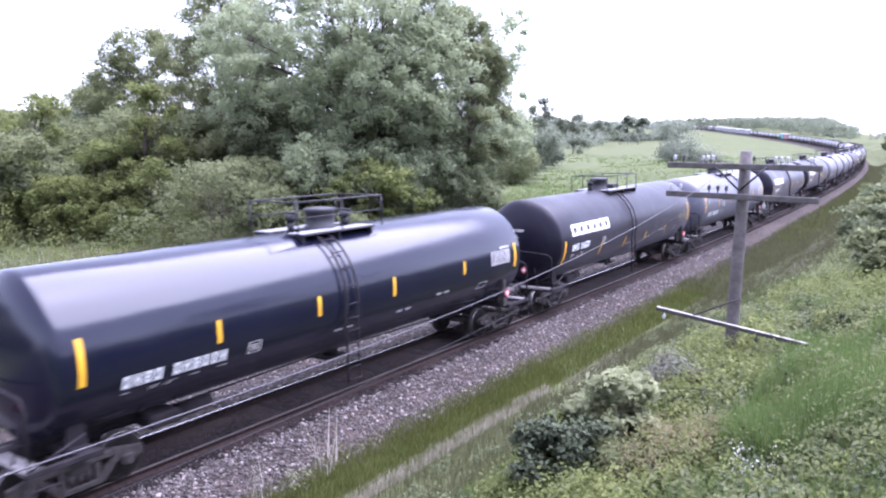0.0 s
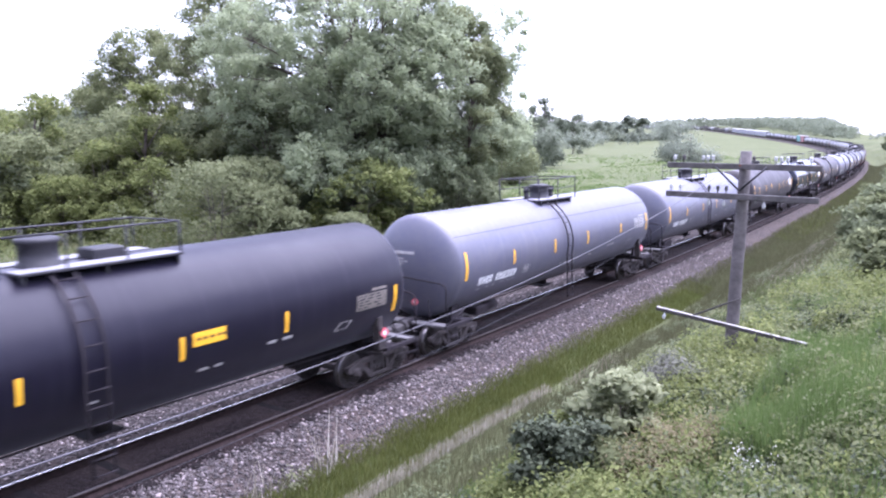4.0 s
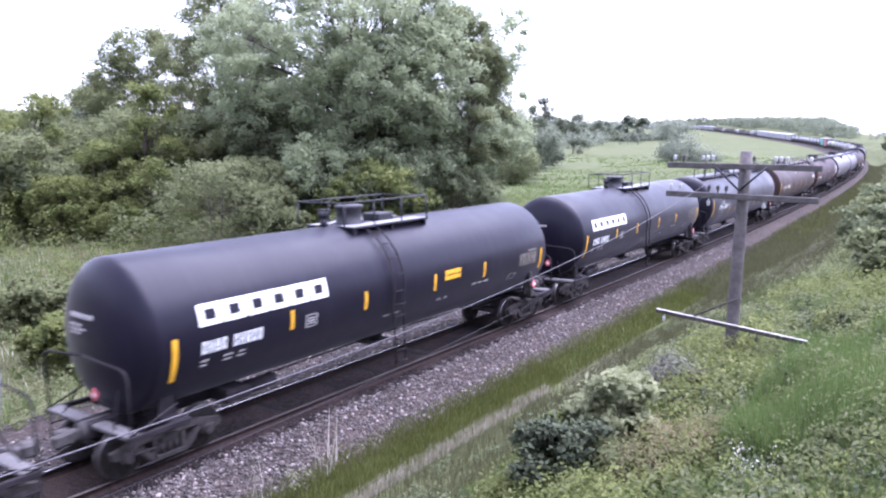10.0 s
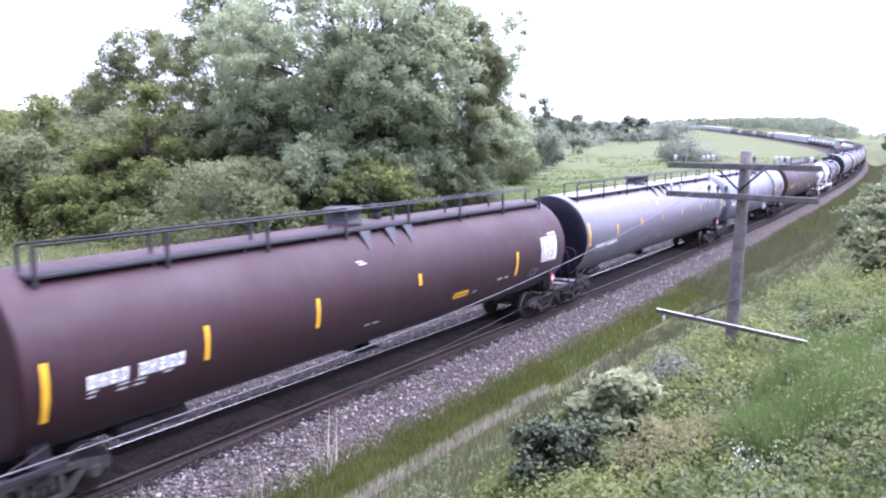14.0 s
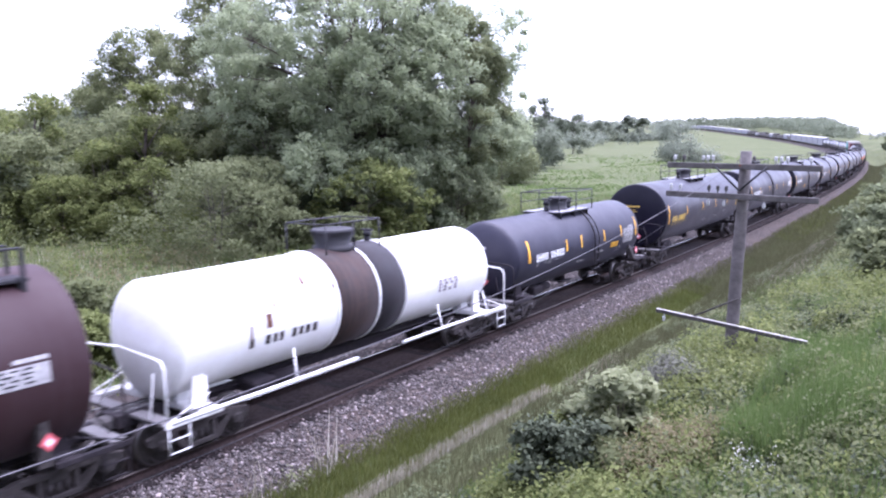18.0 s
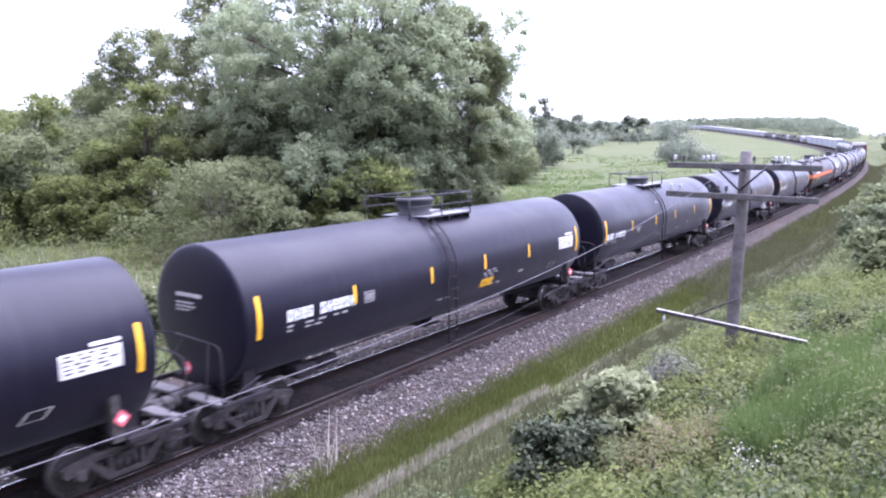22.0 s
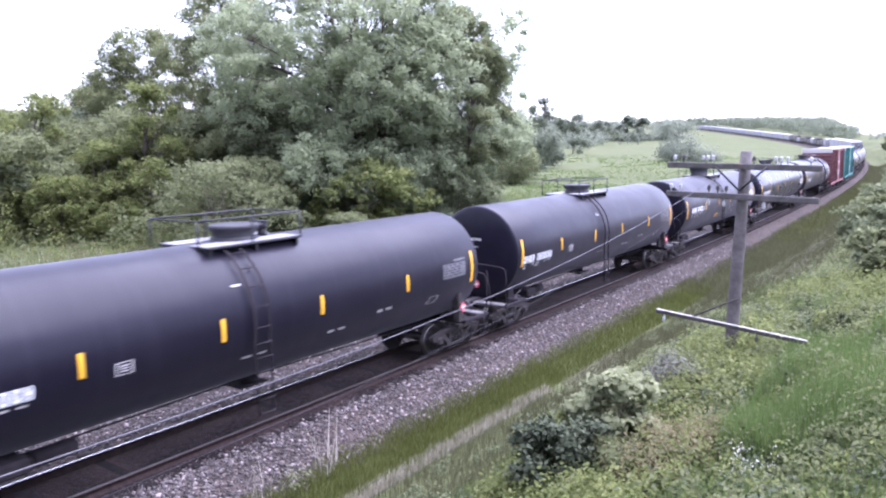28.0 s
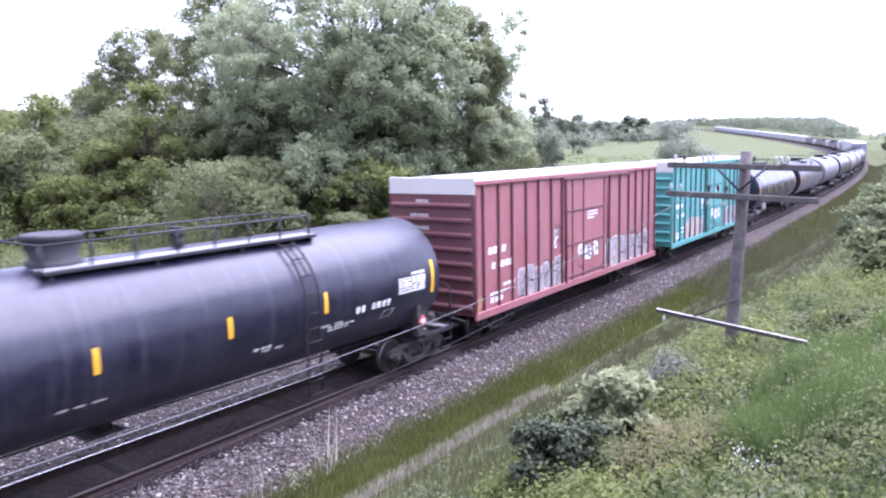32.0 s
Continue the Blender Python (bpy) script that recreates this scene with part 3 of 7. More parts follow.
def head_rows(half, r, lift=0.0, flat=False):
    steps = (0.0, 0.3, 0.6, 0.85, 0.94, 0.965, 0.98, 0.99, 0.997, 1.0) if flat else (0.0, 0.25, 0.5, 0.7, 0.82, 0.9, 0.945, 0.975, 0.993, 1.0)
    return [(-half - head_out(k, r, flat) - lift, max(0.02, k * r) + lift) for k in steps]


def tank_mesh(name, half, r, cz, material, seg=56, flat=False):
    end = head_rows(half, r, 0.0, flat)
    rows = end + [(-half + 2 * half * k / 8, r) for k in range(1, 8)] + [(-y, q) for y, q in reversed(end)]
    return Shape().lathe(rows, seg, (0, 0, cz)).mesh(name, material)


def stub_sill_mesh(half, r, cz, material):
    """End frame: draft sill, bolster saddle, end platform and its ladder steps (for the +Y end)."""
    sh = Shape()
    low = cz - r
    sh.box(-0.22, 0.22, half - 2.6, half + 0.75, 0.72, 1.02, 0.02)
    sh.box(-1.45, 1.45, half - 0.55, half - 0.15, 0.86, 1.02, 0.03)
    for d in (-1, 1):
        q = [(half - 0.55, 1.0), (half - 0.15, 1.0), (half - 0.22, cz - r * 0.55), (half - 0.48, cz - r * 0.55)]
        sh.prism(q, d * 1.02 - 0.04, d * 1.02 + 0.04)
        sh.prism(q, d * 0.55 - 0.04, d * 0.55 + 0.04)
    sh.prism([(half - 1.8, 1.0), (half - 0.1, 1.0), (half - 0.1, low + 0.35), (half - 1.6, low + 0.03)], -0.3, 0.3)
    for d in (-1, 1):
        sh.box(d * 1.46 - 0.05, d * 1.46 + 0.05, half - 0.6, half + 0.72, 0.9, 1.0, 0.01)
        for y in (half + 0.2, half + 0.66):
            sh.tube((d * 1.48, y, 0.95), (d * 1.48, y, 0.38), 0.016, seg=5)
        for z in (0.4, 0.66):
            sh.tube((d * 1.48, half + 0.2, z), (d * 1.48, half + 0.66, z), 0.018, seg=5)
    return sh.mesh("end_sill", material)


def end_platform_mesh(half):
    sh = Shape().box(-1.5, 1.5, half + 0.42, half + 0.72, 0.92, 1.0, 0.015)
    return sh.mesh("end_platform", STEP)


def end_rail_mesh(half, material):
    sh = Shape()
    y = half + 0.66
    for d in (-1, 1):
        sh.path([(d * 1.46, y, 1.0), (d * 1.46, y, 2.05), (d * 1.4, y, 2.16), (d * 1.28, y, 2.21), (0, y, 2.3)], 0.024)
        sh.path([(d * 1.46, y, 1.0), (d * 1.46, half - 0.3, 1.35)], 0.02)
        sh.path([(d * 0.9, y, 1.0), (d * 0.45, half + 0.2, 2.0)], 0.018)
    return sh.mesh("end_railing", material)


def brake_mesh(half):
    sh = Shape()
    sh.box(0.25, 0.85, -half + 1.9, -half + 2.6, 0.72, 1.0, 0.05)
    sh.tube((0.5, -half + 2.7, 0.82), (0.5, -half + 3.5, 0.82), 0.16, seg=14)
    sh.path([(0.4, -half + 1.0, 0.9), (0.42, 0, 1.02), (0.4, half - 1.0, 0.9)], 0.02)
    sh.path([(-0.4, -half + 0.6, 0.85), (-0.4, half - 0.6, 0.85)], 0.018)
    return sh.mesh("brake_gear", UNDER)


def outlet_mesh(r, cz):
    low = cz - r
    sh = Shape()
    sh.tube((0, 0.2, low + 0.06), (0, 0.2, low - 0.22), 0.22, 0.2, seg=16)
    sh.tube((0, 0.2, low - 0.22), (0, 0.2, low - 0.36), 0.11, 0.09, seg=12)
    sh.box(-0.32, 0.32, -0.25, 0.55, low - 0.26, low - 0.22, 0.01)
    return sh.mesh("bottom_outlet", UNDER)


def dome_mesh(r, cz, wide=0.42, tall=0.5, y=0.0):
    top = cz + r
    sh = Shape()
    sh.lathe([(top - 0.12, wide + 0.08), (top + 0.06, wide + 0.06), (top + 0.08, wide - 0.02), (top + tall - 0.1, wide + 0.1), (top + tall - 0.03, wide + 0.12), (top + tall, wide + 0.06)], 22, (0, y, 0), axis="Z")
    return sh.mesh("manway_housing", BLACKIRON)


def straight_dome_mesh(r, cz, wide=0.36, tall=0.5, y=0.0):
    top = cz + r
    sh = Shape()
    sh.lathe([(top - 0.12, wide + 0.06), (top + 0.03, wide + 0.06), (top + 0.05, wide), (top + tall - 0.12, wide), (top + tall - 0.1, wide + 0.04), (top + tall - 0.02, wide + 0.04), (top + tall, wide - 0.02), (top + tall + 0.03, 0.1)], 24, (0, y, 0), axis="Z")
    return sh.mesh("manway_housing", BLACKIRON)


def valve_mesh(r, cz, y, wide=0.16, tall=0.36):
    top = cz + r
    sh = Shape()
    sh.tube((0, y, top - 0.06), (0, y, top + tall * 0.6), wide * 0.7, seg=14)
    sh.tube((0, y, top + tall * 0.6), (0, y, top + tall), wide, wide * 0.8, seg=14)
    sh.box(-0.2, 0.2, y - 0.05, y + 0.05, top + tall, top + tall + 0.05, 0.01)
    return sh.mesh("relief_valve", BLACKIRON)


def platform_mesh(r, cz, y0, y1, x_in=0.28, x_out=0.85):
    sh = Shape()
    z = cz + r - 0.06
    for d in (1, -1):
        xa, xb = sorted((d * x_in, d * x_out))
        sh.box(xa, xb, y0, y1, z, z + 0.05, 0.01)
        sh.slot = 1
        sh.box(xa + 0.02, xb - 0.02, y0 + 0.02, y1 - 0.02, z + 0.052, z + 0.062)
        sh.slot = 0
        for i in range(3):
            y = y0 + 0.1 + (y1 - y0 - 0.2) * i / 2
            inner = math.sqrt(max(0.01, r * r - (x_out - 0.03) ** 2))
            xo = d * (x_out - 0.03)
            vs = [(xo, y - 0.02, z), (xo, y - 0.02, cz + inner - 0.02), (d * x_in, y - 0.02, z)]
            vs += [(a, b + 0.04, c) for a, b, c in vs]
            sh.add(vs, [(0, 1, 2), (5, 4, 3), (0, 3, 4, 1), (1, 4, 5, 2), (2, 5, 3, 0)])
    return sh.mesh("top_platform", [BLACKIRON, GRATE])


def top_rail_mesh(r, cz, y0, y1, x_out=0.82, posts=3, tall=0.75, mid=True):
    sh = Shape()
    z = cz + r
    for d in (1, -1):
        for i in range(posts):
            y = y0 + (y1 - y0) * i / (posts - 1)
            sh.tube((d * x_out, y, z - 0.05), (d * x_out, y, z + tall), 0.022, seg=6)
        sh.tube((d * x_out, y0, z + tall), (d * x_out, y1, z + tall), 0.022, seg=6)
        if mid:
            sh.tube((d * x_out, y0, z + tall * 0.5), (d * x_out, y1, z + tall * 0.5), 0.016, seg=6)
    for y in (y0, y1):
        sh.tube((-x_out, y, z + tall), (x_out, y, z + tall), 0.02, seg=6)
    return sh.mesh("top_railing", BLACKIRON)


def long_rail_mesh(r, cz, y0, y1):
    """A rail on posts along the outer edge of the walkway."""
    sh = Shape()
    x = 0.94
    foot, high = cz + math.sqrt(r * r - x * x) - 0.03, cz + r + 0.42
    for i in range(8):
        y = y0 + 0.1 + (y1 - y0 - 0.2) * i / 7
        sh.box(x - 0.02, x + 0.02, y - 0.035, y + 0.035, foot, high)
        sh.box(0.36, 0.4, y - 0.03, y + 0.03, cz + r - 0.1, high)
    for xx in (x, 0.38):
        sh.tube((xx, y0 + 0.1, high), (xx, y1 - 0.1, high), 0.022, seg=6)
    return sh.mesh("top_railing", BLACKIRON)


def ladder_mesh(r, cz, y, material):
    sh = Shape()
    for d in (-0.2, 0.2):
        pts = []
        for i in range(9):
            a = radians(62 - i * 9.5)
            pts.append(((r + 0.10) * math.cos(a), y + d, cz + (r + 0.10) * math.sin(a)))
        pts.append((pts[-1][0] + 0.02, y + d, 0.55))
        sh.path(pts, 0.026)
    for i in range(5):
        a = radians(56 - i * 15)
        p = ((r + 0.10) * math.cos(a), cz + (r + 0.10) * math.sin(a))
        sh.tube((p[0], y - 0.2, p[1]), (p[0], y + 0.2, p[1]), 0.015, seg=5)
    for z in (0.6, 0.9, 1.2, 1.5, 1.8, 2.1):
        sh.tube((r + 0.12, y - 0.2, z), (r + 0.12, y + 0.2, z), 0.015, seg=5)
    return sh.mesh("side_ladder", material)


def stripe_mesh(r, cz, a0, a1, w=0.10):
    return Shape().patch(-w / 2, w / 2, a0, a1, r, cz, 5, 0.008).mesh("reflective_stripe", YELLOW)


def bars_mesh(name, r, cz, y0, rows, material, seed, lift=0.007):
    """Lettering too small to read, as rows of bars: (start, length, top angle, bottom angle, chunk)."""
    rng = random.Random(seed)
    sh = Shape()
    for start, length, top, bottom, chunk in rows:
        y = start
        while y < start + length - chunk * 0.4:
            c = chunk * rng.uniform(0.75, 1.1)
            if rng.random() > 0.12:
                sh.patch(y0 + y, y0 + y + c * 0.6, bottom, top, r, cz, 3, lift)
            y += c
    return sh.mesh(name, material)


def logo_mesh(r, cz, y0, length, top, bottom, material):
    """The owner's emblem as six heavy plain white blocks, each with one small slot."""
    sh = Shape()
    step = length / 6
    tall = top - bottom
    for i in range(6):
        a, b = y0 + step * i, y0 + step * (i + 0.93)
        bar = step * 0.24
        lo, hi = bottom + tall * 0.26, top - tall * 0.26
        sh.patch(a, b, hi, top, r, cz, 3, 0.008)
        sh.patch(a, b, bottom, lo, r, cz, 3, 0.008)
        sh.patch(a, a + bar, lo, hi, r, cz, 3, 0.008)
        sh.patch(b - bar, b, lo, hi, r, cz, 3, 0.008)
    return sh.mesh("owner_emblem", material)


def mark_mesh(r, cz, y0, y1, top, bottom, material, letters=4, digits=6):
    """A line of stencilled characters, kept as plain upright blocks in two groups."""
    sh = Shape()
    step = (y1 - y0) / (letters + digits + 0.9)
    for i in range(letters + digits):
        y = y0 + step * (i + (0.9 if i >= letters else 0))
        w = step * 0.76
        mid = (top + bottom) / 2
        bar = w * 0.36
        sh.patch(y, y + bar, bottom, top, r, cz, 2, 0.007)
        sh.patch(y + w - bar, y + w, bottom, top, r, cz, 2, 0.007)
        for k in ((0, 2), (1,), (0, 1, 2), (0, 2))[i % 4]:
            z = bottom + (top - bottom) * (0.08 + 0.36 * k)
            sh.patch(y + bar, y + w - bar, z, z + (top - bottom) * 0.2, r, cz, 1, 0.007)
    return sh.mesh("car_marking", material)


def square_mesh(r, cz, y, top, bottom, material, wide=0.34, lean=0.0):
    """A small stencilled box with lines in it."""
    sh = Shape()
    n = 5
    tall = (top - bottom) / n
    for k in range(n):
        a, b = bottom + tall * k, bottom + tall * (k + 1)
        d = lean * (k + 0.5) / n
        sh.patch(y + d, y + d + 0.04, a, b, r, cz, 1, 0.007)
        sh.patch(y + d + wide - 0.04, y + d + wide, a, b, r, cz, 1, 0.007)
        if k in (0, n - 1):
            z = bottom if k == 0 else top - tall * 0.35
            sh.patch(y + d, y + d + wide, z, z + tall * 0.35, r, cz, 1, 0.0075)
        elif lean == 0.0:
            sh.patch(y + 0.08, y + wide - 0.08, a + tall * 0.2, b - tall * 0.2, r, cz, 1, 0.007)
    return sh.mesh("small_marking", material)


def head_bars_mesh(half, r, cz, material, seed, flat=False):
    rng = random.Random(seed)
    sh = Shape()
    for z, ln, hgt in ((cz + 0.42, 0.85, 0.085), (cz + 0.27, 0.5, 0.035), (cz + 0.19, 0.62, 0.035), (cz + 0.11, 0.45, 0.035)):
        x = -0.62
        while x < -0.62 + ln:
            c = (0.1 if hgt > 0.05 else 0.17) * rng.uniform(0.8, 1.15)
            rr = math.hypot(x + c / 2, z - cz)
            y = -half - head_out(rr / r, r, flat) - 0.004
            sh.box(x, x + c * 0.78, y - 0.004, y + 0.04, z, z + hgt)
            x += c
    return sh.mesh("end_lettering", material)


def placard_mesh(x, y, z, size=0.2):
    sh = Shape()
    sh.add([(x, y - size, z), (x, y, z - size), (x, y + size, z), (x, y, z + size), (x - 0.015, y - size, z), (x - 0.015, y, z - size), (x - 0.015, y + size, z), (x - 0.015, y, z + size)],
           [(0, 1, 2, 3), (7, 6, 5, 4), (0, 4, 5, 1), (1, 5, 6, 2), (2, 6, 7, 3), (3, 7, 4, 0)])
    sh.slot = 1
    k = size * 0.5
    sh.add([(x + 0.004, y - k, z), (x + 0.004, y, z - k), (x + 0.004, y + k, z), (x + 0.004, y, z + k)], [(0, 1, 2, 3)])
    return sh.mesh("hazard_placard", [PINK, MARK])


CARS = []
# How the kinds of tank car are marked: stripes (metres from the near end stripe, upper and lower angle on the shell),
# the line of characters, the fine lines below it, the boxed stencil and the data panel.
STYLES = {
    "emblem": dict(stripes=((0.0, 2, -31), (2.95, 2, -14), (5.6, 2, -14.5), (8.6, 2, -15), (11.25, 2, -15), (None, 2, -24)), mark=(0.6, 2.15, -5, -14.5, 4, 5), fine=(-19, -28), square=(3.36, -5, -16), panel=(4, -14.5, "tan"), flat=False),
    "lease": dict(stripes=((0.0, 17, -14), (2.8, 8, -9), (5.8, 8, -9), (8.6, 9, -9), (11.95, 8, -6), (None, 16, -12)), mark=(0.75, 3.05, -15, -24.5, 4, 6), fine=(-28, -32), square=(3.55, -15, -25), panel=(15, -5, "pale"), flat=False),
    "modern": dict(stripes=((0.0, 17, -16), (2.9, 8, -8), (5.9, 8, -9), (8.7, 8, -8), (11.9, 8, -8), (None, 18, -16)), mark=(0.1, 2.15, -4, -13, 4, 6), fine=(-15, -23), square=(3.5, -4, -13), panel=(13, -6, "dull"), flat=True),
    "lettered": dict(stripes=((0.0, 19, -15), (2.95, 10, -6), (6.0, 10, -6), (8.7, 10, -6), (11.4, 10, -6), (None, 19, -14)), mark=(0.78, 3.0, 2.5, -7, 4, 6), fine=(-10, -19), square=(3.3, 2, -8), panel=(13, -6, "white"), flat=True),
}


def walkway_mesh(r, cz, y0, y1, x_in, x_out, z, deck):
    """A flat walkway along the tank's shoulder with a dark edge and brackets under it."""
    sh = Shape().box(x_in, x_out, y0, y1, z - 0.07, z, 0.01)
    n = max(3, round((y1 - y0) / 2.2))
    for i in range(n + 1):
        y = y0 + 0.15 + (y1 - y0 - 0.3) * i / n
        sh.box(x_in + 0.05, x_out - 0.04, y - 0.03, y + 0.03, cz + math.sqrt(max(0.01, r * r - x_in * x_in)) - 0.32, z - 0.07)
    sh.slot = 1
    sh.box(x_in + 0.03, x_out - 0.03, y0 + 0.03, y1 - 0.03, z + 0.002, z + 0.012)
    return sh.mesh("walkway", [BLACKIRON, deck])


def gusset_mesh(r, cz, x_out, z):
    """A folded triangular plate that carries the middle platform."""
    x_low = r * math.cos(radians(39))
    z_low = cz + r * math.sin(radians(39))
    vs = [(x_out, -0.03, z), (x_out - 0.45, -0.03, z), (x_low + 0.02, -0.03, z_low)]
    vs += [(a, b + 0.4, c) for a, b, c in vs[:2]] + [(x_low + 0.02, 0.03, z_low)]
    return Shape().add(vs, [(0, 1, 2), (5, 4, 3), (0, 3, 4, 1), (1, 4, 5, 2), (2, 5, 3, 0)]).mesh("platform_gusset", BLACKIRON)


def bolster_mesh(half, r, cz, material):
    """A web plate that stands from the end sill up to the shell."""
    sh = Shape()
    a0, a1 = radians(-27), radians(-36)
    out = [(r * math.cos(a0) + 0.015, cz + r * math.sin(a0)), (r * math.cos(a1) - 0.02, cz + r * math.sin(a1)), (1.3, 1.0), (1.46, 1.0)]
    for y in (half - 0.86, half - 0.68):
        vs = [(x, y, z) for x, z in out] + [(x, y + 0.025, z) for x, z in out]
        sh.add(vs, [(0, 1, 2, 3), (7, 6, 5, 4), (0, 4, 5, 1), (1, 5, 6, 2), (2, 6, 7, 3), (3, 7, 4, 0)])
    x, z = out[0]
    ya, yb = half - 0.88, half - 0.63
    sh.add([(x, ya + 0.06, z), (x, yb - 0.06, z), (1.465, yb, 1.0), (1.465, ya, 1.0), (x + 0.025, ya + 0.06, z), (x + 0.025, yb - 0.06, z), (1.49, yb, 1.0), (1.49, ya, 1.0)],
           [(0, 1, 2, 3), (7, 6, 5, 4), (0, 4, 5, 1), (1, 5, 6, 2), (2, 6, 7, 3), (3, 7, 4, 0)])
    return sh.mesh("bolster_web", material)


def tank_car(near, far, paint, label, top="short", style="modern", mark_mat=None, ladder=-0.65, seed=0, gear=None, simple=False, yellow=None, extra=None, emblem=False, size=None, **marks):
    """A tank car whose end stripes lie at near and far metres from the eye's beam at the clip's start."""
    mark_mat = mark_mat or MARK
    gear = gear or UNDER
    r, cz = size or ((1.64, 2.51) if top == "long" else (1.57, 2.55))
    spec = dict(STYLES[style], **marks)
    flat = spec["flat"]
    mid, span = (near + far) / 2, far - near
    half = round(span / 2 + 0.28, 2)
    pn = paint.name
    car = thing("tank_car", label, "tank car", "cars of the freight train")
    CARS.append((car, mid))
    part("tank", stored(("tank", half, r, cz, pn, simple, flat), lambda: tank_mesh("tank", half, r, cz, paint, 32 if simple else 64, flat)), car)
    for d in (0, 180):
        part("end_sill", stored(("sill", half, r, cz, gear.name), lambda: stub_sill_mesh(half, r, cz, gear)), car, at=pose(0, 0, 0, 0, 0, d))
        part("end_platform", stored(("eplat", half), lambda: end_platform_mesh(half)), car, at=pose(0, 0, 0, 0, 0, d))
        part("coupler", stored("coupler", coupler_mesh), car, at=pose(0, 0, 0, 0, 0, d) @ pose(0, span / 2 + 0.55, 0))
        if not simple:
            part("end_railing", stored(("erail", half, gear.name), lambda: end_rail_mesh(half, gear)), car, at=pose(0, 0, 0, 0, 0, d))
    truck_mat = RUSTY if extra == "rusty_truck" else IRON
    add_truck(car, -span / 2 + 0.1)
    add_truck(car, span / 2 - 0.1, truck_mat)
    part("brake_gear", stored(("brake", half), lambda: brake_mesh(half)), car)
    part("bottom_outlet", stored(("outlet", r, cz), lambda: outlet_mesh(r, cz)), car)
    # top fittings
    if top == "short":
        part("top_platform", stored(("plat", r, cz), lambda: platform_mesh(r, cz, -1.4, 1.2)), car)
        part("top_railing", stored(("trail", r, cz), lambda: top_rail_mesh(r, cz, -1.5, 1.5)), car)
        part("manway_housing", stored(("dome", r, cz), lambda: straight_dome_mesh(r, cz, 0.36, 0.5, 0.05)), car)
        if not simple:
            part("relief_valve", stored(("valve", r, cz), lambda: valve_mesh(r, cz, 0.95)), car)
            part("relief_valve", stored(("valve2", r, cz), lambda: valve_mesh(r, cz, -0.95, 0.13, 0.42)), car)
    elif top == "service":
        part("top_platform", stored(("platS", r, cz), lambda: platform_mesh(r, cz, -1.4, 1.75)), car)
        part("top_railing", stored(("trailS", r, cz), lambda: top_rail_mesh(r, cz, -1.7, 1.7, 0.82, 4, 0.62, False)), car)
        part("manway_housing", stored(("domeS", r, cz), lambda: straight_dome_mesh(r, cz, 0.34, 0.5, -0.65)), car)
        if not simple:
            part("valve_box", stored(("vbox", r, cz), lambda: Shape().box(-0.3, 0.3, 0.2, 0.85, cz + r - 0.05, cz + r + 0.2, 0.03).mesh("valve_box", BLACKIRON)), car)
            part("relief_valve", stored(("valveS", r, cz), lambda: valve_mesh(r, cz, -1.6, 0.14, 0.4)), car)
    elif top == "offset":
        deck = cz + r - 0.03
        part("walkway", stored(("walkO", r, cz), lambda: walkway_mesh(r, cz, -1.0, 5.4, 0.36, 0.85, deck, GRATE)), car)
        part("top_railing", stored(("trailO", r, cz), lambda: top_rail_mesh(r, cz, -1.0, 5.2, 0.78, 8, 0.42, False)), car)
        part("manway_housing", stored(("domeO", r, cz), lambda: dome_mesh(r, cz, 0.42, 0.55, -0.4)), car)
        part("relief_valve", stored(("valveO", r, cz), lambda: valve_mesh(r, cz, 2.2)), car)
    elif top == "half":
        deck = cz + r - 0.03
        part("walkway", stored(("walkH", r, cz), lambda: walkway_mesh(r, cz, -5.0, 1.6, 0.36, 0.85, deck, GRATE)), car)
        part("top_railing", stored(("trailH", r, cz), lambda: top_rail_mesh(r, cz, -4.9, 1.5, 0.78, 8, 0.55, False)), car)
        part("manway_housing", stored(("domeH", r, cz), lambda: dome_mesh(r, cz, 0.42, 0.5, 0.1)), car)
        part("relief_valve", stored(("valveH", r, cz), lambda: valve_mesh(r, cz, -0.9)), car)
    elif top == "long":
        a, b = (-half + 0.5, 4.9) if extra == "part_deck" else (-half + 0.5, half - 0.5)
        tone = GRATE if paint in (PALE, BLUEGRAY) else (UNDER if paint in (MAROON, BANDED, BLACK) else paint)
        part("walkway", stored(("walkL", r, cz, half, tone.name, a, b), lambda: walkway_mesh(r, cz, a, b, 0.42, 0.92, cz + r - 0.08, tone)), car)
        part("top_railing", stored(("trailL", r, cz, half, a, b), lambda: long_rail_mesh(r, cz, a, b)), car)
        for y in (-0.75, 0.25, 1.0):
            part("platform_gusset", stored(("gus", r, cz), lambda: gusset_mesh(r, cz, 0.95, cz + r - 0.15)), car, at=pose(0, y, 0))
        part("manway_housing", stored(("domeL", r, cz), lambda: dome_mesh(r, cz, 0.42, 0.42, -0.35)), car)
        part("relief_valve", stored(("valveL", r, cz), lambda: valve_mesh(r, cz, 1.0)), car)
    elif top == "big":
        part("manway_housing", stored(("domeB", r, cz), lambda: dome_mesh(r, cz, 0.46, 0.5, -0.2)), car)
        part("top_platform", stored(("platB", r, cz), lambda: platform_mesh(r, cz, -0.75, 1.6)), car)
        part("top_railing", stored(("trailB", r, cz), lambda: top_rail_mesh(r, cz, -1.5, 1.55, 0.82, 3, 0.6)), car)
    elif top == "low":
        part("manway_housing", stored(("domeW", r, cz), lambda: dome_mesh(r, cz, 0.46, 0.34, 0.05)), car)
        part("top_platform", stored(("platW", r, cz), lambda: platform_mesh(r, cz, -1.3, 1.3, 0.2, 0.85)), car)
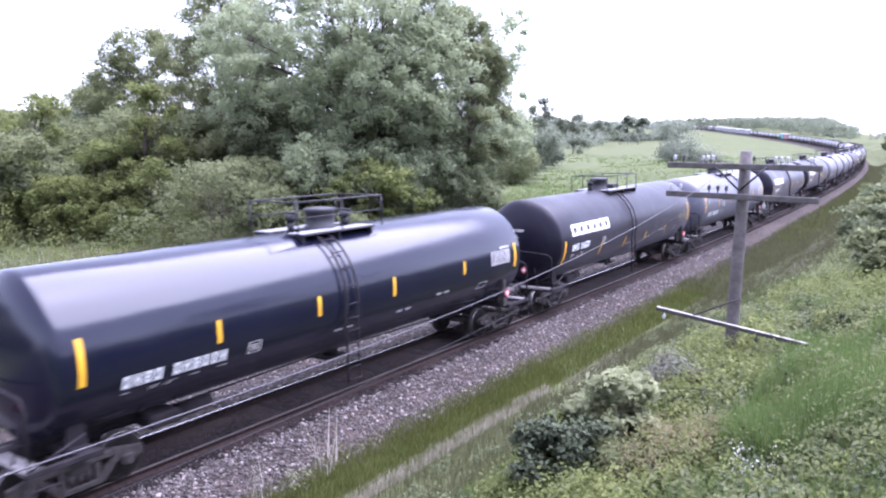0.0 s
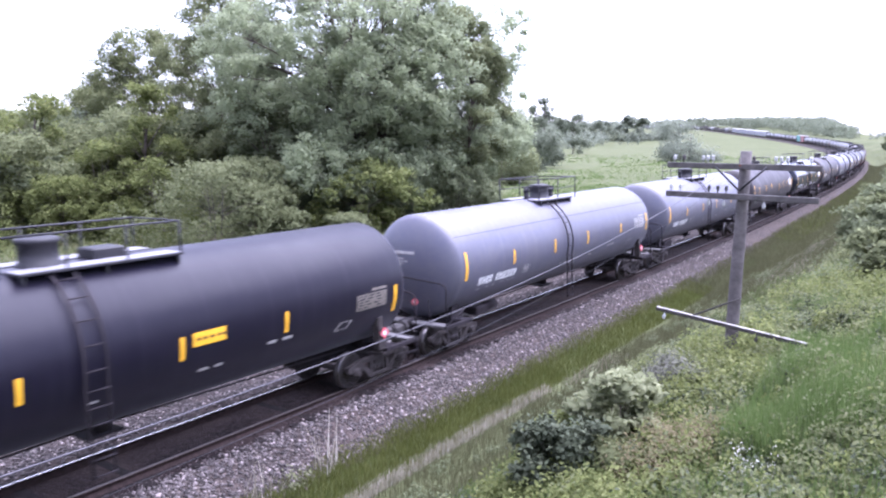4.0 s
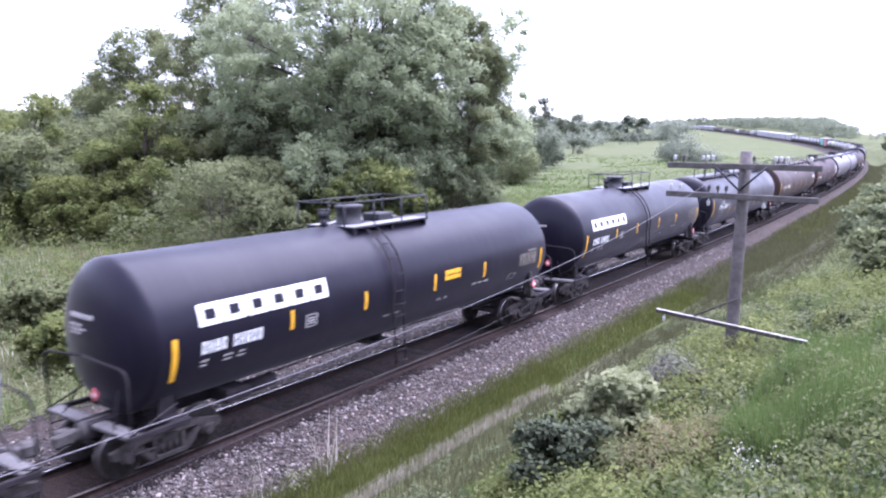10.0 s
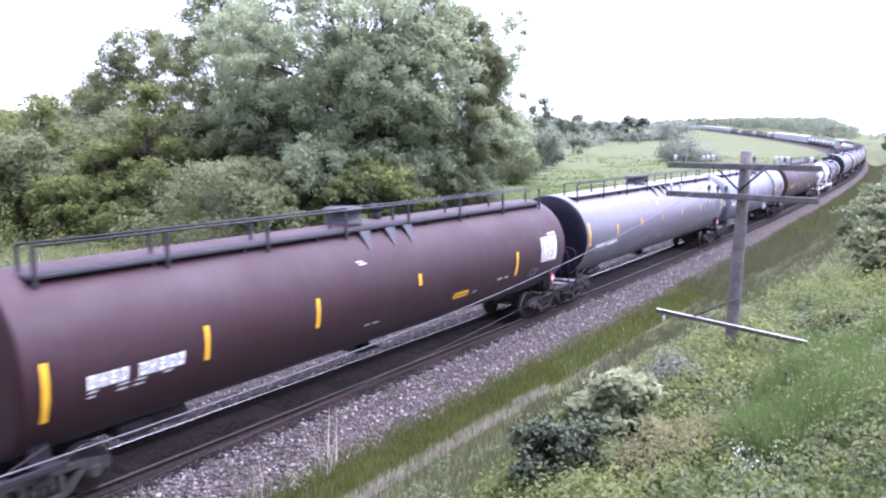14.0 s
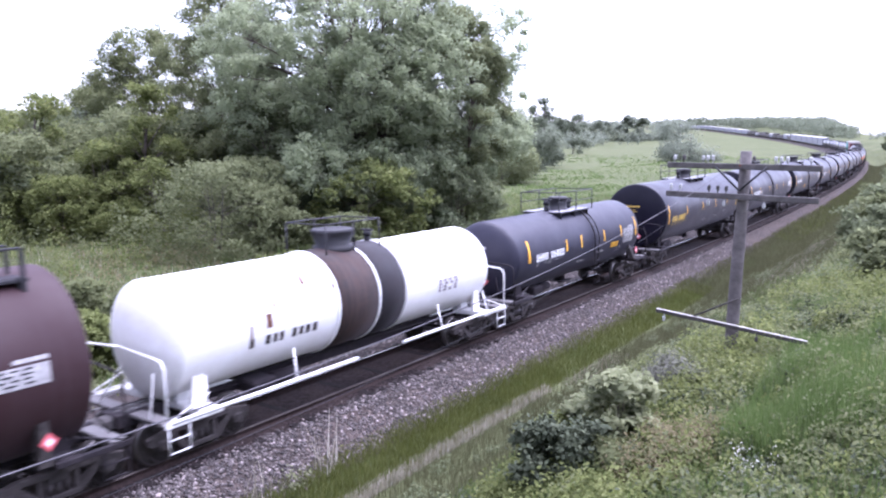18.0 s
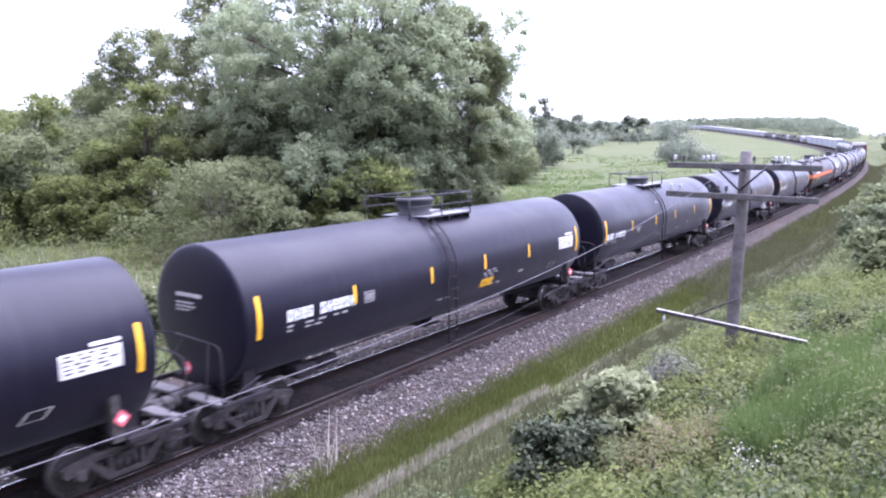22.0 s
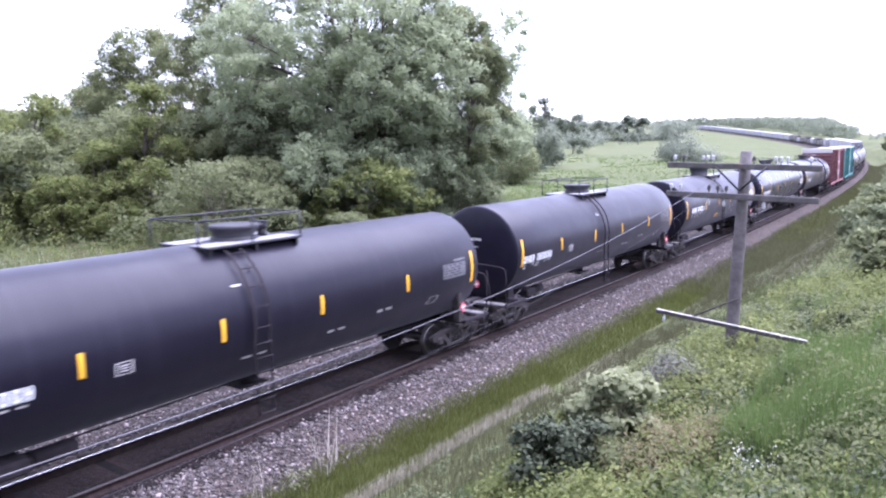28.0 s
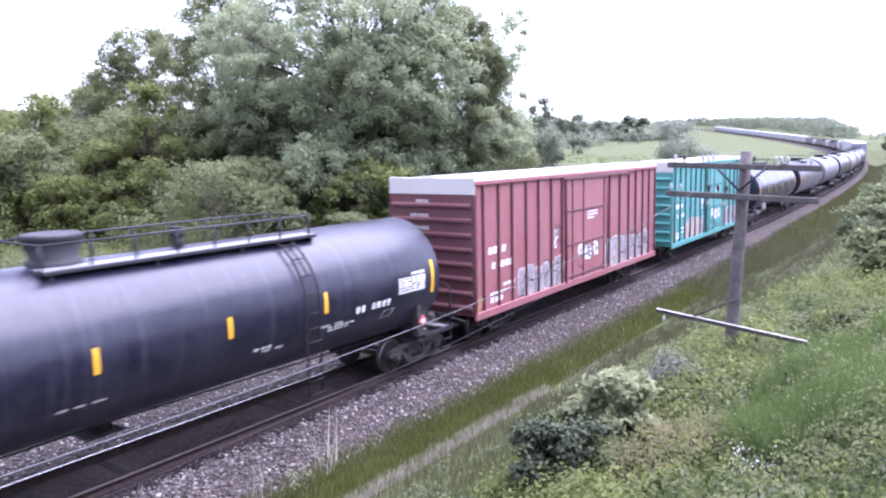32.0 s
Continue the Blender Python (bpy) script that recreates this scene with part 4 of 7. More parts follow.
        part("top_railing", stored(("trailW", r, cz), lambda: top_rail_mesh(r, cz, -1.5, 1.3, 0.82, 3, 0.55, False)), car)
        if not simple:
            part("relief_valve", stored(("valveW", r, cz), lambda: valve_mesh(r, cz, 0.85, 0.15, 0.3)), car)
    if ladder is not None and not simple:
        part("side_ladder", stored(("lad", r, cz, gear.name), lambda: ladder_mesh(r, cz, 0.0, gear)), car, at=pose(0, ladder, 0))
    # reflective stripes along the near side
    stretch = 1.0 if "stripes" in marks else span / 15.0
    for y, hi, lo in spec["stripes"]:
        wide = 0.12 if hi - lo > 24 else 0.1
        at = span if y is None else (y * (1 if y < 4 else stretch))
        part("reflective_stripe", stored(("stripe", r, cz, hi, lo), lambda: stripe_mesh(r, cz, lo, hi, wide)), car, at=pose(0, at - span / 2, 0))
    if simple:
        return car
    y0 = -span / 2
    for d in (0, 180):
        part("bolster_web", stored(("bweb", half, r, cz, pn), lambda: bolster_mesh(half, r, cz, IRON)), car, at=pose(0, 0, 0, 0, 0, d))
    a, b, hi, lo, letters, digits = spec["mark"]
    part("car_marking", stored(("mark", span, r, cz, a, b, hi, lo, letters, digits, mark_mat.name), lambda: mark_mesh(r, cz, y0 + a, y0 + b, hi, lo, mark_mat, letters, digits)), car)
    hi, lo = spec["fine"]
    step = (hi - lo) / 2.4
    rows = [(a, 0.35, hi, hi - step * 0.45, 0.34), (a + 0.55, 0.75, hi, hi - step * 0.45, 0.38), (a + 1.45, (b - a) - 1.5, hi, hi - step * 0.45, 0.36), (a, 0.3, hi - step, hi - step * 1.45, 0.3), (a + 0.55, 0.7, hi - step, hi - step * 1.45, 0.35)]
    part("small_marking", bars_mesh("small_marking", r, cz, y0, rows, mark_mat if mark_mat is not MARK else DULLMARK, seed), car)
    if spec["square"]:
        y, hi, lo = spec["square"]
        part("small_marking", stored(("sq", span, r, cz, y, hi, lo), lambda: square_mesh(r, cz, y0 + y, hi, lo, DULLMARK)), car)
    if spec["panel"]:
        hi, lo, tone = spec["panel"]
        ground = {"tan": TANPANEL, "pale": PALEPANEL, "white": WHITEPANEL, "dull": DULLPANEL, "gold": GOLDPANEL}[tone]
        at, wide = y0 + span - 1.45, 1.1
        panel = part("data_panel", stored(("panel", span, r, cz, hi, lo, tone), lambda: Shape().patch(at, at + wide, lo, hi - 4, r, cz, 4, 0.006).patch(at + 0.55, at + wide, hi - 2.4, hi, r, cz, 1, 0.006).mesh("data_panel", ground)), car)
        rows = [(at + 0.06, wide - 0.2, hi - 5.2 - 2.6 * k, hi - 6.3 - 2.6 * k, 0.24 + 0.08 * (k % 2)) for k in range(int((hi - lo - 5) / 2.6))]
        part("small_marking", bars_mesh("small_marking", r, cz, 0, rows, BLACKIRON, seed + 50, 0.011), panel)
        part("small_marking", stored(("para", span, r, cz), lambda: square_mesh(r, cz, y0 + span - 2.1, -21, -29, DULLMARK, 0.42, 0.14)), car)
    rows = [(span - 4.2, 0.85, -19, -21.5, 0.42), (span - 5.9, 0.7, -26, -28.5, 0.36), (span * 0.43, 0.8, -27, -29, 0.4)]
    if style == "modern":
        rows += [(span * 0.42, 0.4, 31, 29.6, 0.4), (span * 0.42 + 0.08, 0.4, 28.6, 27.2, 0.4)]
    if style == "lettered" and top == "big":
        rows += [(8.7 + 0.06 * k, 0.85 - 0.1 * k, -8 - 3 * k, -9.2 - 3 * k, 0.3) for k in range(5)]
    part("small_marking", bars_mesh("small_marking", r, cz, y0, rows, DULLMARK, seed + 90), car)
    if spec.get("notes"):
        part("small_marking", bars_mesh("small_marking", r, cz, y0, spec["notes"], MARK, seed + 95), car)
    part("end_lettering", head_bars_mesh(half, r, cz, mark_mat if mark_mat is not MARK else DULLMARK, seed, flat), car)
    part("hazard_placard", stored(("plac", half), lambda: placard_mesh(1.52, half - 0.7, 1.42, 0.16)), car, "red and white diamond placard")
    part("hazard_placard", stored(("plac_end", half), lambda: placard_mesh(0.0, 0.0, 0.0, 0.14)), car, "red and white diamond placard", at=pose(0.35, -half - 0.69, 1.6, 0, 0, -90))
    if emblem:
        part("owner_emblem", logo_mesh(r, cz, y0 + (2.6 if extra == "band" else 0.57), 3.75 if extra == "band" else 3.55, 25 if extra == "band" else 22, 9 if extra == "band" else 6, MARK), car, "large white blocky emblem")
    if paint is GRAY:
        part("jacket_seam", stored(("seam", half, r, cz), lambda: Shape().patch(-half, half, 35.2, 35.8, r, cz, 1, 0.006).mesh("jacket_seam", BLACKIRON)), car)
    if yellow:
        ya, yb, hi, lo = yellow
        sheet = part("yellow_label", Shape().patch(y0 + ya, y0 + yb, lo, hi, r, cz, 3, 0.008).mesh("yellow_label", YELLOW), car)
        part("small_marking", bars_mesh("small_marking", r, cz, y0, [(ya + 0.08, yb - ya - 0.1, (hi + lo) / 2 + 1, (hi + lo) / 2 - 1, 0.16)], RUSTBAND, seed + 20, 0.012), sheet)
    if extra == "rusty_truck":
        sh = Shape()
        rng = random.Random(12)
        for cy, ca, ry, ra in ((span - 3.4, 9, 0.52, 17), (span - 3.35, 0, 0.3, 9), (span - 3.3, -22, 0.8, 3), (span - 5.2, -24, 0.5, 7)):
            for k in range(30):
                t = 2 * math.pi * k / 30
                wob = 1 + 0.14 * rng.uniform(-1, 1)
                yy, aa = y0 + cy + ry * wob * math.cos(t), ca + ra * wob * math.sin(t)
                sh.patch(yy - 0.035, yy + 0.035, aa - 1.5, aa + 1.5, r, cz, 2, 0.007)
        part("chalk_scrawl", sh.mesh("chalk_scrawl", MARK), car, "white chalky scrawled loops")
    if extra == "sprayed":
        sh = Shape()
        rng = random.Random(31)
        for cy, ca in ((3.5, -25), (5.55, -25), (8.0, -21), (8.9, -22), (11.3, -26)):
            for k in range(7):
                yy, aa = y0 + cy + rng.uniform(-0.4, 0.4), ca + rng.uniform(-6, 5)
                w = rng.uniform(0.05, 0.2)
                sh.patch(yy - w, yy + w, aa - 1.6, aa + 1.6, r, cz, 2, 0.007)
        part("chalk_scrawl", sh.mesh("chalk_scrawl", DULLMARK), car, "faded white sprayed scribbles")
    if extra == "patched":
        for a, b, hi in ((4.3, 6.2, -12), (7.4, 8.9, -6)):
            part("dark_patch", Shape().patch(y0 + a, y0 + b, -75, hi, r, cz, 8, 0.005).mesh("dark_patch", BLACK), car, "fresh black repaint patch")
    if extra == "white_board":
        part("white_board", Shape().patch(y0 + 3.25, y0 + 4.0, -11, -1.5, r, cz, 3, 0.01).mesh("white_board", WHITEPANEL), car, "rust-streaked white board")
    if extra == "black_head":
        rows = head_rows(half, r, 0.004, flat)
        part("black_head", Shape().lathe(rows + [(-half + 0.1, r + 0.004)], 64, (0, 0, cz)).mesh("black_head", BLACK), car, "black-painted tank end")
    if extra == "band":
        sh = Shape().patch(-half, half - 2.4, -4, 7.3, r, cz, 4, 0.005)
        ring = []
        for z in (cz - 0.12, cz + 0.21):
            for i in range(21):
                x = -r * 0.985 + 2 * r * 0.98 * i / 20
                rr = min(0.999, math.hypot(x, z - cz) / r)
                ring.append((x, -half - head_out(rr, r, flat) - 0.02, z))
        sh.add(ring, [(i, i + 1, 22 + i, 21 + i) for i in range(20)], True)
        part("orange_band", sh.mesh("orange_band", ORANGE), car)
    return car


def white_car(near, far):
    """Short white car with a dark stained band, an outer frame and side railings."""
    r, cz = 1.25, 2.3
    mid, span = (near + far) / 2, far - near
    half = span / 2 + 0.28
    car = thing("tank_car", "short white tank car with a rusty dark middle band", "tank car", "cars of the freight train")
    CARS.append((car, mid))
    part("tank", tank_mesh("tank", half, r, cz, WHITE), car)
    part("stained_band", Shape().lathe([(-1.15, r + 0.004), (-1.13, r + 0.03), (0.22, r + 0.03), (0.24, r + 0.004)], 56, (0, 0, cz)).mesh("stained_band", RUSTBAND), car, "rust-stained brown band")
    part("dark_band", Shape().lathe([(0.25, r + 0.004), (0.27, r + 0.03), (1.33, r + 0.03), (1.35, r + 0.004)], 56, (0, 0, cz)).mesh("dark_band", DARKBAND), car, "blackened band")
    for y in (-1.2, 0.3, 1.42):
        part("tank_hoop", Shape().lathe([(y - 0.04, r + 0.03), (y - 0.03, r + 0.045), (y + 0.03, r + 0.045), (y + 0.04, r + 0.03)], 56, (0, 0, cz)).mesh("tank_hoop", WHITE), car)
    sh = Shape()
    sh.box(-0.3, 0.3, -half - 1.0, half + 1.0, 0.75, 1.02, 0.02)
    part("centre_sill", sh.mesh("centre_sill", UNDER), car)
    for d in (0, 180):
        part("end_sill", stub_sill_mesh(half, r, cz, WHITE), car, at=pose(0, 0, 0, 0, 0, d))
        part("end_railing", end_rail_mesh(half, WHITE), car, at=pose(0, 0, 0, 0, 0, d))
        part("coupler", stored("coupler", coupler_mesh), car, at=pose(0, 0, 0, 0, 0, d) @ pose(0, span / 2 + 0.55, 0))
    for d in (0, 180):
        part("end_platform", stored(("eplat", half), lambda: end_platform_mesh(half)), car, at=pose(0, 0, 0, 0, 0, d))
    sh = Shape()
    for d in (-1, 1):
        for e in (-1, 1):
            sh.path([(d * 1.5, e * (half + 0.6), 1.0), (d * 1.5, e * 0.9, 1.0)], 0.045, 8)
        for y in (-half + 0.2, -half + 2.6, half - 2.8, half - 0.4):
            sh.path([(d * 1.5, y, 1.0), (d * 1.15, y + 0.25, 1.6)], 0.025)
    part("side_railing", sh.mesh("side_railing", WHITE), car)
    add_truck(car, -span / 2 + 0.1)
    add_truck(car, span / 2 - 0.1)
    part("brake_gear", brake_mesh(half), car)
    part("manway_housing", dome_mesh(r, cz, 0.46, 0.5, -0.05), car)
    part("relief_valve", valve_mesh(r, cz, 1.3, 0.12, 0.3), car)
    part("top_railing", top_rail_mesh(r, cz, -1.0, 1.0, 0.7, 3, 0.7, False), car)
    y0 = -span / 2
    part("car_marking", bars_mesh("car_marking", r, cz, y0, [(1.28, 2.35, -9, -19, 0.24)], RUSTBAND, 7), car)
    part("data_panel", bars_mesh("data_panel", r, cz, y0, [(8.1, 1.1, 1 - 4.4 * k, -2.6 - 4.4 * k, 0.3) for k in range(4)], GRAFF, 8), car)
    part("rust_patch", bars_mesh("rust_patch", r, cz, y0, [(1.75, 0.3, 12, -2, 0.3), (3.0, 0.22, 44, 34, 0.25), (3.1, 0.12, 34, 24, 0.14), (3.85, 0.25, 46, 40, 0.2), (3.9, 0.12, 28, 22, 0.14), (2.0, 0.14, 22, 17, 0.14), (1.3, 0.1, 4, -10, 0.1)], RUSTY, 9), car)
    return car


def blob(rng, y, z, wide, tall, x, sh):
    """A rounded sprayed letter shape, flat on the side of a car."""
    k = 14
    ring = []
    for i in range(k):
        a = 2 * math.pi * i / k
        e = 0.5
        ring.append((x, y + wide / 2 * math.copysign(abs(math.cos(a)) ** e, math.cos(a)) * rng.uniform(0.86, 1.06), z + tall / 2 * math.copysign(abs(math.sin(a)) ** e, math.sin(a)) * rng.uniform(0.86, 1.06)))
    sh.add(ring, [tuple(range(k))])


def scrawl(rng, y, z, wide, tall, x, sh, strokes):
    """Thin sprayed strokes, each a crooked ribbon on the side of a car."""
    for i in range(strokes):
        a, b = y + rng.uniform(0, wide), z + rng.uniform(0, tall)
        turn = rng.uniform(0, 6.3)
        pts = []
        for k in range(5):
            pts.append((a, b))
            a, b = min(max(a + 0.22 * math.cos(turn), y), y + wide), min(max(b + 0.22 * math.sin(turn), z), z + tall)
            turn += rng.uniform(-1.1, 1.3)
        for (a, b), (c, d) in zip(pts, pts[1:]):
            ln = math.hypot(c - a, d - b) + 1e-6
            u, v = -(d - b) / ln * 0.022, (c - a) / ln * 0.022
            sh.add([(x, a - u, b - v), (x, c - u, d - v), (x, c + u, d + v), (x, a + u, b + v)], [(0, 1, 2, 3)])


SIDE_POSTS = (0.06, 0.5, 1.39, 2.23, 3.15, 4.02, 4.97, 5.8, 10.1, 11.19, 12.19, 13.01, 13.86, 14.65, 15.43)


def box_car(near, far, paint, end_paint, post_paint, label, seed):
    mid, half = (near + far) / 2, (far - near) / 2
    car = thing("box_car", label, "box car", "cars of the freight train")
    CARS.append((car, mid))
    w, z0, z1 = 1.55, 1.0, 5.08
    sh = Shape().box(-w, w, -half + 0.06, half - 0.06, z0, z1, 0.02)
    part("body", sh.mesh("body", paint), car)
    # posts wear the darker copy, which draws their shadow lines on the side
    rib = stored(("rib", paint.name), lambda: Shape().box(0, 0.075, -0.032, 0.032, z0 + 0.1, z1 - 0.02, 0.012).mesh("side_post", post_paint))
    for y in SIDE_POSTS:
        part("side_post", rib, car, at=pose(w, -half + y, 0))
    part("side_sill", Shape().box(w, w + 0.09, -half, half, z0 - 0.12, z0 + 0.12, 0.02).mesh("side_sill", paint), car)
    part("top_chord", Shape().box(w, w + 0.09, -half, half, z1 - 0.14, z1, 0.02).mesh("top_chord", paint), car)
    d0, d1 = -half + 6.1, -half + 9.5
    door = part("sliding_door", Shape().box(w, w + 0.06, d0, d1, z0 + 0.06, z1 - 0.16, 0.02).mesh("sliding_door", paint), car)
    for z in (1.27, 2.45, 3.7):
        part("door_rib", Shape().box(w + 0.06, w + 0.1, d0, d1, z - 0.035, z + 0.035, 0.012).mesh("door_rib", post_paint), door)
    for y in (6.12, 6.6, 7.55, 9.48):
        part("door_post", Shape().box(w + 0.06, w + 0.095, -half + y - 0.035, -half + y + 0.035, z0 + 0.1, z1 - 0.2, 0.012).mesh("door_post", post_paint), door)
    part("door_track", Shape().box(w + 0.09, w + 0.14, d0 - 0.3, d1 + 2.6, z1 - 0.24, z1 - 0.15, 0.012).mesh("door_track", post_paint), car)
    for y in (5.98, 9.66):
        part("door_bar", Shape().tube((w + 0.13, -half + y, z0 + 0.1), (w + 0.13, -half + y, z1 - 0.3), 0.022).mesh("door_bar", post_paint), door)
    for d in (0, 180):
        at = pose(0, 0, 0, 0, 0, d)
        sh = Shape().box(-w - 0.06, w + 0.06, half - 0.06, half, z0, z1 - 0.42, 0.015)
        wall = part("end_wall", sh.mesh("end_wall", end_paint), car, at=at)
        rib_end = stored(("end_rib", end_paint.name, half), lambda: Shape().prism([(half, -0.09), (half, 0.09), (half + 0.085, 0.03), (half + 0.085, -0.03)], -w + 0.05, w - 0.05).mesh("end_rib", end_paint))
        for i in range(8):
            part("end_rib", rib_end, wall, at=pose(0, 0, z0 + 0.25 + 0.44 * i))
        print_sh = Shape()
        for z, ln in ((z1 - 0.68, 0.55), (z1 - 1.12, 0.75), (z1 - 1.5, 0.8)):
            for k in range(int(ln / 0.12)):
                print_sh.box(0.1 + 0.12 * k, 0.19 + 0.12 * k, half + 0.001, half + 0.006, z, z + 0.11)
        part("end_lettering", print_sh.mesh("end_lettering", DULLMARK), wall)
        part("end_fascia", Shape().box(-w - 0.06, w + 0.06, half - 0.06, half + 0.012, z1 - 0.415, z1 + 0.1, 0.015).mesh("end_fascia", BOXWHITE), car, at=at)
        part("coupler", stored("coupler", coupler_mesh), car, at=at @ pose(0, half - 0.2, 0))
        sh = Shape()
        for k in range(5):
            z = z0 + 0.1 + 0.42 * k
            sh.tube((w + 0.1, half - 0.55, z), (w + 0.1, half - 0.12, z), 0.016, seg=5)
        part("side_ladder", sh.mesh("side_ladder", paint), car, at=at)
    sh = Shape()
    sh.add([(-w - 0.05, -half, z1), (0, -half, z1 + 0.13), (w + 0.05, -half, z1), (-w - 0.05, half, z1), (0, half, z1 + 0.13), (w + 0.05, half, z1)], [(0, 1, 4, 3), (1, 2, 5, 4), (0, 2, 1), (3, 4, 5), (0, 3, 5, 2)])
    roof = part("roof", sh.mesh("roof", BOXWHITE), car)
    seam = stored(("roof_rib", w), lambda: Shape().prism([(-0.03, 0), (0.03, 0), (0.02, 0.035), (-0.02, 0.035)], 0, w + 0.04).mesh("roof_rib", BOXWHITE))
    slope = math.degrees(math.atan2(0.13, w + 0.05))
    for i in range(15):
        y = -half + 0.5 + (2 * half - 1) * i / 14
        for d in (0, 180):
            part("roof_rib", seam, roof, at=pose(0, y, z1 + 0.128, 0, 0, d) @ pose(0, 0, 0, 0, slope, 0))
    part("underframe", Shape().box(-0.3, 0.3, -half - 0.1, half + 0.1, 0.72, 1.02, 0.02).box(-1.4, 1.4, -half + 2.4, -half + 2.8, 0.75, 1.0).box(-1.4, 1.4, half - 2.8, half - 2.4, 0.75, 1.0).mesh("underframe", UNDER), car)
    add_truck(car, -half + 2.1)
    add_truck(car, half - 2.1)
    # lettering and sprayed paint as flat patches between the posts
    rng = random.Random(seed)
    x, on_door = w + 0.004, w + 0.0645
    sh = Shape()
    for y, z, n, tall in ((0.82, 2.79, 4, 0.22), (1.0, 2.32, 5, 0.2), (0.9, 1.48, 3, 0.1), (0.9, 1.26, 3, 0.16), (1.68, 1.7, 3, 0.1), (1.68, 1.52, 3, 0.06)):
        for k in range(n):
            if abs(y + 0.27 * k - 1.3) > 0.1:
                sh.add([(x, -half + y + 0.27 * k, z), (x, -half + y + 0.27 * k + 0.2, z), (x, -half + y + 0.27 * k + 0.22, z + tall), (x, -half + y + 0.27 * k + 0.02, z + tall)], [(0, 1, 2, 3)])
    for z, ln in ((3.52, 1.1), (3.4, 1.1), (3.28, 0.7)):
        for k in range(int(ln / 0.16)):
            y = -half + 7.92 + 0.16 * k
            sh.add([(on_door, y, z), (on_door, y + 0.12, z), (on_door, y + 0.12, z + 0.07), (on_door, y, z + 0.07)], [(0, 1, 2, 3)])
    part("car_marking", sh.mesh("car_marking", MARK), car)
    ink, rosy = Shape(), Shape()
    for y0, y1, lo, hi in ((2.65, 5.75, 1.12, 2.15), (9.8, 14.0, 1.12, 2.28)):
        y = y0
        while y < y1:
            c = rng.uniform(0.42, 0.72)
            t = hi - lo + rng.uniform(-0.2, 0.08)
            letter = Shape()
            blob(rng, -half + y + c / 2, lo + t / 2, c * 1.16, t + 0.1, x, letter)
            letter.slot = 1
            blob(rng, -half + y + c / 2, lo + t / 2, c * 0.94, t - 0.06, x + 0.002, letter)
            if rng.random() < 0.6:
                letter.slot = 2
                blob(rng, -half + y + c / 2, lo + t * rng.uniform(0.35, 0.65), c * 0.24, t * 0.34, x + 0.004, letter)
            part("sprayed_letter", letter.mesh("sprayed_letter", [DULLMARK, GRAFF, ROSY]), car, "faded gray sprayed letter with a chalky outline")
            y += c
        scrawl(rng, -half + y0, lo, y1 - y0, hi - lo, x + 0.006, ink, 9)
    white = Shape()
    for y, z, c, t, at_x in ((7.3, 2.15, 0.4, 0.5, on_door), (8.0, 2.0, 0.6, 0.62, on_door), (8.7, 2.05, 0.46, 0.6, on_door), (14.3, 1.9, 0.44, 0.62, x), (5.4, 2.95, 0.34, 0.4, x), (5.35, 2.6, 0.24, 0.3, x)):
        blob(rng, -half + y, z, c, t, at_x, white)
        scrawl(rng, -half + y - c / 2, z - t / 2, c, t, at_x + 0.003, ink, 3)
        blob(rng, -half + y, z, c * 0.45, t * 0.4, at_x + 0.002, rosy)
    scrawl(rng, -half + 5.1, 2.4, 0.7, 0.9, x + 0.006, ink, 4)
    scrawl(rng, -half + 6.6, 1.3, 2.4, 1.0, on_door + 0.006, ink, 6)
    if paint is BOXGREEN:
        for y, c, t in ((2.6, 0.9, 0.9), (3.6, 0.9, 1.1), (4.6, 0.8, 0.9)):
            blob(rng, -half + y, 1.15 + t / 2, c, t, x + 0.008, rosy)
        scrawl(rng, -half + 10.0, 1.2, 4.0, 3.2, x + 0.006, ink, 24)
    part("sprayed_tag", white.mesh("sprayed_tag", MARK), car, "white sprayed tags")
    part("sprayed_fill", rosy.mesh("sprayed_fill", ROSY), car, "faded pink sprayed fill")
    part("sprayed_scrawl", ink.mesh("sprayed_scrawl", SCRAWL), car, "thin black sprayed strokes")
    rust = Shape()
    for i in range(9):
        blob(rng, -half + rng.uniform(0.1, 0.4), rng.uniform(1.15, 1.65), rng.uniform(0.06, 0.2), rng.uniform(0.12, 0.4), x + 0.001 * (i + 1), rust)
    part("rust_stain", rust.mesh("rust_stain", RUSTSPOT), car, "yellow-brown rust stains at the corner")
    return car


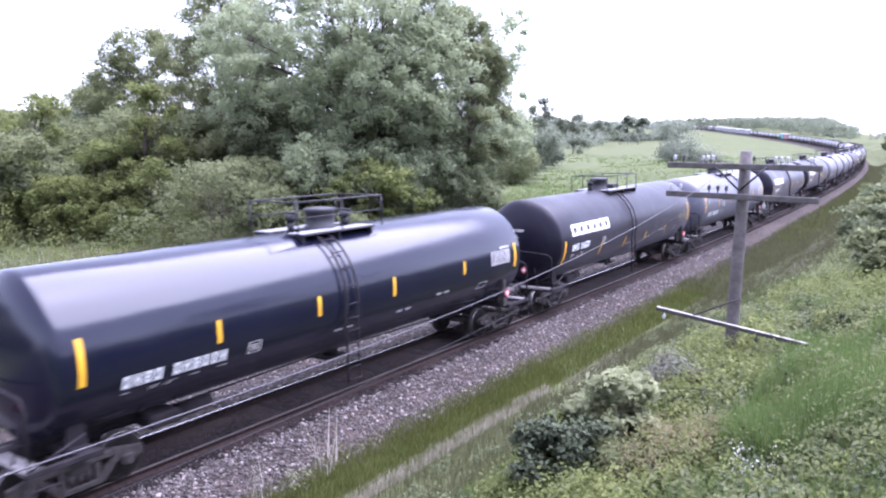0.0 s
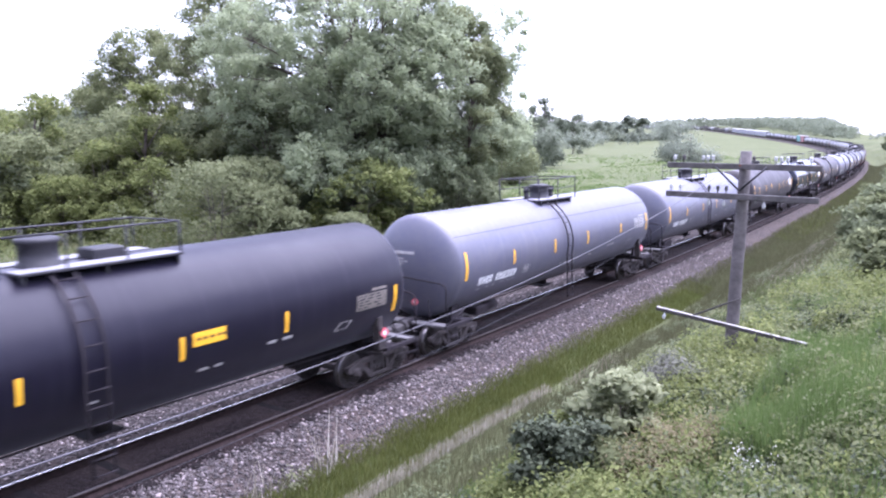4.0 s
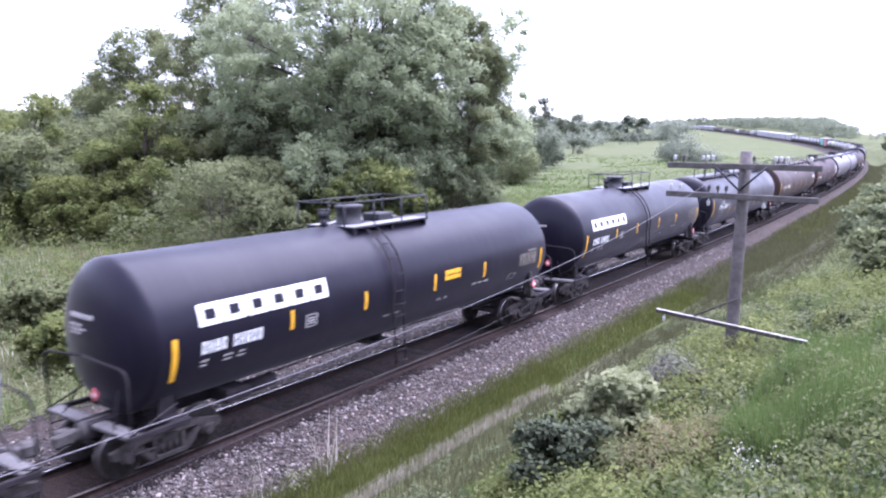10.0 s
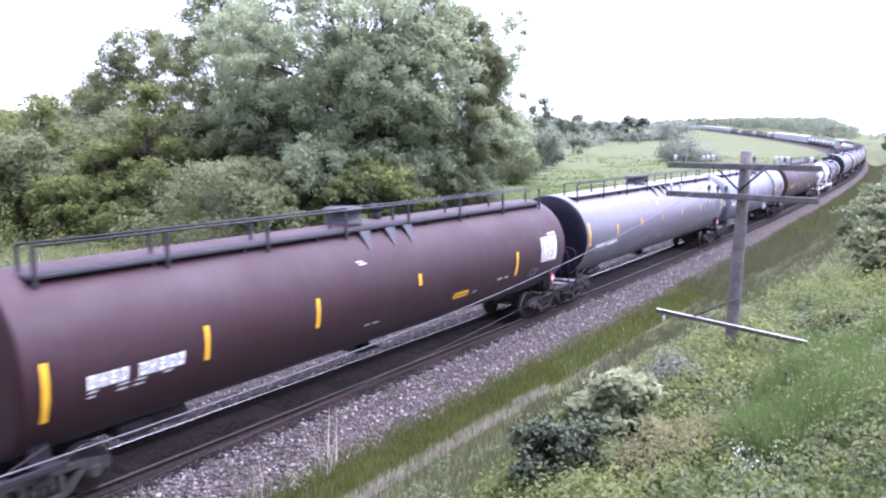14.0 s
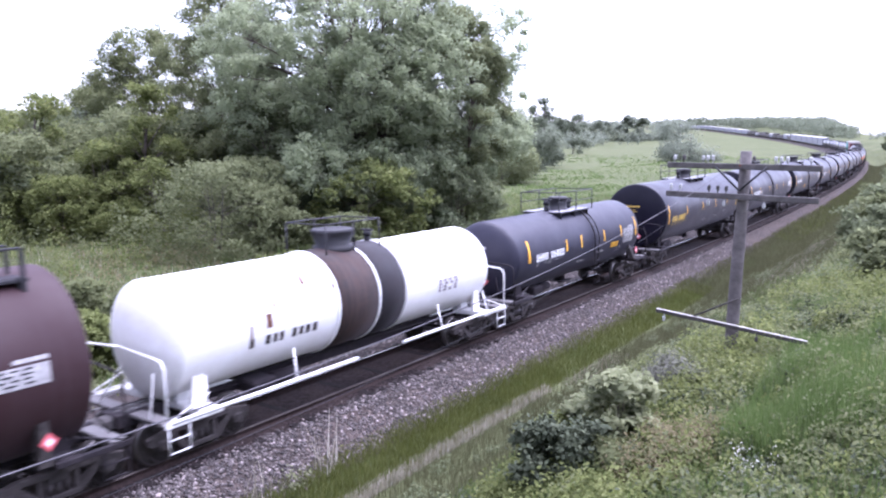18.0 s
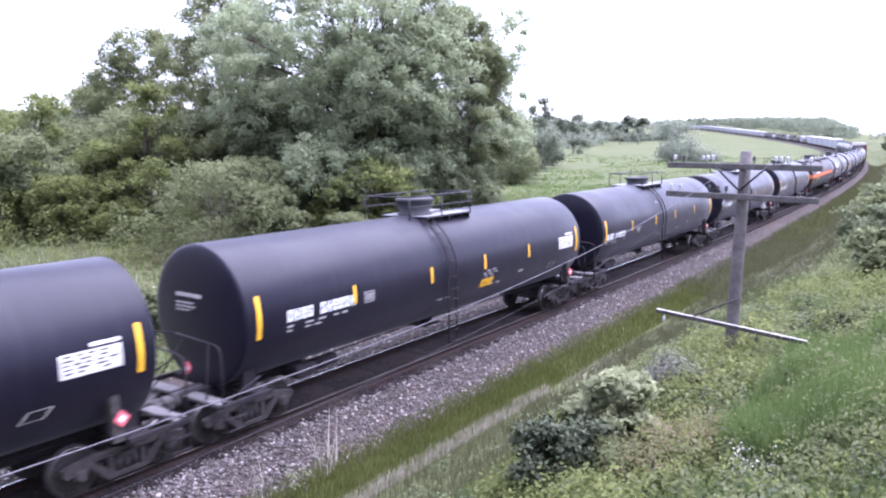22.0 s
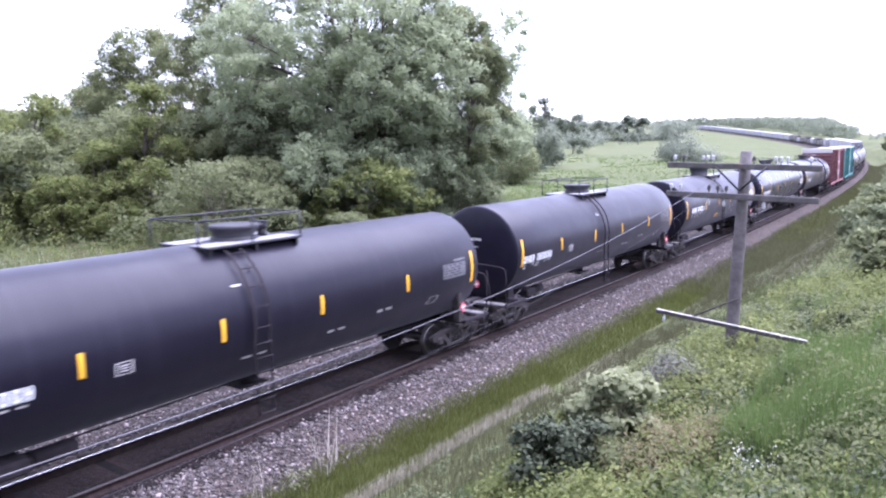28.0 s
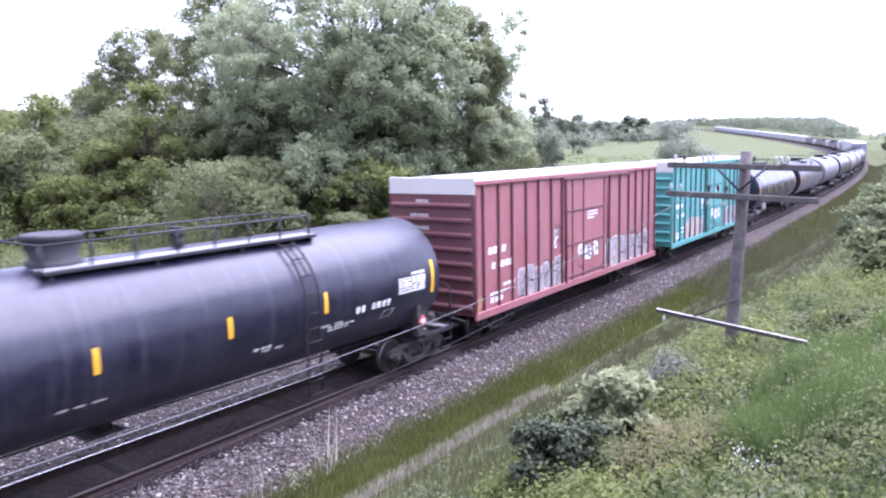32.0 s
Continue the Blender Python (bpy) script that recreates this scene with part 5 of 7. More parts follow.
def far_car(near, far, paint, label, tall, style):
    """Freight cars that stay far down the line."""
    mid, half = (near + far) / 2, (far - near) / 2
    car = thing("auto_carrier" if style == "rack" else ("hopper_car" if style == "hopper" else "gondola_car"), label, "freight car", "cars of the freight train")
    CARS.append((car, mid))
    w = 1.55
    if style == "hopper":
        sh = Shape().prism([(-half, 2.3), (-half, tall - 0.3), (-half + 0.4, tall), (half - 0.4, tall), (half, tall - 0.3), (half, 2.3), (half - 2.6, 0.9), (half - 5.0, 0.9), (0.6, 2.0), (-0.6, 2.0), (-half + 5.0, 0.9), (-half + 2.6, 0.9)], -w, w)
    else:
        sh = Shape().box(-w, w, -half, half, 1.0, tall, 0.05)
    part("body", sh.mesh("body", paint), car)
    post = stored(("post", paint.name, tall), lambda: Shape().box(0, 0.08, -0.06, 0.06, 2.0 if style == "hopper" else 1.05, tall - 0.35, 0.02).mesh("side_post", paint))
    for i in range(9):
        part("side_post", post, car, at=pose(w, -half + 0.3 + (2 * half - 0.6) * i / 8, 0))
    part("roof", Shape().box(-w + 0.1, w - 0.1, -half + 0.2, half - 0.2, tall, tall + 0.12, 0.03).mesh("roof", BOXWHITE if paint is SILVER else UNDER), car)
    part("underframe", Shape().box(-0.3, 0.3, -half - 0.3, half + 0.3, 0.72, 1.0).mesh("underframe", UNDER), car)
    add_truck(car, -half + 1.8)
    add_truck(car, half - 1.8)
    return car


PLAIN_BLACK = "black tank car with white lettering and yellow reflective stripes"
NAVY_CAR = "glossy blue-black tank car with yellow reflective stripes"
GRAY_CAR = "light gray tank car with yellow stripes and white lettering"
EMBLEM_CAR = "black tank car with a large white blocky emblem"
LABEL_CAR = "black tank car with white lettering and a yellow label"
LOW = (5.3, 6.05, -18, -30)
TILTED = ((0.0, 8, -24), (3.8, -11, -27), (5.5, -11, -27), (7.2, -11, -26), (10.8, -15, -26), (12.5, -11, -28))
tank_car(6.1, 20.5, NAVY, NAVY_CAR, style="lease", seed=1)
tank_car(24.2, 38.7, BLACK, EMBLEM_CAR, emblem=True, top="service", style="emblem", seed=2, stripes=((0.0, 2, -31), (3.4, -13, -33), (6.0, -15, -33), (8.55, -17, -32), (11.2, -15, -28), (None, 17, -15)))
tank_car(42.1, 56.8, GRAY, GRAY_CAR, style="lease", ladder=0.95, seed=3)
tank_car(61.1, 75.65, BLACK, EMBLEM_CAR, emblem=True, top="service", style="emblem", seed=4)
tank_car(79.1, 93.9, BLACK, "black tank car with white emblem and yellow label", emblem=True, top="service", style="emblem", yellow=(8.72, 9.49, 3, -7), seed=5)
tank_car(97.2, 112.0, GRAY, GRAY_CAR, style="lease", seed=6)
tank_car(115.4, 130.2, GRAY, GRAY_CAR, style="lease", seed=7)
tank_car(133.9, 148.4, TAUPE, "dull brown-black tank car with yellow stripes", style="lease", ladder=None, seed=8, stripes=((0.0, 20, -13), (1.55, 12, -5), (3.85, 12, -5), (5.9, 14, -2), (9.0, 9, -8), (10.8, 12, -5), (12.3, 13, -3), (None, 16, -12)), panel=(18, -2, "white"))
tank_car(151.8, 166.5, NAVY, NAVY_CAR + " and faded scribbles", style="lease", extra="sprayed", seed=9, panel=(15, -6, "white"))
tank_car(170.0, 185.0, TAUPE, "dull brown-black tank car with fresh black patches", style="lease", ladder=-0.95, extra="patched", seed=10, mark=(0.83, 3.0, -6, -15, 4, 6), fine=(-18, -24), square=None, panel=(14, -5, "white"), stripes=((0.0, 15, -17), (3.2, 4, -15), (6.0, 7, -8), (9.2, 9, -8), (11.3, 9, -9), (None, 15, -12)))
tank_car(188.4, 203.2, GRAY, GRAY_CAR, style="lease", seed=11)
tank_car(206.7, 221.1, BLACK, "black tank car with white emblem and yellow label", emblem=True, top="service", style="emblem", yellow=(8.72, 9.49, 3, -7), seed=12)
tank_car(224.9, 239.2, BLACK, EMBLEM_CAR, emblem=True, top="service", style="emblem", seed=13)
tank_car(242.3, 259.4, BLACK, "long black tank car with a walkway along its top", top="long", ladder=None, seed=14, yellow=(9.5, 10.25, -3, -13), stripes=TILTED, mark=(1.3, 3.2, -4, -12.5, 4, 5), fine=(-15, -21), square=(3.45, -3, -11), flat=False)
tank_car(262.45, 280.9, BROWN, "long brown tank car with a walkway along its top", top="long", ladder=None, seed=15, extra="white_board", mark_mat=CREAM, stripes=((0.0, 7, -24), (4.58, 0, -33), (7.77, 1, -34), (10.0, 2, -33), (13.3, 1, -31), (None, 4, -26)), mark=(1.25, 2.68, -2, -10, 4, 3), fine=(-13, -20), square=None, panel=(12, 1, "white"))
tank_car(283.8, 302.0, MAROON, "long maroon tank car with a walkway along its top", top="long", ladder=None, seed=16, yellow=(11.65, 12.4, -22, -29), stripes=((0.0, 9, -28), (3.1, 8, -16), (6.1, 8, -16), (9.9, 8, -3), (15.1, 6, -22)), mark=(0.7, 2.63, -5, -14, 4, 5), square=None, panel=(20, -14, "white"))
tank_car(304.5, 323.5, PALE, "long pale gray tank car with a black end", top="long", ladder=None, seed=17, extra="black_head", stripes=((0.0, 21, -11), (2.8, 10, -5), (5.6, 10, -3), (8.4, 9, -2), (11.4, 9, -3), (14.6, 9, -3), (None, 18, -11)), mark=(0.62, 2.8, -11.5, -17, 4, 5), fine=(-19, -23), square=None)
tank_car(326.0, 342.8, BLUEGRAY, "long blue-gray tank car with a top walkway", top="long", ladder=4.1, seed=18, extra="part_deck", yellow=(13.03, 13.82, 2, -10), stripes=((0.0, 18, -13), (4.3, 8, -8), (7.2, 8, -8), (10.1, 8, -6), (12.9, 8, -8), (None, 18, -13)), flat=False)
tank_car(345.4, 363.8, MAROON, "long maroon tank car with a walkway along its top", top="long", ladder=None, seed=19, mark_mat=PALEYELLOW, yellow=(12.2, 13.05, -20, -29), stripes=((0.0, 2, -31), (2.8, 2, -14), (5.8, 2, -15), (11.0, 1, -15), (14.0, 0, -16), (16.6, 0, -22)), mark=(1.1, 2.55, -5, -13.5, 4, 3), square=None, panel=(14, -2, "pale"))
white_car(366.5, 376.9)
tank_car(379.4, 389.7, SLATE, "short blue-black tank car with white lettering", style="lease", size=(1.33, 2.22), ladder=0.7, seed=21, yellow=(7.57, 8.32, -10, -19), stripes=((0.4, 28, -5), (3.3, 16, -3), (4.6, 17, -3), (6.8, 16, -4), (8.6, 18, -3), (None, 28, -8)), mark=(0.91, 3.1, 4, -7, 4, 5), fine=(-10, -15), square=None, panel=(14, -17, "pale"))
tank_car(393.6, 408.1, BLACK, "black tank car with yellow lettering", style="lettered", seed=22, ladder=None, mark_mat=PALEYELLOW, mark=(0.54, 2.6, -3, -13, 4, 5), fine=(-16, -22), square=None, panel=(6, -14, "gold"))
tank_car(411.25, 426.6, BLACK, LABEL_CAR, style="lettered", seed=23, top="big", yellow=LOW)
tank_car(429.3, 444.6, BLACK, LABEL_CAR, style="lettered", seed=24, top="big", yellow=LOW)
tank_car(447.3, 462.5, BLACK, LABEL_CAR, style="lettered", seed=25, top="big", yellow=(8.7, 9.4, -18, -28))
tank_car(465.3, 480.4, BLACK, PLAIN_BLACK, seed=26, top="low")
tank_car(483.3, 498.2, BLACK, PLAIN_BLACK, seed=27, top="low")
tank_car(501.25, 516.15, BLACK, PLAIN_BLACK, seed=28, top="low", mark=(0.2, 2.6, -3, -13, 4, 6))
tank_car(518.9, 537.3, BANDED, "long brown-black tank car with an orange band and white emblem", top="long", ladder=None, emblem=True, seed=29, extra="band", mark_mat=PALEYELLOW, stripes=((0.0, 4, -29),), mark=(2.5, 4.65, -6, -15, 4, 5), fine=(-18, -24), square=None, panel=(20, 8, "pale"))
tank_car(540.0, 556.8, BLACK, "black tank car with white emblem and chalky graffiti", emblem=True, top="service", style="emblem", seed=30, extra="rusty_truck")
tank_car(559.9, 574.65, BLACK, PLAIN_BLACK, seed=31, top="low")
tank_car(577.7, 592.6, BLACK, PLAIN_BLACK, seed=32, top="low")
tank_car(595.4, 610.6, BLACK, LABEL_CAR, style="lettered", seed=33, top="big", yellow=(5.75, 6.42, -22, -31), stripes=((0.0, 19, -15), (3.38, 10, -6), (6.2, 10, -6), (8.85, 10, -6), (11.5, 10, -6), (None, 19, -14)))
tank_car(613.4, 631.7, GLOSS, "long glossy black tank car with a top walkway", top="half", ladder=None, seed=34, style="lettered", stripes=((0.0, 19, -16), (3.1, 8, -9), (6.1, 8, -7), (9.3, 9, -7), (12.1, 9, -7), (14.5, 9, -7), (None, 19, -15)), mark=(0.85, 3.15, -3.5, -13, 4, 6), fine=(-16, -23), square=None, panel=(8, -10, "white"))
tank_car(634.2, 652.2, STREAKED, "long glossy black tank car with pale upright streaks", top="offset", ladder=4.4, seed=35, style="lettered", stripes=((0.0, 20, -16), (3.0, 7, -10), (5.5, 8, -7), (8.4, 9, -8), (11.2, 8, -8), (13.9, 10, -8), (None, 18, -15)), mark=(0.85, 3.0, -3.5, -13, 4, 6), fine=(-16, -23), square=None, panel=(10, -9, "white"), notes=((14.95, 1.3, -10, -16.5, 0.2), (14.05, 1.0, -22, -23.6, 0.2), (14.05, 0.7, -25, -26.6, 0.2), (11.85, 0.85, -22.8, -25.2, 0.2)))
box_car(654.3, 669.8, BOXRED, BOXREDSHADE, BOXREDSHADE, "faded red box car with white roof and sprayed letters", 3)
box_car(672.2, 687.8, BOXGREEN, BOXGREEN, BOXGREENSHADE, "faded teal box car with white roof and sprayed letters", 5)
for i in range(8):
    tank_car(692.4 + 17.9 * i, 707.0 + 17.9 * i, (GLOSS, BLACK, GRAY, GLOSS, PALE, GRAY, GLOSS, GLOSS)[i], "tank car far back in the train", top="low", simple=True, seed=40 + i)
for i in range(6):
    far_car(836 + 27 * i, 861.5 + 27 * i, SILVER, "pale silver high-sided car far back in the train", 5.2, "rack")
for i in range(12):
    far_car(998.5 + 17 * i, 1013.8 + 17 * i, (DARKCAR, SILVER, DARKCAR, DARKCAR)[i % 4], "freight car far back in the train", (3.2, 4.6, 4.0)[i % 3], "gondola" if i % 3 == 0 else "hopper")
for i in range(16):
    far_car(1203 + 27.2 * i, 1228.6 + 27.2 * i, SILVER, "pale auto carrier far back in the train", 4.8, "rack")


# ---- telegraph pole and its wires ----
def insulator_mesh(material):
    sh = Shape().tube((0, 0, 0), (0, 0, 0.13), 0.014, seg=6)
    sh.lathe([(0.06, 0.036), (0.085, 0.038), (0.095, 0.027), (0.105, 0.036), (0.135, 0.033), (0.155, 0.02), (0.16, 0.008)], 12, axis="Z")
    return sh.mesh("insulator", material)


def arm_mesh(length, material):
    return Shape().box(-length / 2, length / 2, -0.05, 0.05, -0.06, 0.06, 0.012).mesh("crossarm", material)


def telegraph_pole(m):
    pole = thing("telegraph_pole", "weathered gray wooden telegraph pole with two crossarms", "utility pole", m=m)
    sh = Shape().path([(0.018 * k, 0.012 * math.sin(k * 1.7), -0.6 + 0.875 * k) for k in range(7)], [0.142 - 0.005 * k for k in range(7)], 16)
    part("shaft", sh.mesh("shaft", WOODPOLE), pole)
    upper = part("crossarm", arm_mesh(3.02, DARKARM), pole, at=pose(0.06, -0.19, 4.34, 0, 0.3, 0))
    lower = part("crossarm", arm_mesh(3.0, DARKARM), pole, at=pose(0.05, -0.2, 3.72, 0, 0.6, 0))
    glass, dull = insulator_mesh(GLASSY), insulator_mesh(DARKARM)
    for x in (-1.36, -1.16, -0.76, -0.66, -0.56, 0.25, 0.66, 0.76, 0.88, 1.3):
        part("insulator", dull if x in (-1.16, 0.25) else glass, upper, at=pose(x, 0, 0.06))
    for x in (-1.4, -1.2, -0.6, -0.42, -0.25):
        part("insulator", dull if x > -0.7 else glass, lower, at=pose(x, 0, 0.06))
    for x in (-0.6, -0.28, 0.5):
        part("hanging_insulator", glass, lower, at=pose(x, 0, -0.06, 180))
    for d in (-1, 1):
        part("brace", Shape().tube((0.07, -0.26, 3.85), (0.07 + d * 0.5, -0.26, 4.33), 0.022, seg=6).mesh("brace", BLACKIRON), pole)
    part("bolt", Shape().tube((0.06, -0.3, 4.36), (0.06, 0.3, 4.36), 0.02, seg=6).mesh("bolt", RUSTY), pole)
    return pole


POLE_TURN = math.degrees(16.0 / RADIUS)
telegraph_pole(pose(-4.07, 16.06, 1.45, 0, 0, POLE_TURN))


def loose_arm():
    """A crossarm that has come off its bolt and hangs by a brace."""
    a, b = Vector((-5.61, 15.79, 2.6)), Vector((-2.51, 15.74, 2.33))
    mid = (a + b) / 2
    x = (b - a).normalized()
    y = Vector((0, 0, 1)).cross(x).normalized()
    z = x.cross(y)
    m = Matrix((x, y, z)).transposed().to_4x4()
    m.translation = mid
    arm = thing("loose_crossarm", "pale weathered crossarm hanging askew on the telegraph pole", "crossarm", m=m)
    ln = (b - a).length
    sh = Shape().box(-ln / 2, ln / 2, -0.042, 0.042, -0.04, 0.036, 0.01)
    # a thin paler sheet along the beam's top
    sh.slot = 1
    sh.box(-ln / 2 + 0.01, ln / 2 - 0.01, -0.044, 0.04, 0.0365, 0.046, 0.004)
    part("beam", sh.mesh("beam", [ARMWOOD, PALETOP]), arm)
    part("brace", Shape().tube((-0.75, 0.0, 0.03), (0.15, 0.12, 0.62), 0.02, seg=6).mesh("brace", ARMWOOD), arm)
    dull = insulator_mesh(GLASSY)
    part("insulator", dull, arm, at=pose(-1.36, 0, -0.05, 180))
    part("insulator", insulator_mesh(DARKARM), arm, at=pose(0.6, 0, -0.05, 180))
    return arm


ARM = loose_arm()


def slack_wire(u, s0, s1, level, slope, curve, thick, material, label):
    """A sagging wire along the line: its height is level + slope * s + curve * s * s."""
    pts = []
    for k in range(41):
        d = s1 + (s0 - s1) * k / 40
        p = spot(d, u)
        pts.append((p.x, p.y, level + slope * d + curve * d * d))
    thing("line_wire", label, "wire", "wires of the telegraph line", data=Shape().path(pts, thick, 6).mesh("line_wire", material))


slack_wire(9.1, 16.0, -14.0, 4.506, -0.0295, 0.00647, 0.006, WIRE, "thin slack telegraph wire strung from the pole")
slack_wire(9.1, 16.0, -6.0, 4.125, -0.0202, 0.0065, 0.0022, BLACKIRON, "thin slack telegraph wire hanging low from the pole")


# ---- plants ----
def leaf_mesh(name, centers, size, material, rng, droop=0.0, slim=0.55, upright=False, out=None):
    """Small kite-shaped leaves, one island each."""
    n = len(centers)
    c = np.asarray(centers, float)
    if upright:
        az = rng.uniform(0, 2 * np.pi, n)
        tilt = rng.normal(0, 0.28, n)
        up = np.stack([np.sin(tilt) * np.cos(az), np.sin(tilt) * np.sin(az), np.cos(tilt)], -1)
        side = np.stack([-np.sin(az), np.cos(az), np.zeros(n)], -1)
    else:
        up = rng.normal(0, 1, (n, 3))
        up[:, 2] = up[:, 2] * 0.5 - droop
        up /= np.linalg.norm(up, axis=1, keepdims=True) + 1e-9
        side = np.cross(up, rng.normal(0, 1, (n, 3)) * np.array([0.75, 0.75, 1.3]))
        side /= np.linalg.norm(side, axis=1, keepdims=True) + 1e-9
    sz = (np.asarray(size) * rng.uniform(0.65, 1.35, n))[:, None]
    wd = sz * slim * 0.5
    if upright:
        v = np.stack([c - side * wd, c + side * wd, c + up * sz + side * wd * 0.15, c + up * sz - side * wd * 0.15], 1)
    else:
        bend = np.cross(side, up) * sz * 0.16
        if out is not None:
            # leaves turn their upper face outward from the clump
            flip = np.where((np.cross(up, side) * out).sum(1) < 0, -1.0, 1.0)[:, None]
            side = side * -flip
        v = np.stack([c - up * sz * 0.5, c + side * wd + bend, c + up * sz * 0.5, c - side * wd + bend], 1)
    me = bpy.data.meshes.new(name)
    me.vertices.add(4 * n)
    me.vertices.foreach_set("co", v.reshape(-1))
    me.loops.add(4 * n)
    me.loops.foreach_set("vertex_index", np.arange(4 * n))
    me.polygons.add(n)
    me.polygons.foreach_set("loop_start", np.arange(0, 4 * n, 4))
    me.materials.append(material)
    me.update(calc_edges=True)
    me.validate()
    if out is not None:
        me.polygons.foreach_set("use_smooth", np.ones(n, bool))
        face = np.cross(v[:, 1] - v[:, 0], v[:, 3] - v[:, 0])
        face /= np.linalg.norm(face, axis=1, keepdims=True) + 1e-9
        nn = 0.42 * face + 0.75 * out
        nn /= np.linalg.norm(nn, axis=1, keepdims=True) + 1e-9
        me.normals_split_custom_set_from_vertices(np.repeat(nn, 4, axis=0).tolist())
    return me


def crown_points(rng, radius, low, high, leaves, clumps, spread, flat=0.75, skirt=0.0, airy=0.0, lobe=0.3, belly=0.42):
    """Leaf places in clumps that sit on the upper and outer sides of rounded lobes, which fill an uneven crown."""
    lobes = max(3, min(230, clumps // 11))
    half = (high - low) / 2
    h = rng.uniform(0, 1, lobes) ** 0.9
    a = np.arange(lobes) * 2.39996 + rng.uniform(0, 6) + rng.normal(0, 0.3, lobes)
    shape = np.where(h < belly, 0.72 + 0.28 * np.sin(np.pi / 2 * h / belly), np.cos(np.pi / 2 * np.clip((h - belly) / (1.04 - belly), 0, 1)) ** 0.62)
    rad = radius * shape * (0.24 + 0.68 * rng.uniform(0, 1, lobes) ** 0.55) * (1 + 0.16 * np.sin(3 * a + 1.3))
    size = radius * lobe * rng.uniform(0.6, 1.3, lobes)
    lc = np.stack([np.cos(a) * rad, np.sin(a) * rad, low + 2 * half * (0.08 + 0.84 * h)], -1)
    lc[:, 2] = np.minimum(lc[:, 2], high - size * 0.7)
    if skirt:
        k = rng.uniform(0, 1, lobes) < skirt
        lc[k, 2] = low + half * rng.uniform(0.05, 0.4, k.sum())
    own = np.concatenate([np.arange(lobes), rng.choice(lobes, max(0, clumps - lobes), p=size ** 2 / (size ** 2).sum())])
    way = lc - np.array([0, 0, low + half * 0.7])
    way /= np.linalg.norm(way, axis=1, keepdims=True) + 1e-9
    d = rng.normal(0, 1, (clumps, 3)) + 0.75 * way[own] + np.array([0, 0, 0.45])
    d /= np.linalg.norm(d, axis=1, keepdims=True)
    cc = lc[own] + d * (size[own] * rng.uniform(0.5, 1.25, clumps))[:, None] * np.array([1, 1, 0.8])
    cc[:, 2] = np.clip(cc[:, 2], 0.12, high)
    keep = np.clip((cc[:, 2] - low) / (high - low) - 0.45, 0, 0.5) / 0.5
    share = (1 - 0.85 * airy * keep) * rng.uniform(0.5, 1.5, clumps)
    share[rng.uniform(0, 1, clumps) < airy * keep * 0.75] *= 0.06
    pick = rng.choice(clumps, leaves, p=share / share.sum())
    ball = rng.normal(0, 1, (leaves, 3))
    ball *= np.minimum(1, 2.2 / (np.linalg.norm(ball, axis=1, keepdims=True) + 1e-9))
    pts = cc[pick] + ball * (spread * rng.uniform(0.55, 1.25, clumps)[pick])[:, None] * np.array([1, 1, flat])
    pts[:, 2] = np.maximum(pts[:, 2], 0.03)
    near_out = pts - cc[pick]
    near_out /= np.linalg.norm(near_out, axis=1, keepdims=True) + 1e-9
    out = 0.8 * near_out + 0.42 * d[pick] + 0.12 * way[own[pick]] + np.array([0, 0, 0.3])
    out /= np.linalg.norm(out, axis=1, keepdims=True) + 1e-9
    return pts, cc, out, lc, own


def trunk_mesh(rng, height, girth, lobes, clumps, own, stems=1, twigs=0, material=None):
    """Stems, a limb to each lobe of the crown, and twigs from the limbs' ends to the clumps."""
    sh = Shape()
    fork = height * 0.24
    forks = []
    for k in range(stems):
        a = 2 * math.pi * k / max(1, stems) + rng.uniform(0, 1)
        foot = Vector((math.cos(a), math.sin(a), 0)) * (0.0 if stems == 1 else girth * 1.6) + Vector((0, 0, -0.25))
        head_p = Vector((math.cos(a) * girth * 4, math.sin(a) * girth * 4, fork)) if stems > 1 else Vector((rng.normal(0, 0.2), rng.normal(0, 0.2), fork))
        sh.tube(foot, head_p, girth, girth * 0.72, 9)
        crown = Vector((head_p.x * 2.2, head_p.y * 2.2, height * 0.8))
        sh.path([head_p, head_p.lerp(crown, 0.35) + Vector((rng.normal(0, 0.3), rng.normal(0, 0.3), 0)) * girth * 3, head_p.lerp(crown, 0.7), crown], [girth * 0.72, girth * 0.5, girth * 0.3, girth * 0.12], 7)
        forks.append((head_p, crown))
    ends = []
    for i, t in enumerate(lobes):
        t = Vector(t)
        head_p, crown = min(forks, key=lambda f: (f[1].xy - t.xy).length)
        b = head_p.lerp(crown, max(0.0, min(0.85, (t.z - fork) / max(0.1, height - fork) * 0.8)))
        elbow = b.lerp(t, 0.5) + Vector((rng.normal(0, 0.05), rng.normal(0, 0.05), 0.1)) * (t - b).length
        g = girth * rng.uniform(0.2, 0.36)
        sh.path([b, elbow, t], [g, g * 0.62, g * 0.28], 6)
        ends.append((elbow, t, g))
    if twigs:
        for c, k in list(zip(clumps, own))[:twigs]:
            elbow, t, g = ends[k]
            c = Vector(c)
            b = elbow.lerp(t, rng.uniform(0.4, 1.0))
            sh.path([b, b.lerp(c, 0.5) + Vector((0, 0, 0.08 * (c - b).length)), c], [g * 0.3, g * 0.2, g * 0.07], 4)
    return sh.mesh("trunk", material or BARK)


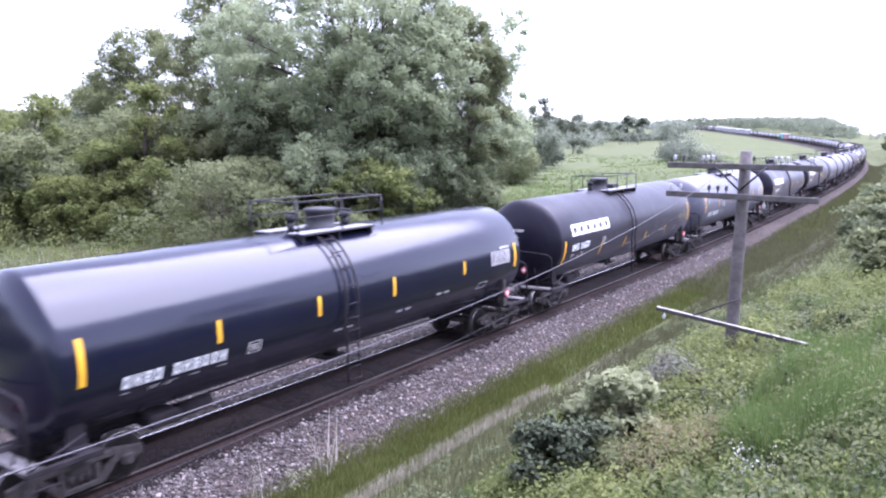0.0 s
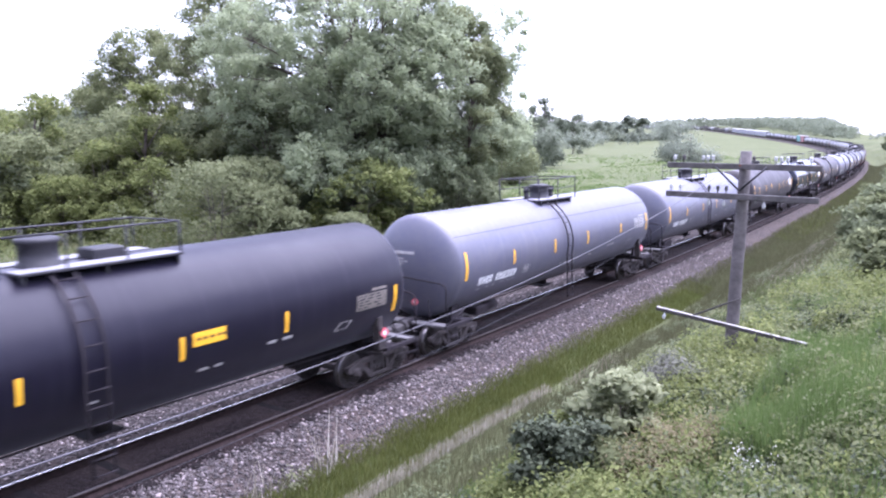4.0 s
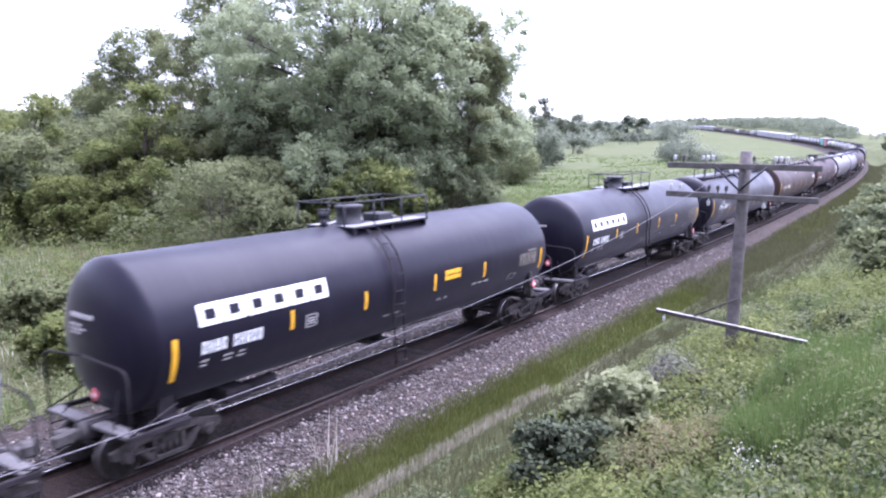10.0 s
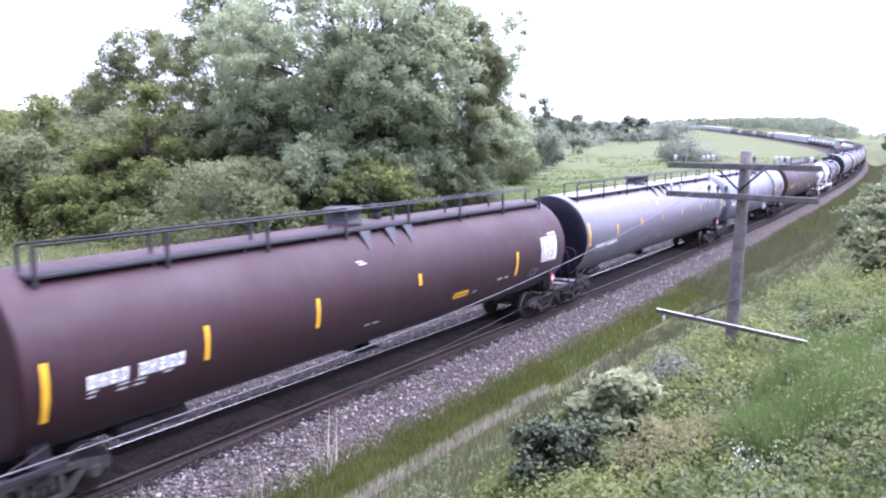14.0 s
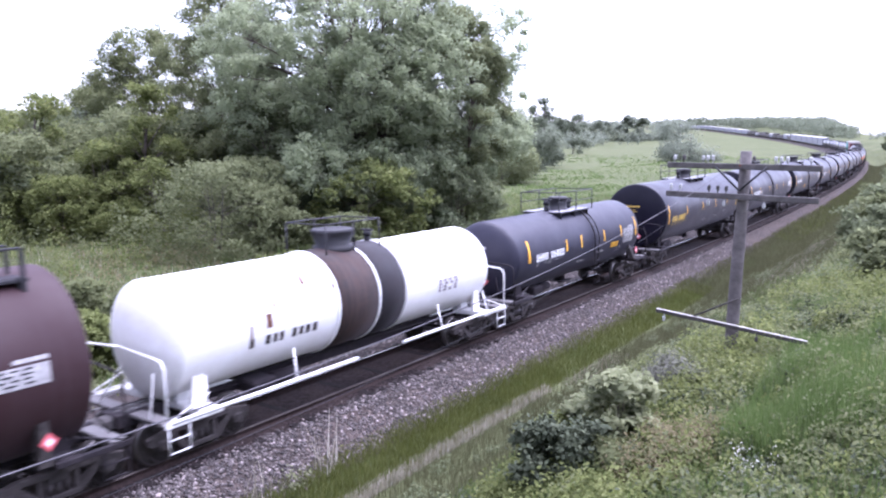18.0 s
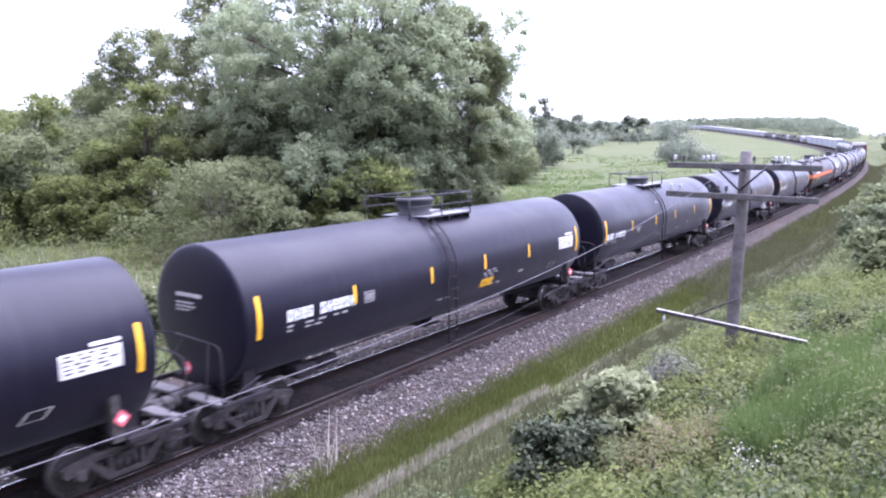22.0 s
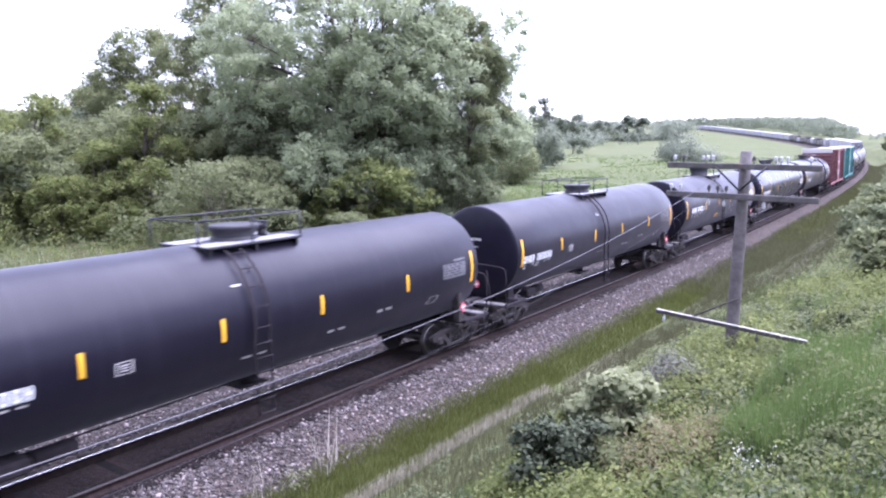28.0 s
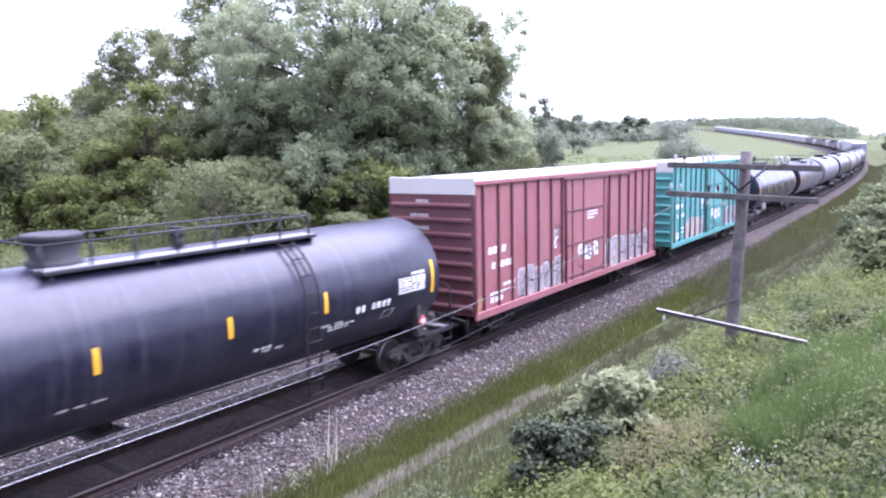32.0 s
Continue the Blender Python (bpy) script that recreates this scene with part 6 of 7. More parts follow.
def tree(x, y, top_z, radius, leaves, size, material, seed, label, name="tree", low=0.2, clumps=70, spread=0.16, stems=1, girth=0.25, skirt=0.0, droop=0.15, twigs=0, airy=0.0, lobe=0.3, belly=0.42, slim=0.55):
    rng = np.random.default_rng(seed)
    s, u = plan(x, y)
    z = float(ground_z(s, u))
    high = top_z - z
    ob = thing(name, label, "tree" if name == "tree" else "shrub", m=pose(x, y, z, 0, 0, rng.uniform(0, 360)))
    pts, cc, out, lc, own = crown_points(rng, radius, high * low, high * 0.97, leaves, clumps, radius * spread, skirt=skirt, airy=airy, lobe=lobe, belly=belly)
    part("trunk", trunk_mesh(rng, high, girth, lc.tolist(), cc.tolist(), own.tolist(), stems, twigs), ob)
    part("crown", leaf_mesh("crown", pts, size, material, rng, droop, slim, out=out), ob)
    return ob


def scatter(rng, n, s0, s1, u0, u1, keep=None):
    s, u = rng.uniform(s0, s1, n), rng.uniform(u0, u1, n)
    if keep is not None:
        k = keep(s, u)
        s, u = s[k], u[k]
    return s, u


def to_world(s, u, dz=0.0):
    th, r = s / RADIUS, RADIUS + u
    return np.stack([-ABEAM - RADIUS + r * np.cos(th), r * np.sin(th), ground_z(s, u) + dz], -1)


def patchy(s, u, scale, seed):
    return 0.5 + 0.25 * (np.sin(s / scale + seed) * np.cos(u / scale * 1.3 + seed * 2.1) + np.sin((s + u) / scale * 0.6 + seed * 0.7) + 0.6 * np.sin((s - 2 * u) / scale * 1.9 + seed))


def weeds(name, label, n, s0, s1, u0, u1, material, leaf, each, wide, tall, seed, patch=None, kind="stuff"):
    """Low leafy plants: each a loose dome of leaves."""
    rng = np.random.default_rng(seed)
    s, u = scatter(rng, n, s0, s1, u0, u1, (lambda a, b: patchy(a, b, patch[0], seed) + rng.normal(0, 0.08, len(a)) > patch[1]) if patch else None)
    base = to_world(s, u)
    m = len(s)
    grow = rng.uniform(0.45, 1.5, m) ** 1.2
    pick = np.repeat(np.arange(m), each)
    n_all = len(pick)
    d = rng.normal(0, 1, (n_all, 3))
    d[:, 2] = np.abs(d[:, 2]) * 1.1 - 0.25
    d /= np.linalg.norm(d, axis=1, keepdims=True)
    size = grow[pick][:, None] * np.array([wide, wide, tall])
    pts = base[pick] + d * size * rng.uniform(0.55, 1.05, (n_all, 1))
    pts[:, 2] = np.maximum(pts[:, 2], base[pick, 2] + 0.02)
    out = d * np.array([1, 1, 0.9]) + np.array([0, 0, 0.25]) + rng.normal(0, 0.18, (n_all, 3))
    out /= np.linalg.norm(out, axis=1, keepdims=True)
    return thing(name, label, "plants", kind=kind, data=leaf_mesh(name, pts, leaf, material, rng, 0.2, out=out))


def blades(name, label, n, s0, s1, u0, u1, material, tall, wide, seed, patch=None):
    rng = np.random.default_rng(seed)
    s, u = scatter(rng, n, s0, s1, u0, u1, (lambda a, b: patchy(a, b, patch[0], seed) + rng.normal(0, 0.1, len(a)) > patch[1]) if patch else None)
    return thing(name, label, "grass", kind="stuff", data=leaf_mesh(name, to_world(s, u, -0.02), tall, material, rng, 0, wide / tall, True))


# large trees behind the line
tree(-44.3, 49.05, 24.0, 13.7, 300000, 0.25, LEAF_DEEP, 11, "huge spreading dark-green tree with open upper branches", low=0.0, clumps=4200, spread=0.027, stems=6, girth=0.34, skirt=0.06, twigs=900, airy=0.62, lobe=0.175, belly=0.55, droop=0.3)
tree(-41.0, 45.6, 15.4, 6.6, 80000, 0.25, LEAF_DEEP, 29, "dense rounded dark-green tree before the great tree", low=0.0, clumps=1300, spread=0.055, stems=3, girth=0.2, skirt=0.1, twigs=200, lobe=0.22, belly=0.55, droop=0.3)
tree(-58.2, 45.4, 21.8, 6.6, 52000, 0.25, LEAF_GREY, 12, "tall airy tree with thin crown beside the great tree", low=0.05, clumps=1000, spread=0.055, stems=2, girth=0.17, twigs=700, airy=0.6, lobe=0.22, belly=0.62)
tree(-36.4, 53.2, 18.4, 4.6, 52000, 0.25, LEAF_GREY, 13, "drooping gray-green tree at the edge of the wood", low=0.0, clumps=800, spread=0.06, stems=2, girth=0.2, droop=0.9, twigs=100, lobe=0.24, slim=0.4)
tree(-71.0, 45.5, 18.6, 6.4, 52000, 0.25, LEAF_MID, 14, "tall green tree with a ragged thin crown", low=0.03, clumps=1000, spread=0.055, girth=0.12, twigs=600, airy=0.35, lobe=0.24, belly=0.62)
tree(-80.5, 44.2, 12.4, 6.0, 24000, 0.3, LEAF_MID, 15, "slender green tree behind the thicket", low=0.0, clumps=180, airy=0.2, spread=0.1)
tree(-63.2, 29.6, 10.2, 4.4, 22000, 0.26, LEAF_LIGHT, 16, "yellow-green bushy tree in the thicket", low=0.0, clumps=420, spread=0.075, skirt=0.3)
tree(-54.0, 34.0, 10.9, 3.8, 20000, 0.25, LEAF_LIGHT, 17, "bright yellow-green young tree", low=0.0, clumps=420, spread=0.075, skirt=0.3, airy=0.2)
tree(-57.5, 40.0, 8.6, 5.0, 20000, 0.26, LEAF_DUSK, 18, "bushy dark-green tree in the thicket", low=0.0, clumps=420, spread=0.075, skirt=0.3)
tree(-46.5, 40.5, 9.6, 5.0, 22000, 0.26, LEAF_DUSK, 19, "dense dark-green tree in the thicket", low=0.0, clumps=420, spread=0.075, skirt=0.3)
rng_thicket = np.random.default_rng(77)
for i in range(30):
    az, dist = radians(44.5 + 24.5 * (i + rng_thicket.uniform(0, 1)) / 30), rng_thicket.uniform(63, 84)
    top = 6.36 + dist * rng_thicket.uniform(-0.015, 0.042)
    tree(-dist * math.sin(az), dist * math.cos(az), top, rng_thicket.uniform(3.4, 5.0), 12000, 0.27, (LEAF_MID, LEAF_GREY, LEAF_DUSK, LEAF_GREY, LEAF_LIGHT)[i % 5], 500 + i,
         ("mid-green bush deep in the thicket", "gray-green bush deep in the thicket", "dark-green bush deep in the thicket", "gray-green bush deep in the thicket", "yellow-green bush deep in the thicket")[i % 5], "shrub", low=0.0, clumps=320, spread=0.085, stems=3, girth=0.07, skirt=0.4, twigs=10, lobe=0.34, belly=0.6)
tree(-164.0, 84.0, 19.5, 9.0, 8000, 0.7, LEAF_FAR_WOOD, 20, "distant dark tree above the thicket", low=0.1, clumps=60)
tree(-150.0, 60.0, 13.0, 9.0, 8000, 0.7, LEAF_MID, 21, "distant green tree above the thicket", low=0.1, clumps=60)
tree(-92.0, 170.0, 17.0, 4.4, 6000, 0.55, LEAF_FAR_WOOD, 22, "lone rounded tree at the field's edge", low=0.05, lobe=0.42, clumps=110)
tree(-72.0, 124.0, 9.2, 5.4, 8000, 0.45, LEAF_FAR_WOOD, 23, "spreading green shrub tree by the field", low=0.0, lobe=0.42, clumps=110, skirt=0.3)
tree(-66.0, 108.0, 8.2, 4.6, 8000, 0.42, LEAF_GREY, 28, "gray-green bushy tree by the field", low=0.0, lobe=0.42, clumps=110, skirt=0.3)
tree(-104.0, 186.0, 12.0, 6.4, 7000, 0.6, LEAF_FAR_WOOD, 24, "green bushy tree across the meadow", low=0.0, lobe=0.42, clumps=110, skirt=0.3)
tree(-79.0, 247.0, 12.2, 9.4, 8000, 0.7, FAR_LEAF, 25, "wide haze-paled green tree in the field", low=0.0, lobe=0.42, clumps=110, skirt=0.2, airy=0.3)
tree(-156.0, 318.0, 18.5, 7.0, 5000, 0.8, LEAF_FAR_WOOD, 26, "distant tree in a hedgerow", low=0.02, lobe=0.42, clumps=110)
rng_hedge = np.random.default_rng(91)
for i in range(15):
    az, dist = radians(18.6 + 8.6 * (i + rng_hedge.uniform(0.1, 0.9)) / 15), rng_hedge.uniform(640, 720)
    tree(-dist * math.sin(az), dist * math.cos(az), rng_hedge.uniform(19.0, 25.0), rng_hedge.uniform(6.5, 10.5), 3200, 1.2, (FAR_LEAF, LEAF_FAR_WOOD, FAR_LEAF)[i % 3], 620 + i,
         "small bushy tree in the hedgerow beyond the field", low=0.0, clumps=60, spread=0.16, skirt=0.3, girth=0.15, lobe=0.4)
SHRUBS = [(-39.7, 29.8, 4.8, 4.6, 3), (-36.6, 40.5, 4.9, 4.2, 4), (-55.5, 27.6, 3.6, 3.2, 2), (-34.6, 49.4, 4.1, 3.2, 0),
          (-24.4, 12.5, 0.4, 1.7, 2), (-26.5, 17.0, 0.4, 1.6, 3), (-28.0, 25.0, 0.5, 1.6, 2), (-30.5, 14.5, 0.6, 1.9, 1), (-27.0, 35.0, 0.4, 1.8, 3),
          (-38.8, 33.9, 3.2, 2.6, 3), (-48.5, 31.5, 5.0, 3.2, 2), (-60.0, 23.0, 3.2, 3.0, 2), (-43.0, 36.0, 5.0, 3.4, 3), (-33.5, 35.5, 1.4, 1.8, 3)]
for i, (x, y, top, rad, tone) in enumerate(SHRUBS):
    tree(x, y, top, rad, 9500, (0.24, 0.22, 0.22, 0.24, 0.34)[tone], (LEAF_DUSK, LEAF_MID, LEAF_LIGHT, LEAF_GREY, LEAF_LIGHT)[tone], 60 + i,
         ("dense dark-green shrub in the thicket", "mid-green leafy shrub beside the line", "yellow-green shrub in rough meadow", "gray-green shrub with pale leaf tips", "large-leaved green shrub below the great tree")[tone],
         "shrub", low=0.0, clumps=420, spread=0.07, stems=3, girth=0.06, skirt=0.2, twigs=30, lobe=0.38, belly=0.5)

# the bank in front
PALE_BUSH = tree(-4.6, 11.35, 2.5, 0.7, 8000, 0.14, LEAF_PALE, 81, "leafy gray-green bush with pale tips on the bank", "shrub", low=0.0, clumps=300, spread=0.12, stems=3, girth=0.02, skirt=0.25, twigs=60, lobe=0.38, belly=0.6)
DARK_BUSH = tree(-4.86, 9.85, 2.02, 0.66, 7600, 0.10, LEAF_DARK, 82, "bush on the bank with shade in its dark leaves", "shrub", low=0.0, clumps=180, spread=0.13, stems=3, girth=0.02, skirt=0.35, twigs=40, lobe=0.42, belly=0.5)
tree(-5.55, 10.7, 1.72, 0.4, 2200, 0.09, LEAF_LIGHT, 85, "yellow-green weedy bush beside the dark bush", "shrub", low=0.0, clumps=70, spread=0.17, stems=3, girth=0.012, skirt=0.3, twigs=20, lobe=0.42, belly=0.5)
tree(-4.35, 10.3, 1.75, 0.5, 3000, 0.09, LEAF_MID, 84, "low mid-green bush beside the pale bush", "shrub", low=0.0, clumps=80, spread=0.16, stems=3, girth=0.015, skirt=0.3, twigs=20, lobe=0.42, belly=0.5)
tree(-4.6, 14.1, 2.02, 0.66, 5200, 0.05, LEAF_TWIG, 83, "gray twiggy half-dead bush on the bank", "shrub", low=0.0, clumps=120, spread=0.2, stems=6, girth=0.012, skirt=0.2, twigs=110, lobe=0.4)
RIGHT = [(-2.5, 31.0, 3.9, 1.5), (-2.3, 35.5, 4.2, 1.7), (-1.8, 27.0, 3.7, 1.1), (-3.6, 41.0, 4.0, 1.9), (-2.4, 46.0, 4.9, 2.2), (-4.2, 54.0, 4.1, 2.0), (-2.6, 66.0, 5.2, 2.6), (-4.6, 82.0, 4.7, 2.6), (-5.5, 110.0, 5.6, 3.4), (-7.0, 150.0, 6.4, 4.2), (-10.0, 200.0, 6.5, 4.2), (-16.0, 262.0, 8.6, 5.0),
         (-24.5, 300.0, 8.6, 4.0), (-27.0, 330.0, 8.2, 4.4), (-20.5, 285.0, 8.4, 3.4)]
for i, (x, y, top, rad) in enumerate(RIGHT):
    tree(x, y, top, rad, 5200, 0.14 + 0.0022 * y, (LEAF_DUSK, LEAF_MID, LEAF_GREY, LEAF_DUSK)[i % 4], 100 + i, "leafy green shrub on the railway bank", "shrub", low=0.0, clumps=150, spread=0.1, stems=3, girth=0.04, skirt=0.3, twigs=20, lobe=0.4)

weeds("broad_leaf_weeds", "light green broad-leaved weeds covering the bank", 850, 4.5, 16, 7.4, 10.5, LEAF_LIGHT, 0.08, 70, 0.26, 0.36, 201, (2.0, 0.4))
weeds("broad_leaf_weeds", "light green broad-leaved weeds scattered in tall grass", 560, 4.5, 32, 10.3, 14.5, LEAF_LIGHT, 0.075, 70, 0.26, 0.4, 229, (1.3, 0.42))
weeds("dark_weeds", "darker green weeds among the grass on the bank", 1700, 4.5, 27, 6.4, 14.0, LEAF_MID, 0.075, 66, 0.25, 0.36, 202, (1.5, 0.42))
weeds("gray_weeds", "gray-green flowering weeds on the bank", 700, 4.5, 20, 6.2, 14.0, LEAF_GREY, 0.065, 56, 0.2, 0.4, 203, (1.4, 0.58))
# dark leaves stand in for the shadowed gaps between plants
weeds("hollow_shade_weeds", "low weeds darkened to stand for shade in the bank's hollows", 1500, 4.5, 24, 6.0, 14.0, LEAF_DARK, 0.075, 46, 0.24, 0.32, 233, (0.9, 0.52))
weeds("far_bank_weeds", "mixed green weeds farther along the bank", 1500, 25, 120, 8.6, 14.0, LEAF_MID, 0.14, 30, 0.42, 0.5, 204, (3.0, 0.42))
weeds("far_bank_dark_weeds", "gray-green weeds farther along the bank", 500, 28, 120, 6.4, 14.0, LEAF_GREY, 0.12, 30, 0.34, 0.36, 214, (2.4, 0.5))
weeds("dry_weeds", "faded reddish-brown dying weeds on the bank", 130, 9.6, 11.6, 9.2, 10.5, LEAF_DRY, 0.06, 44, 0.2, 0.42, 215)
weeds("tall_leafy_weeds", "tall yellow-green leafy weeds round the pole", 240, 12.5, 19.5, 8.0, 10.2, LEAF_LIGHT, 0.085, 80, 0.3, 0.55, 216, (1.2, 0.42))
weeds("tall_leafy_weeds", "tall yellow-green leafy weeds farther up the bank", 290, 19, 28, 8.8, 12.0, LEAF_LIGHT, 0.09, 80, 0.32, 0.62, 226, (1.1, 0.46))
weeds("tall_gray_weeds", "tall gray-green weeds farther up the bank", 170, 19, 30, 8.8, 13.0, LEAF_DUSK, 0.08, 80, 0.36, 0.7, 248, (1.0, 0.52))
weeds("clump_weeds", "clumps of tall mid-green weeds on the bank", 260, 5, 24, 8.0, 14, LEAF_MID, 0.1, 60, 0.3, 0.5, 217, (1.1, 0.55))
weeds("white_flowers", "small heads of white flowers in the grass", 36, 9.7, 10.6, 10.9, 11.5, FLOWER, 0.032, 16, 0.1, 0.42, 205)
blades("bank_grass", "long fresh green grass on the bank", 32000, 4.5, 34, 6.4, 14.5, GRASS, 0.3, 0.012, 206)
blades("bank_tall_grass", "bright green tall grass patch on the bank", 11000, 10.8, 16.8, 10.6, 12.0, GRASS, 0.52, 0.014, 207, (0.9, 0.34))
blades("bank_tall_grass", "bright green tall grass patch high on the bank", 9000, 11.0, 18.0, 11.9, 13.8, GRASS, 0.52, 0.014, 241, (0.9, 0.36))
blades("bank_meadow_grass", "long soft green grass on the upper bank", 9000, 6, 24, 9.9, 14.5, GRASS, 0.4, 0.015, 228, (1.2, 0.5))
blades("bank_dull_grass", "dull straw-green grass along the foot of the bank", 42000, 15, 62, 4.3, 8.4, GRASS_DULL, 0.28, 0.018, 242)
blades("bank_dead_grass", "pale dead grass on the foot of the bank", 5000, 26, 46, 5.2, 8.2, STRAW, 0.26, 0.014, 243, (2.0, 0.55))
blades("near_bank_grass", "rough grass at the top of the bank", 46000, -14, 6.5, 5.6, 22.0, GRASS, 0.32, 0.022, 231)
blades("near_bank_dull_grass", "dull grass at the top of the bank", 16000, -14, 5, 4.1, 20.0, GRASS_DULL, 0.26, 0.02, 254)
blades("near_verge_grass", "olive grass strip beside the ballast below the bank", 14000, -14, 4.5, 2.4, 3.7, GRASS_OLIVE, 0.18, 0.016, 255)
blades("near_straw", "pale dry straw along the ditch below the bank", 2600, -14, 4.2, 3.66, 3.96, STRAW, 0.2, 0.016, 256)
weeds("near_bank_weeds", "low weeds at the top of the bank", 900, -14, 5, 6.0, 22.0, LEAF_LIGHT, 0.1, 24, 0.25, 0.25, 232)
blades("verge_grass", "olive green grass strip beside the ballast", 48000, 4, 36, 2.4, 3.85, GRASS_OLIVE, 0.19, 0.014, 208)
blades("verge_grass", "dull olive grass strip beside the ballast", 26000, 34, 60, 2.4, 4.6, GRASS_DULL, 0.22, 0.02, 249)
blades("verge_grass", "thick olive grass on the near part of the strip beside the ballast", 26000, 4, 20, 2.35, 3.75, GRASS_OLIVE, 0.15, 0.014, 250)
blades("verge_green_grass", "fresher green tufts in the grass strip beside the ballast", 9000, 4, 60, 2.5, 3.8, GRASS, 0.16, 0.012, 244, (1.1, 0.58))
blades("far_verge_grass", "olive green grass strip farther along the line", 70000, 58, 220, 2.3, 9.5, GRASS_DULL, 0.3, 0.06, 209)
blades("far_verge_grass", "olive grass strip beside the ballast farther along the line", 22000, 56, 140, 2.3, 4.4, GRASS_OLIVE, 0.22, 0.04, 247)
blades("straw_ditch", "pale dry straw lying in the ditch", 6500, 4, 18.5, 3.66, 3.96, STRAW, 0.2, 0.014, 210)
blades("straw_ditch", "pale dry straw lying in the ditch", 1600, 18.0, 26, 3.9, 4.6, STRAW, 0.2, 0.014, 245, (0.8, 0.5))
blades("ditch_edge_grass", "tufts of grass hanging over the bare ditch line", 9000, 4, 60, 3.85, 4.5, GRASS_DULL, 0.22, 0.013, 227, (0.9, 0.4))
blades("ditch_grass", "dull green grass on the near side of the ditch", 26000, 4, 40, 4.0, 6.6, GRASS_DULL, 0.26, 0.014, 211)
weeds("ditch_weeds", "dusky weeds on the near side of the ditch", 520, 4.5, 40, 4.4, 6.4, LEAF_DUSK, 0.075, 40, 0.2, 0.26, 234, (1.0, 0.42))
blades("dry_stalks", "tall dry stalks at the ballast's edge", 22, 10.3, 10.9, 2.5, 3.0, STRAW, 0.95, 0.018, 212)
blades("dry_stalks", "tall dry stalks at the ballast's edge", 20, 8.5, 9.2, 2.3, 2.8, STRAW, 0.75, 0.018, 213)
weeds("flowering_weed", "pale flowering weed at the ballast's edge", 5, 9.5, 9.9, 2.5, 2.9, LEAF_PALE, 0.06, 40, 0.16, 0.34, 235)
weeds("edge_weeds", "small weeds creeping into the ballast's edge", 500, 4, 60, 2.05, 2.7, GRASS_OLIVE, 0.06, 20, 0.12, 0.13, 218, (1.3, 0.5))
weeds("thicket_edge_weeds", "tall yellow-green weeds on the slope before the thicket", 420, 8, 34, -44, -25, LEAF_LIGHT, 0.16, 60, 0.9, 1.7, 251, (3.0, 0.4))
weeds("thicket_edge_gray_weeds", "tall gray-green weeds on the slope before the thicket", 300, 8, 36, -46, -24, LEAF_GREY, 0.15, 60, 0.9, 1.6, 252, (2.6, 0.5))
weeds("thicket_edge_dry_weeds", "tall faded brown weeds on the slope before the thicket", 170, 10, 32, -42, -22, LEAF_DRY, 0.13, 60, 0.8, 1.4, 253, (2.2, 0.55))
weeds("meadow_weeds", "rough green weeds across the railway", 3600, 2, 90, -46, -7.5, LEAF_MID, 0.17, 20, 0.5, 0.6, 220)
weeds("trackside_weeds", "rank green weeds along the far side of the ballast", 2000, 2, 48, -17, -5.4, LEAF_MID, 0.12, 26, 0.35, 0.6, 230)
weeds("meadow_gray_weeds", "gray-green weeds across the railway", 2600, 2, 60, -40, -7, LEAF_GREY, 0.15, 20, 0.45, 0.65, 221, (5.0, 0.5))
weeds("meadow_light_weeds", "yellow-green weeds across the railway", 2600, 2, 90, -46, -7, LEAF_LIGHT, 0.16, 20, 0.5, 0.6, 222, (6.0, 0.5))
weeds("meadow_dry_weeds", "faded brown weeds across the railway", 1200, 6, 40, -40, -9, LEAF_DRY, 0.14, 20, 0.45, 0.55, 236, (4.0, 0.56))
blades("meadow_straw", "pale dead grass in the rough meadow", 6000, 4, 34, -40, -9, STRAW, 0.5, 0.04, 246, (3.0, 0.55))
blades("meadow_grass", "long green grass across the railway", 36000, 2, 110, -40, -6.5, GRASS, 0.45, 0.05, 223)
blades("field_grass", "long grass at the field's near edge", 14000, 80, 260, -60, -6.5, GRASS, 0.34, 0.1, 224)
weeds("field_weeds", "tussocks of rough grass across the field", 2600, 90, 330, -150, -8, GRASS, 0.4, 12, 1.0, 0.45, 237, (9.0, 0.5))


def wood(name, label, seed, count, s0, s1, u0, u1, rad0, rad1, hgt0, hgt1, leaves, leaf, keep, material):
    rng = np.random.default_rng(seed)
    pts, outs = [], []
    for i in range(count):
        s, u = rng.uniform(s0, s1), rng.uniform(u0, u1)
        if not keep(s, u):
            continue
        rad, hgt = rng.uniform(rad0, rad1), rng.uniform(hgt0, hgt1)
        q, _, o, _, _ = crown_points(rng, rad, 0.0, hgt, leaves, 14, rad * 0.2, lobe=0.4)
        outs.append(o)
        pts.append(q + to_world(np.array([s]), np.array([u]))[0])
    thing(name, label, "woods", kind="stuff", data=leaf_mesh(name, np.concatenate(pts), leaf, material, rng, out=np.concatenate(outs)))


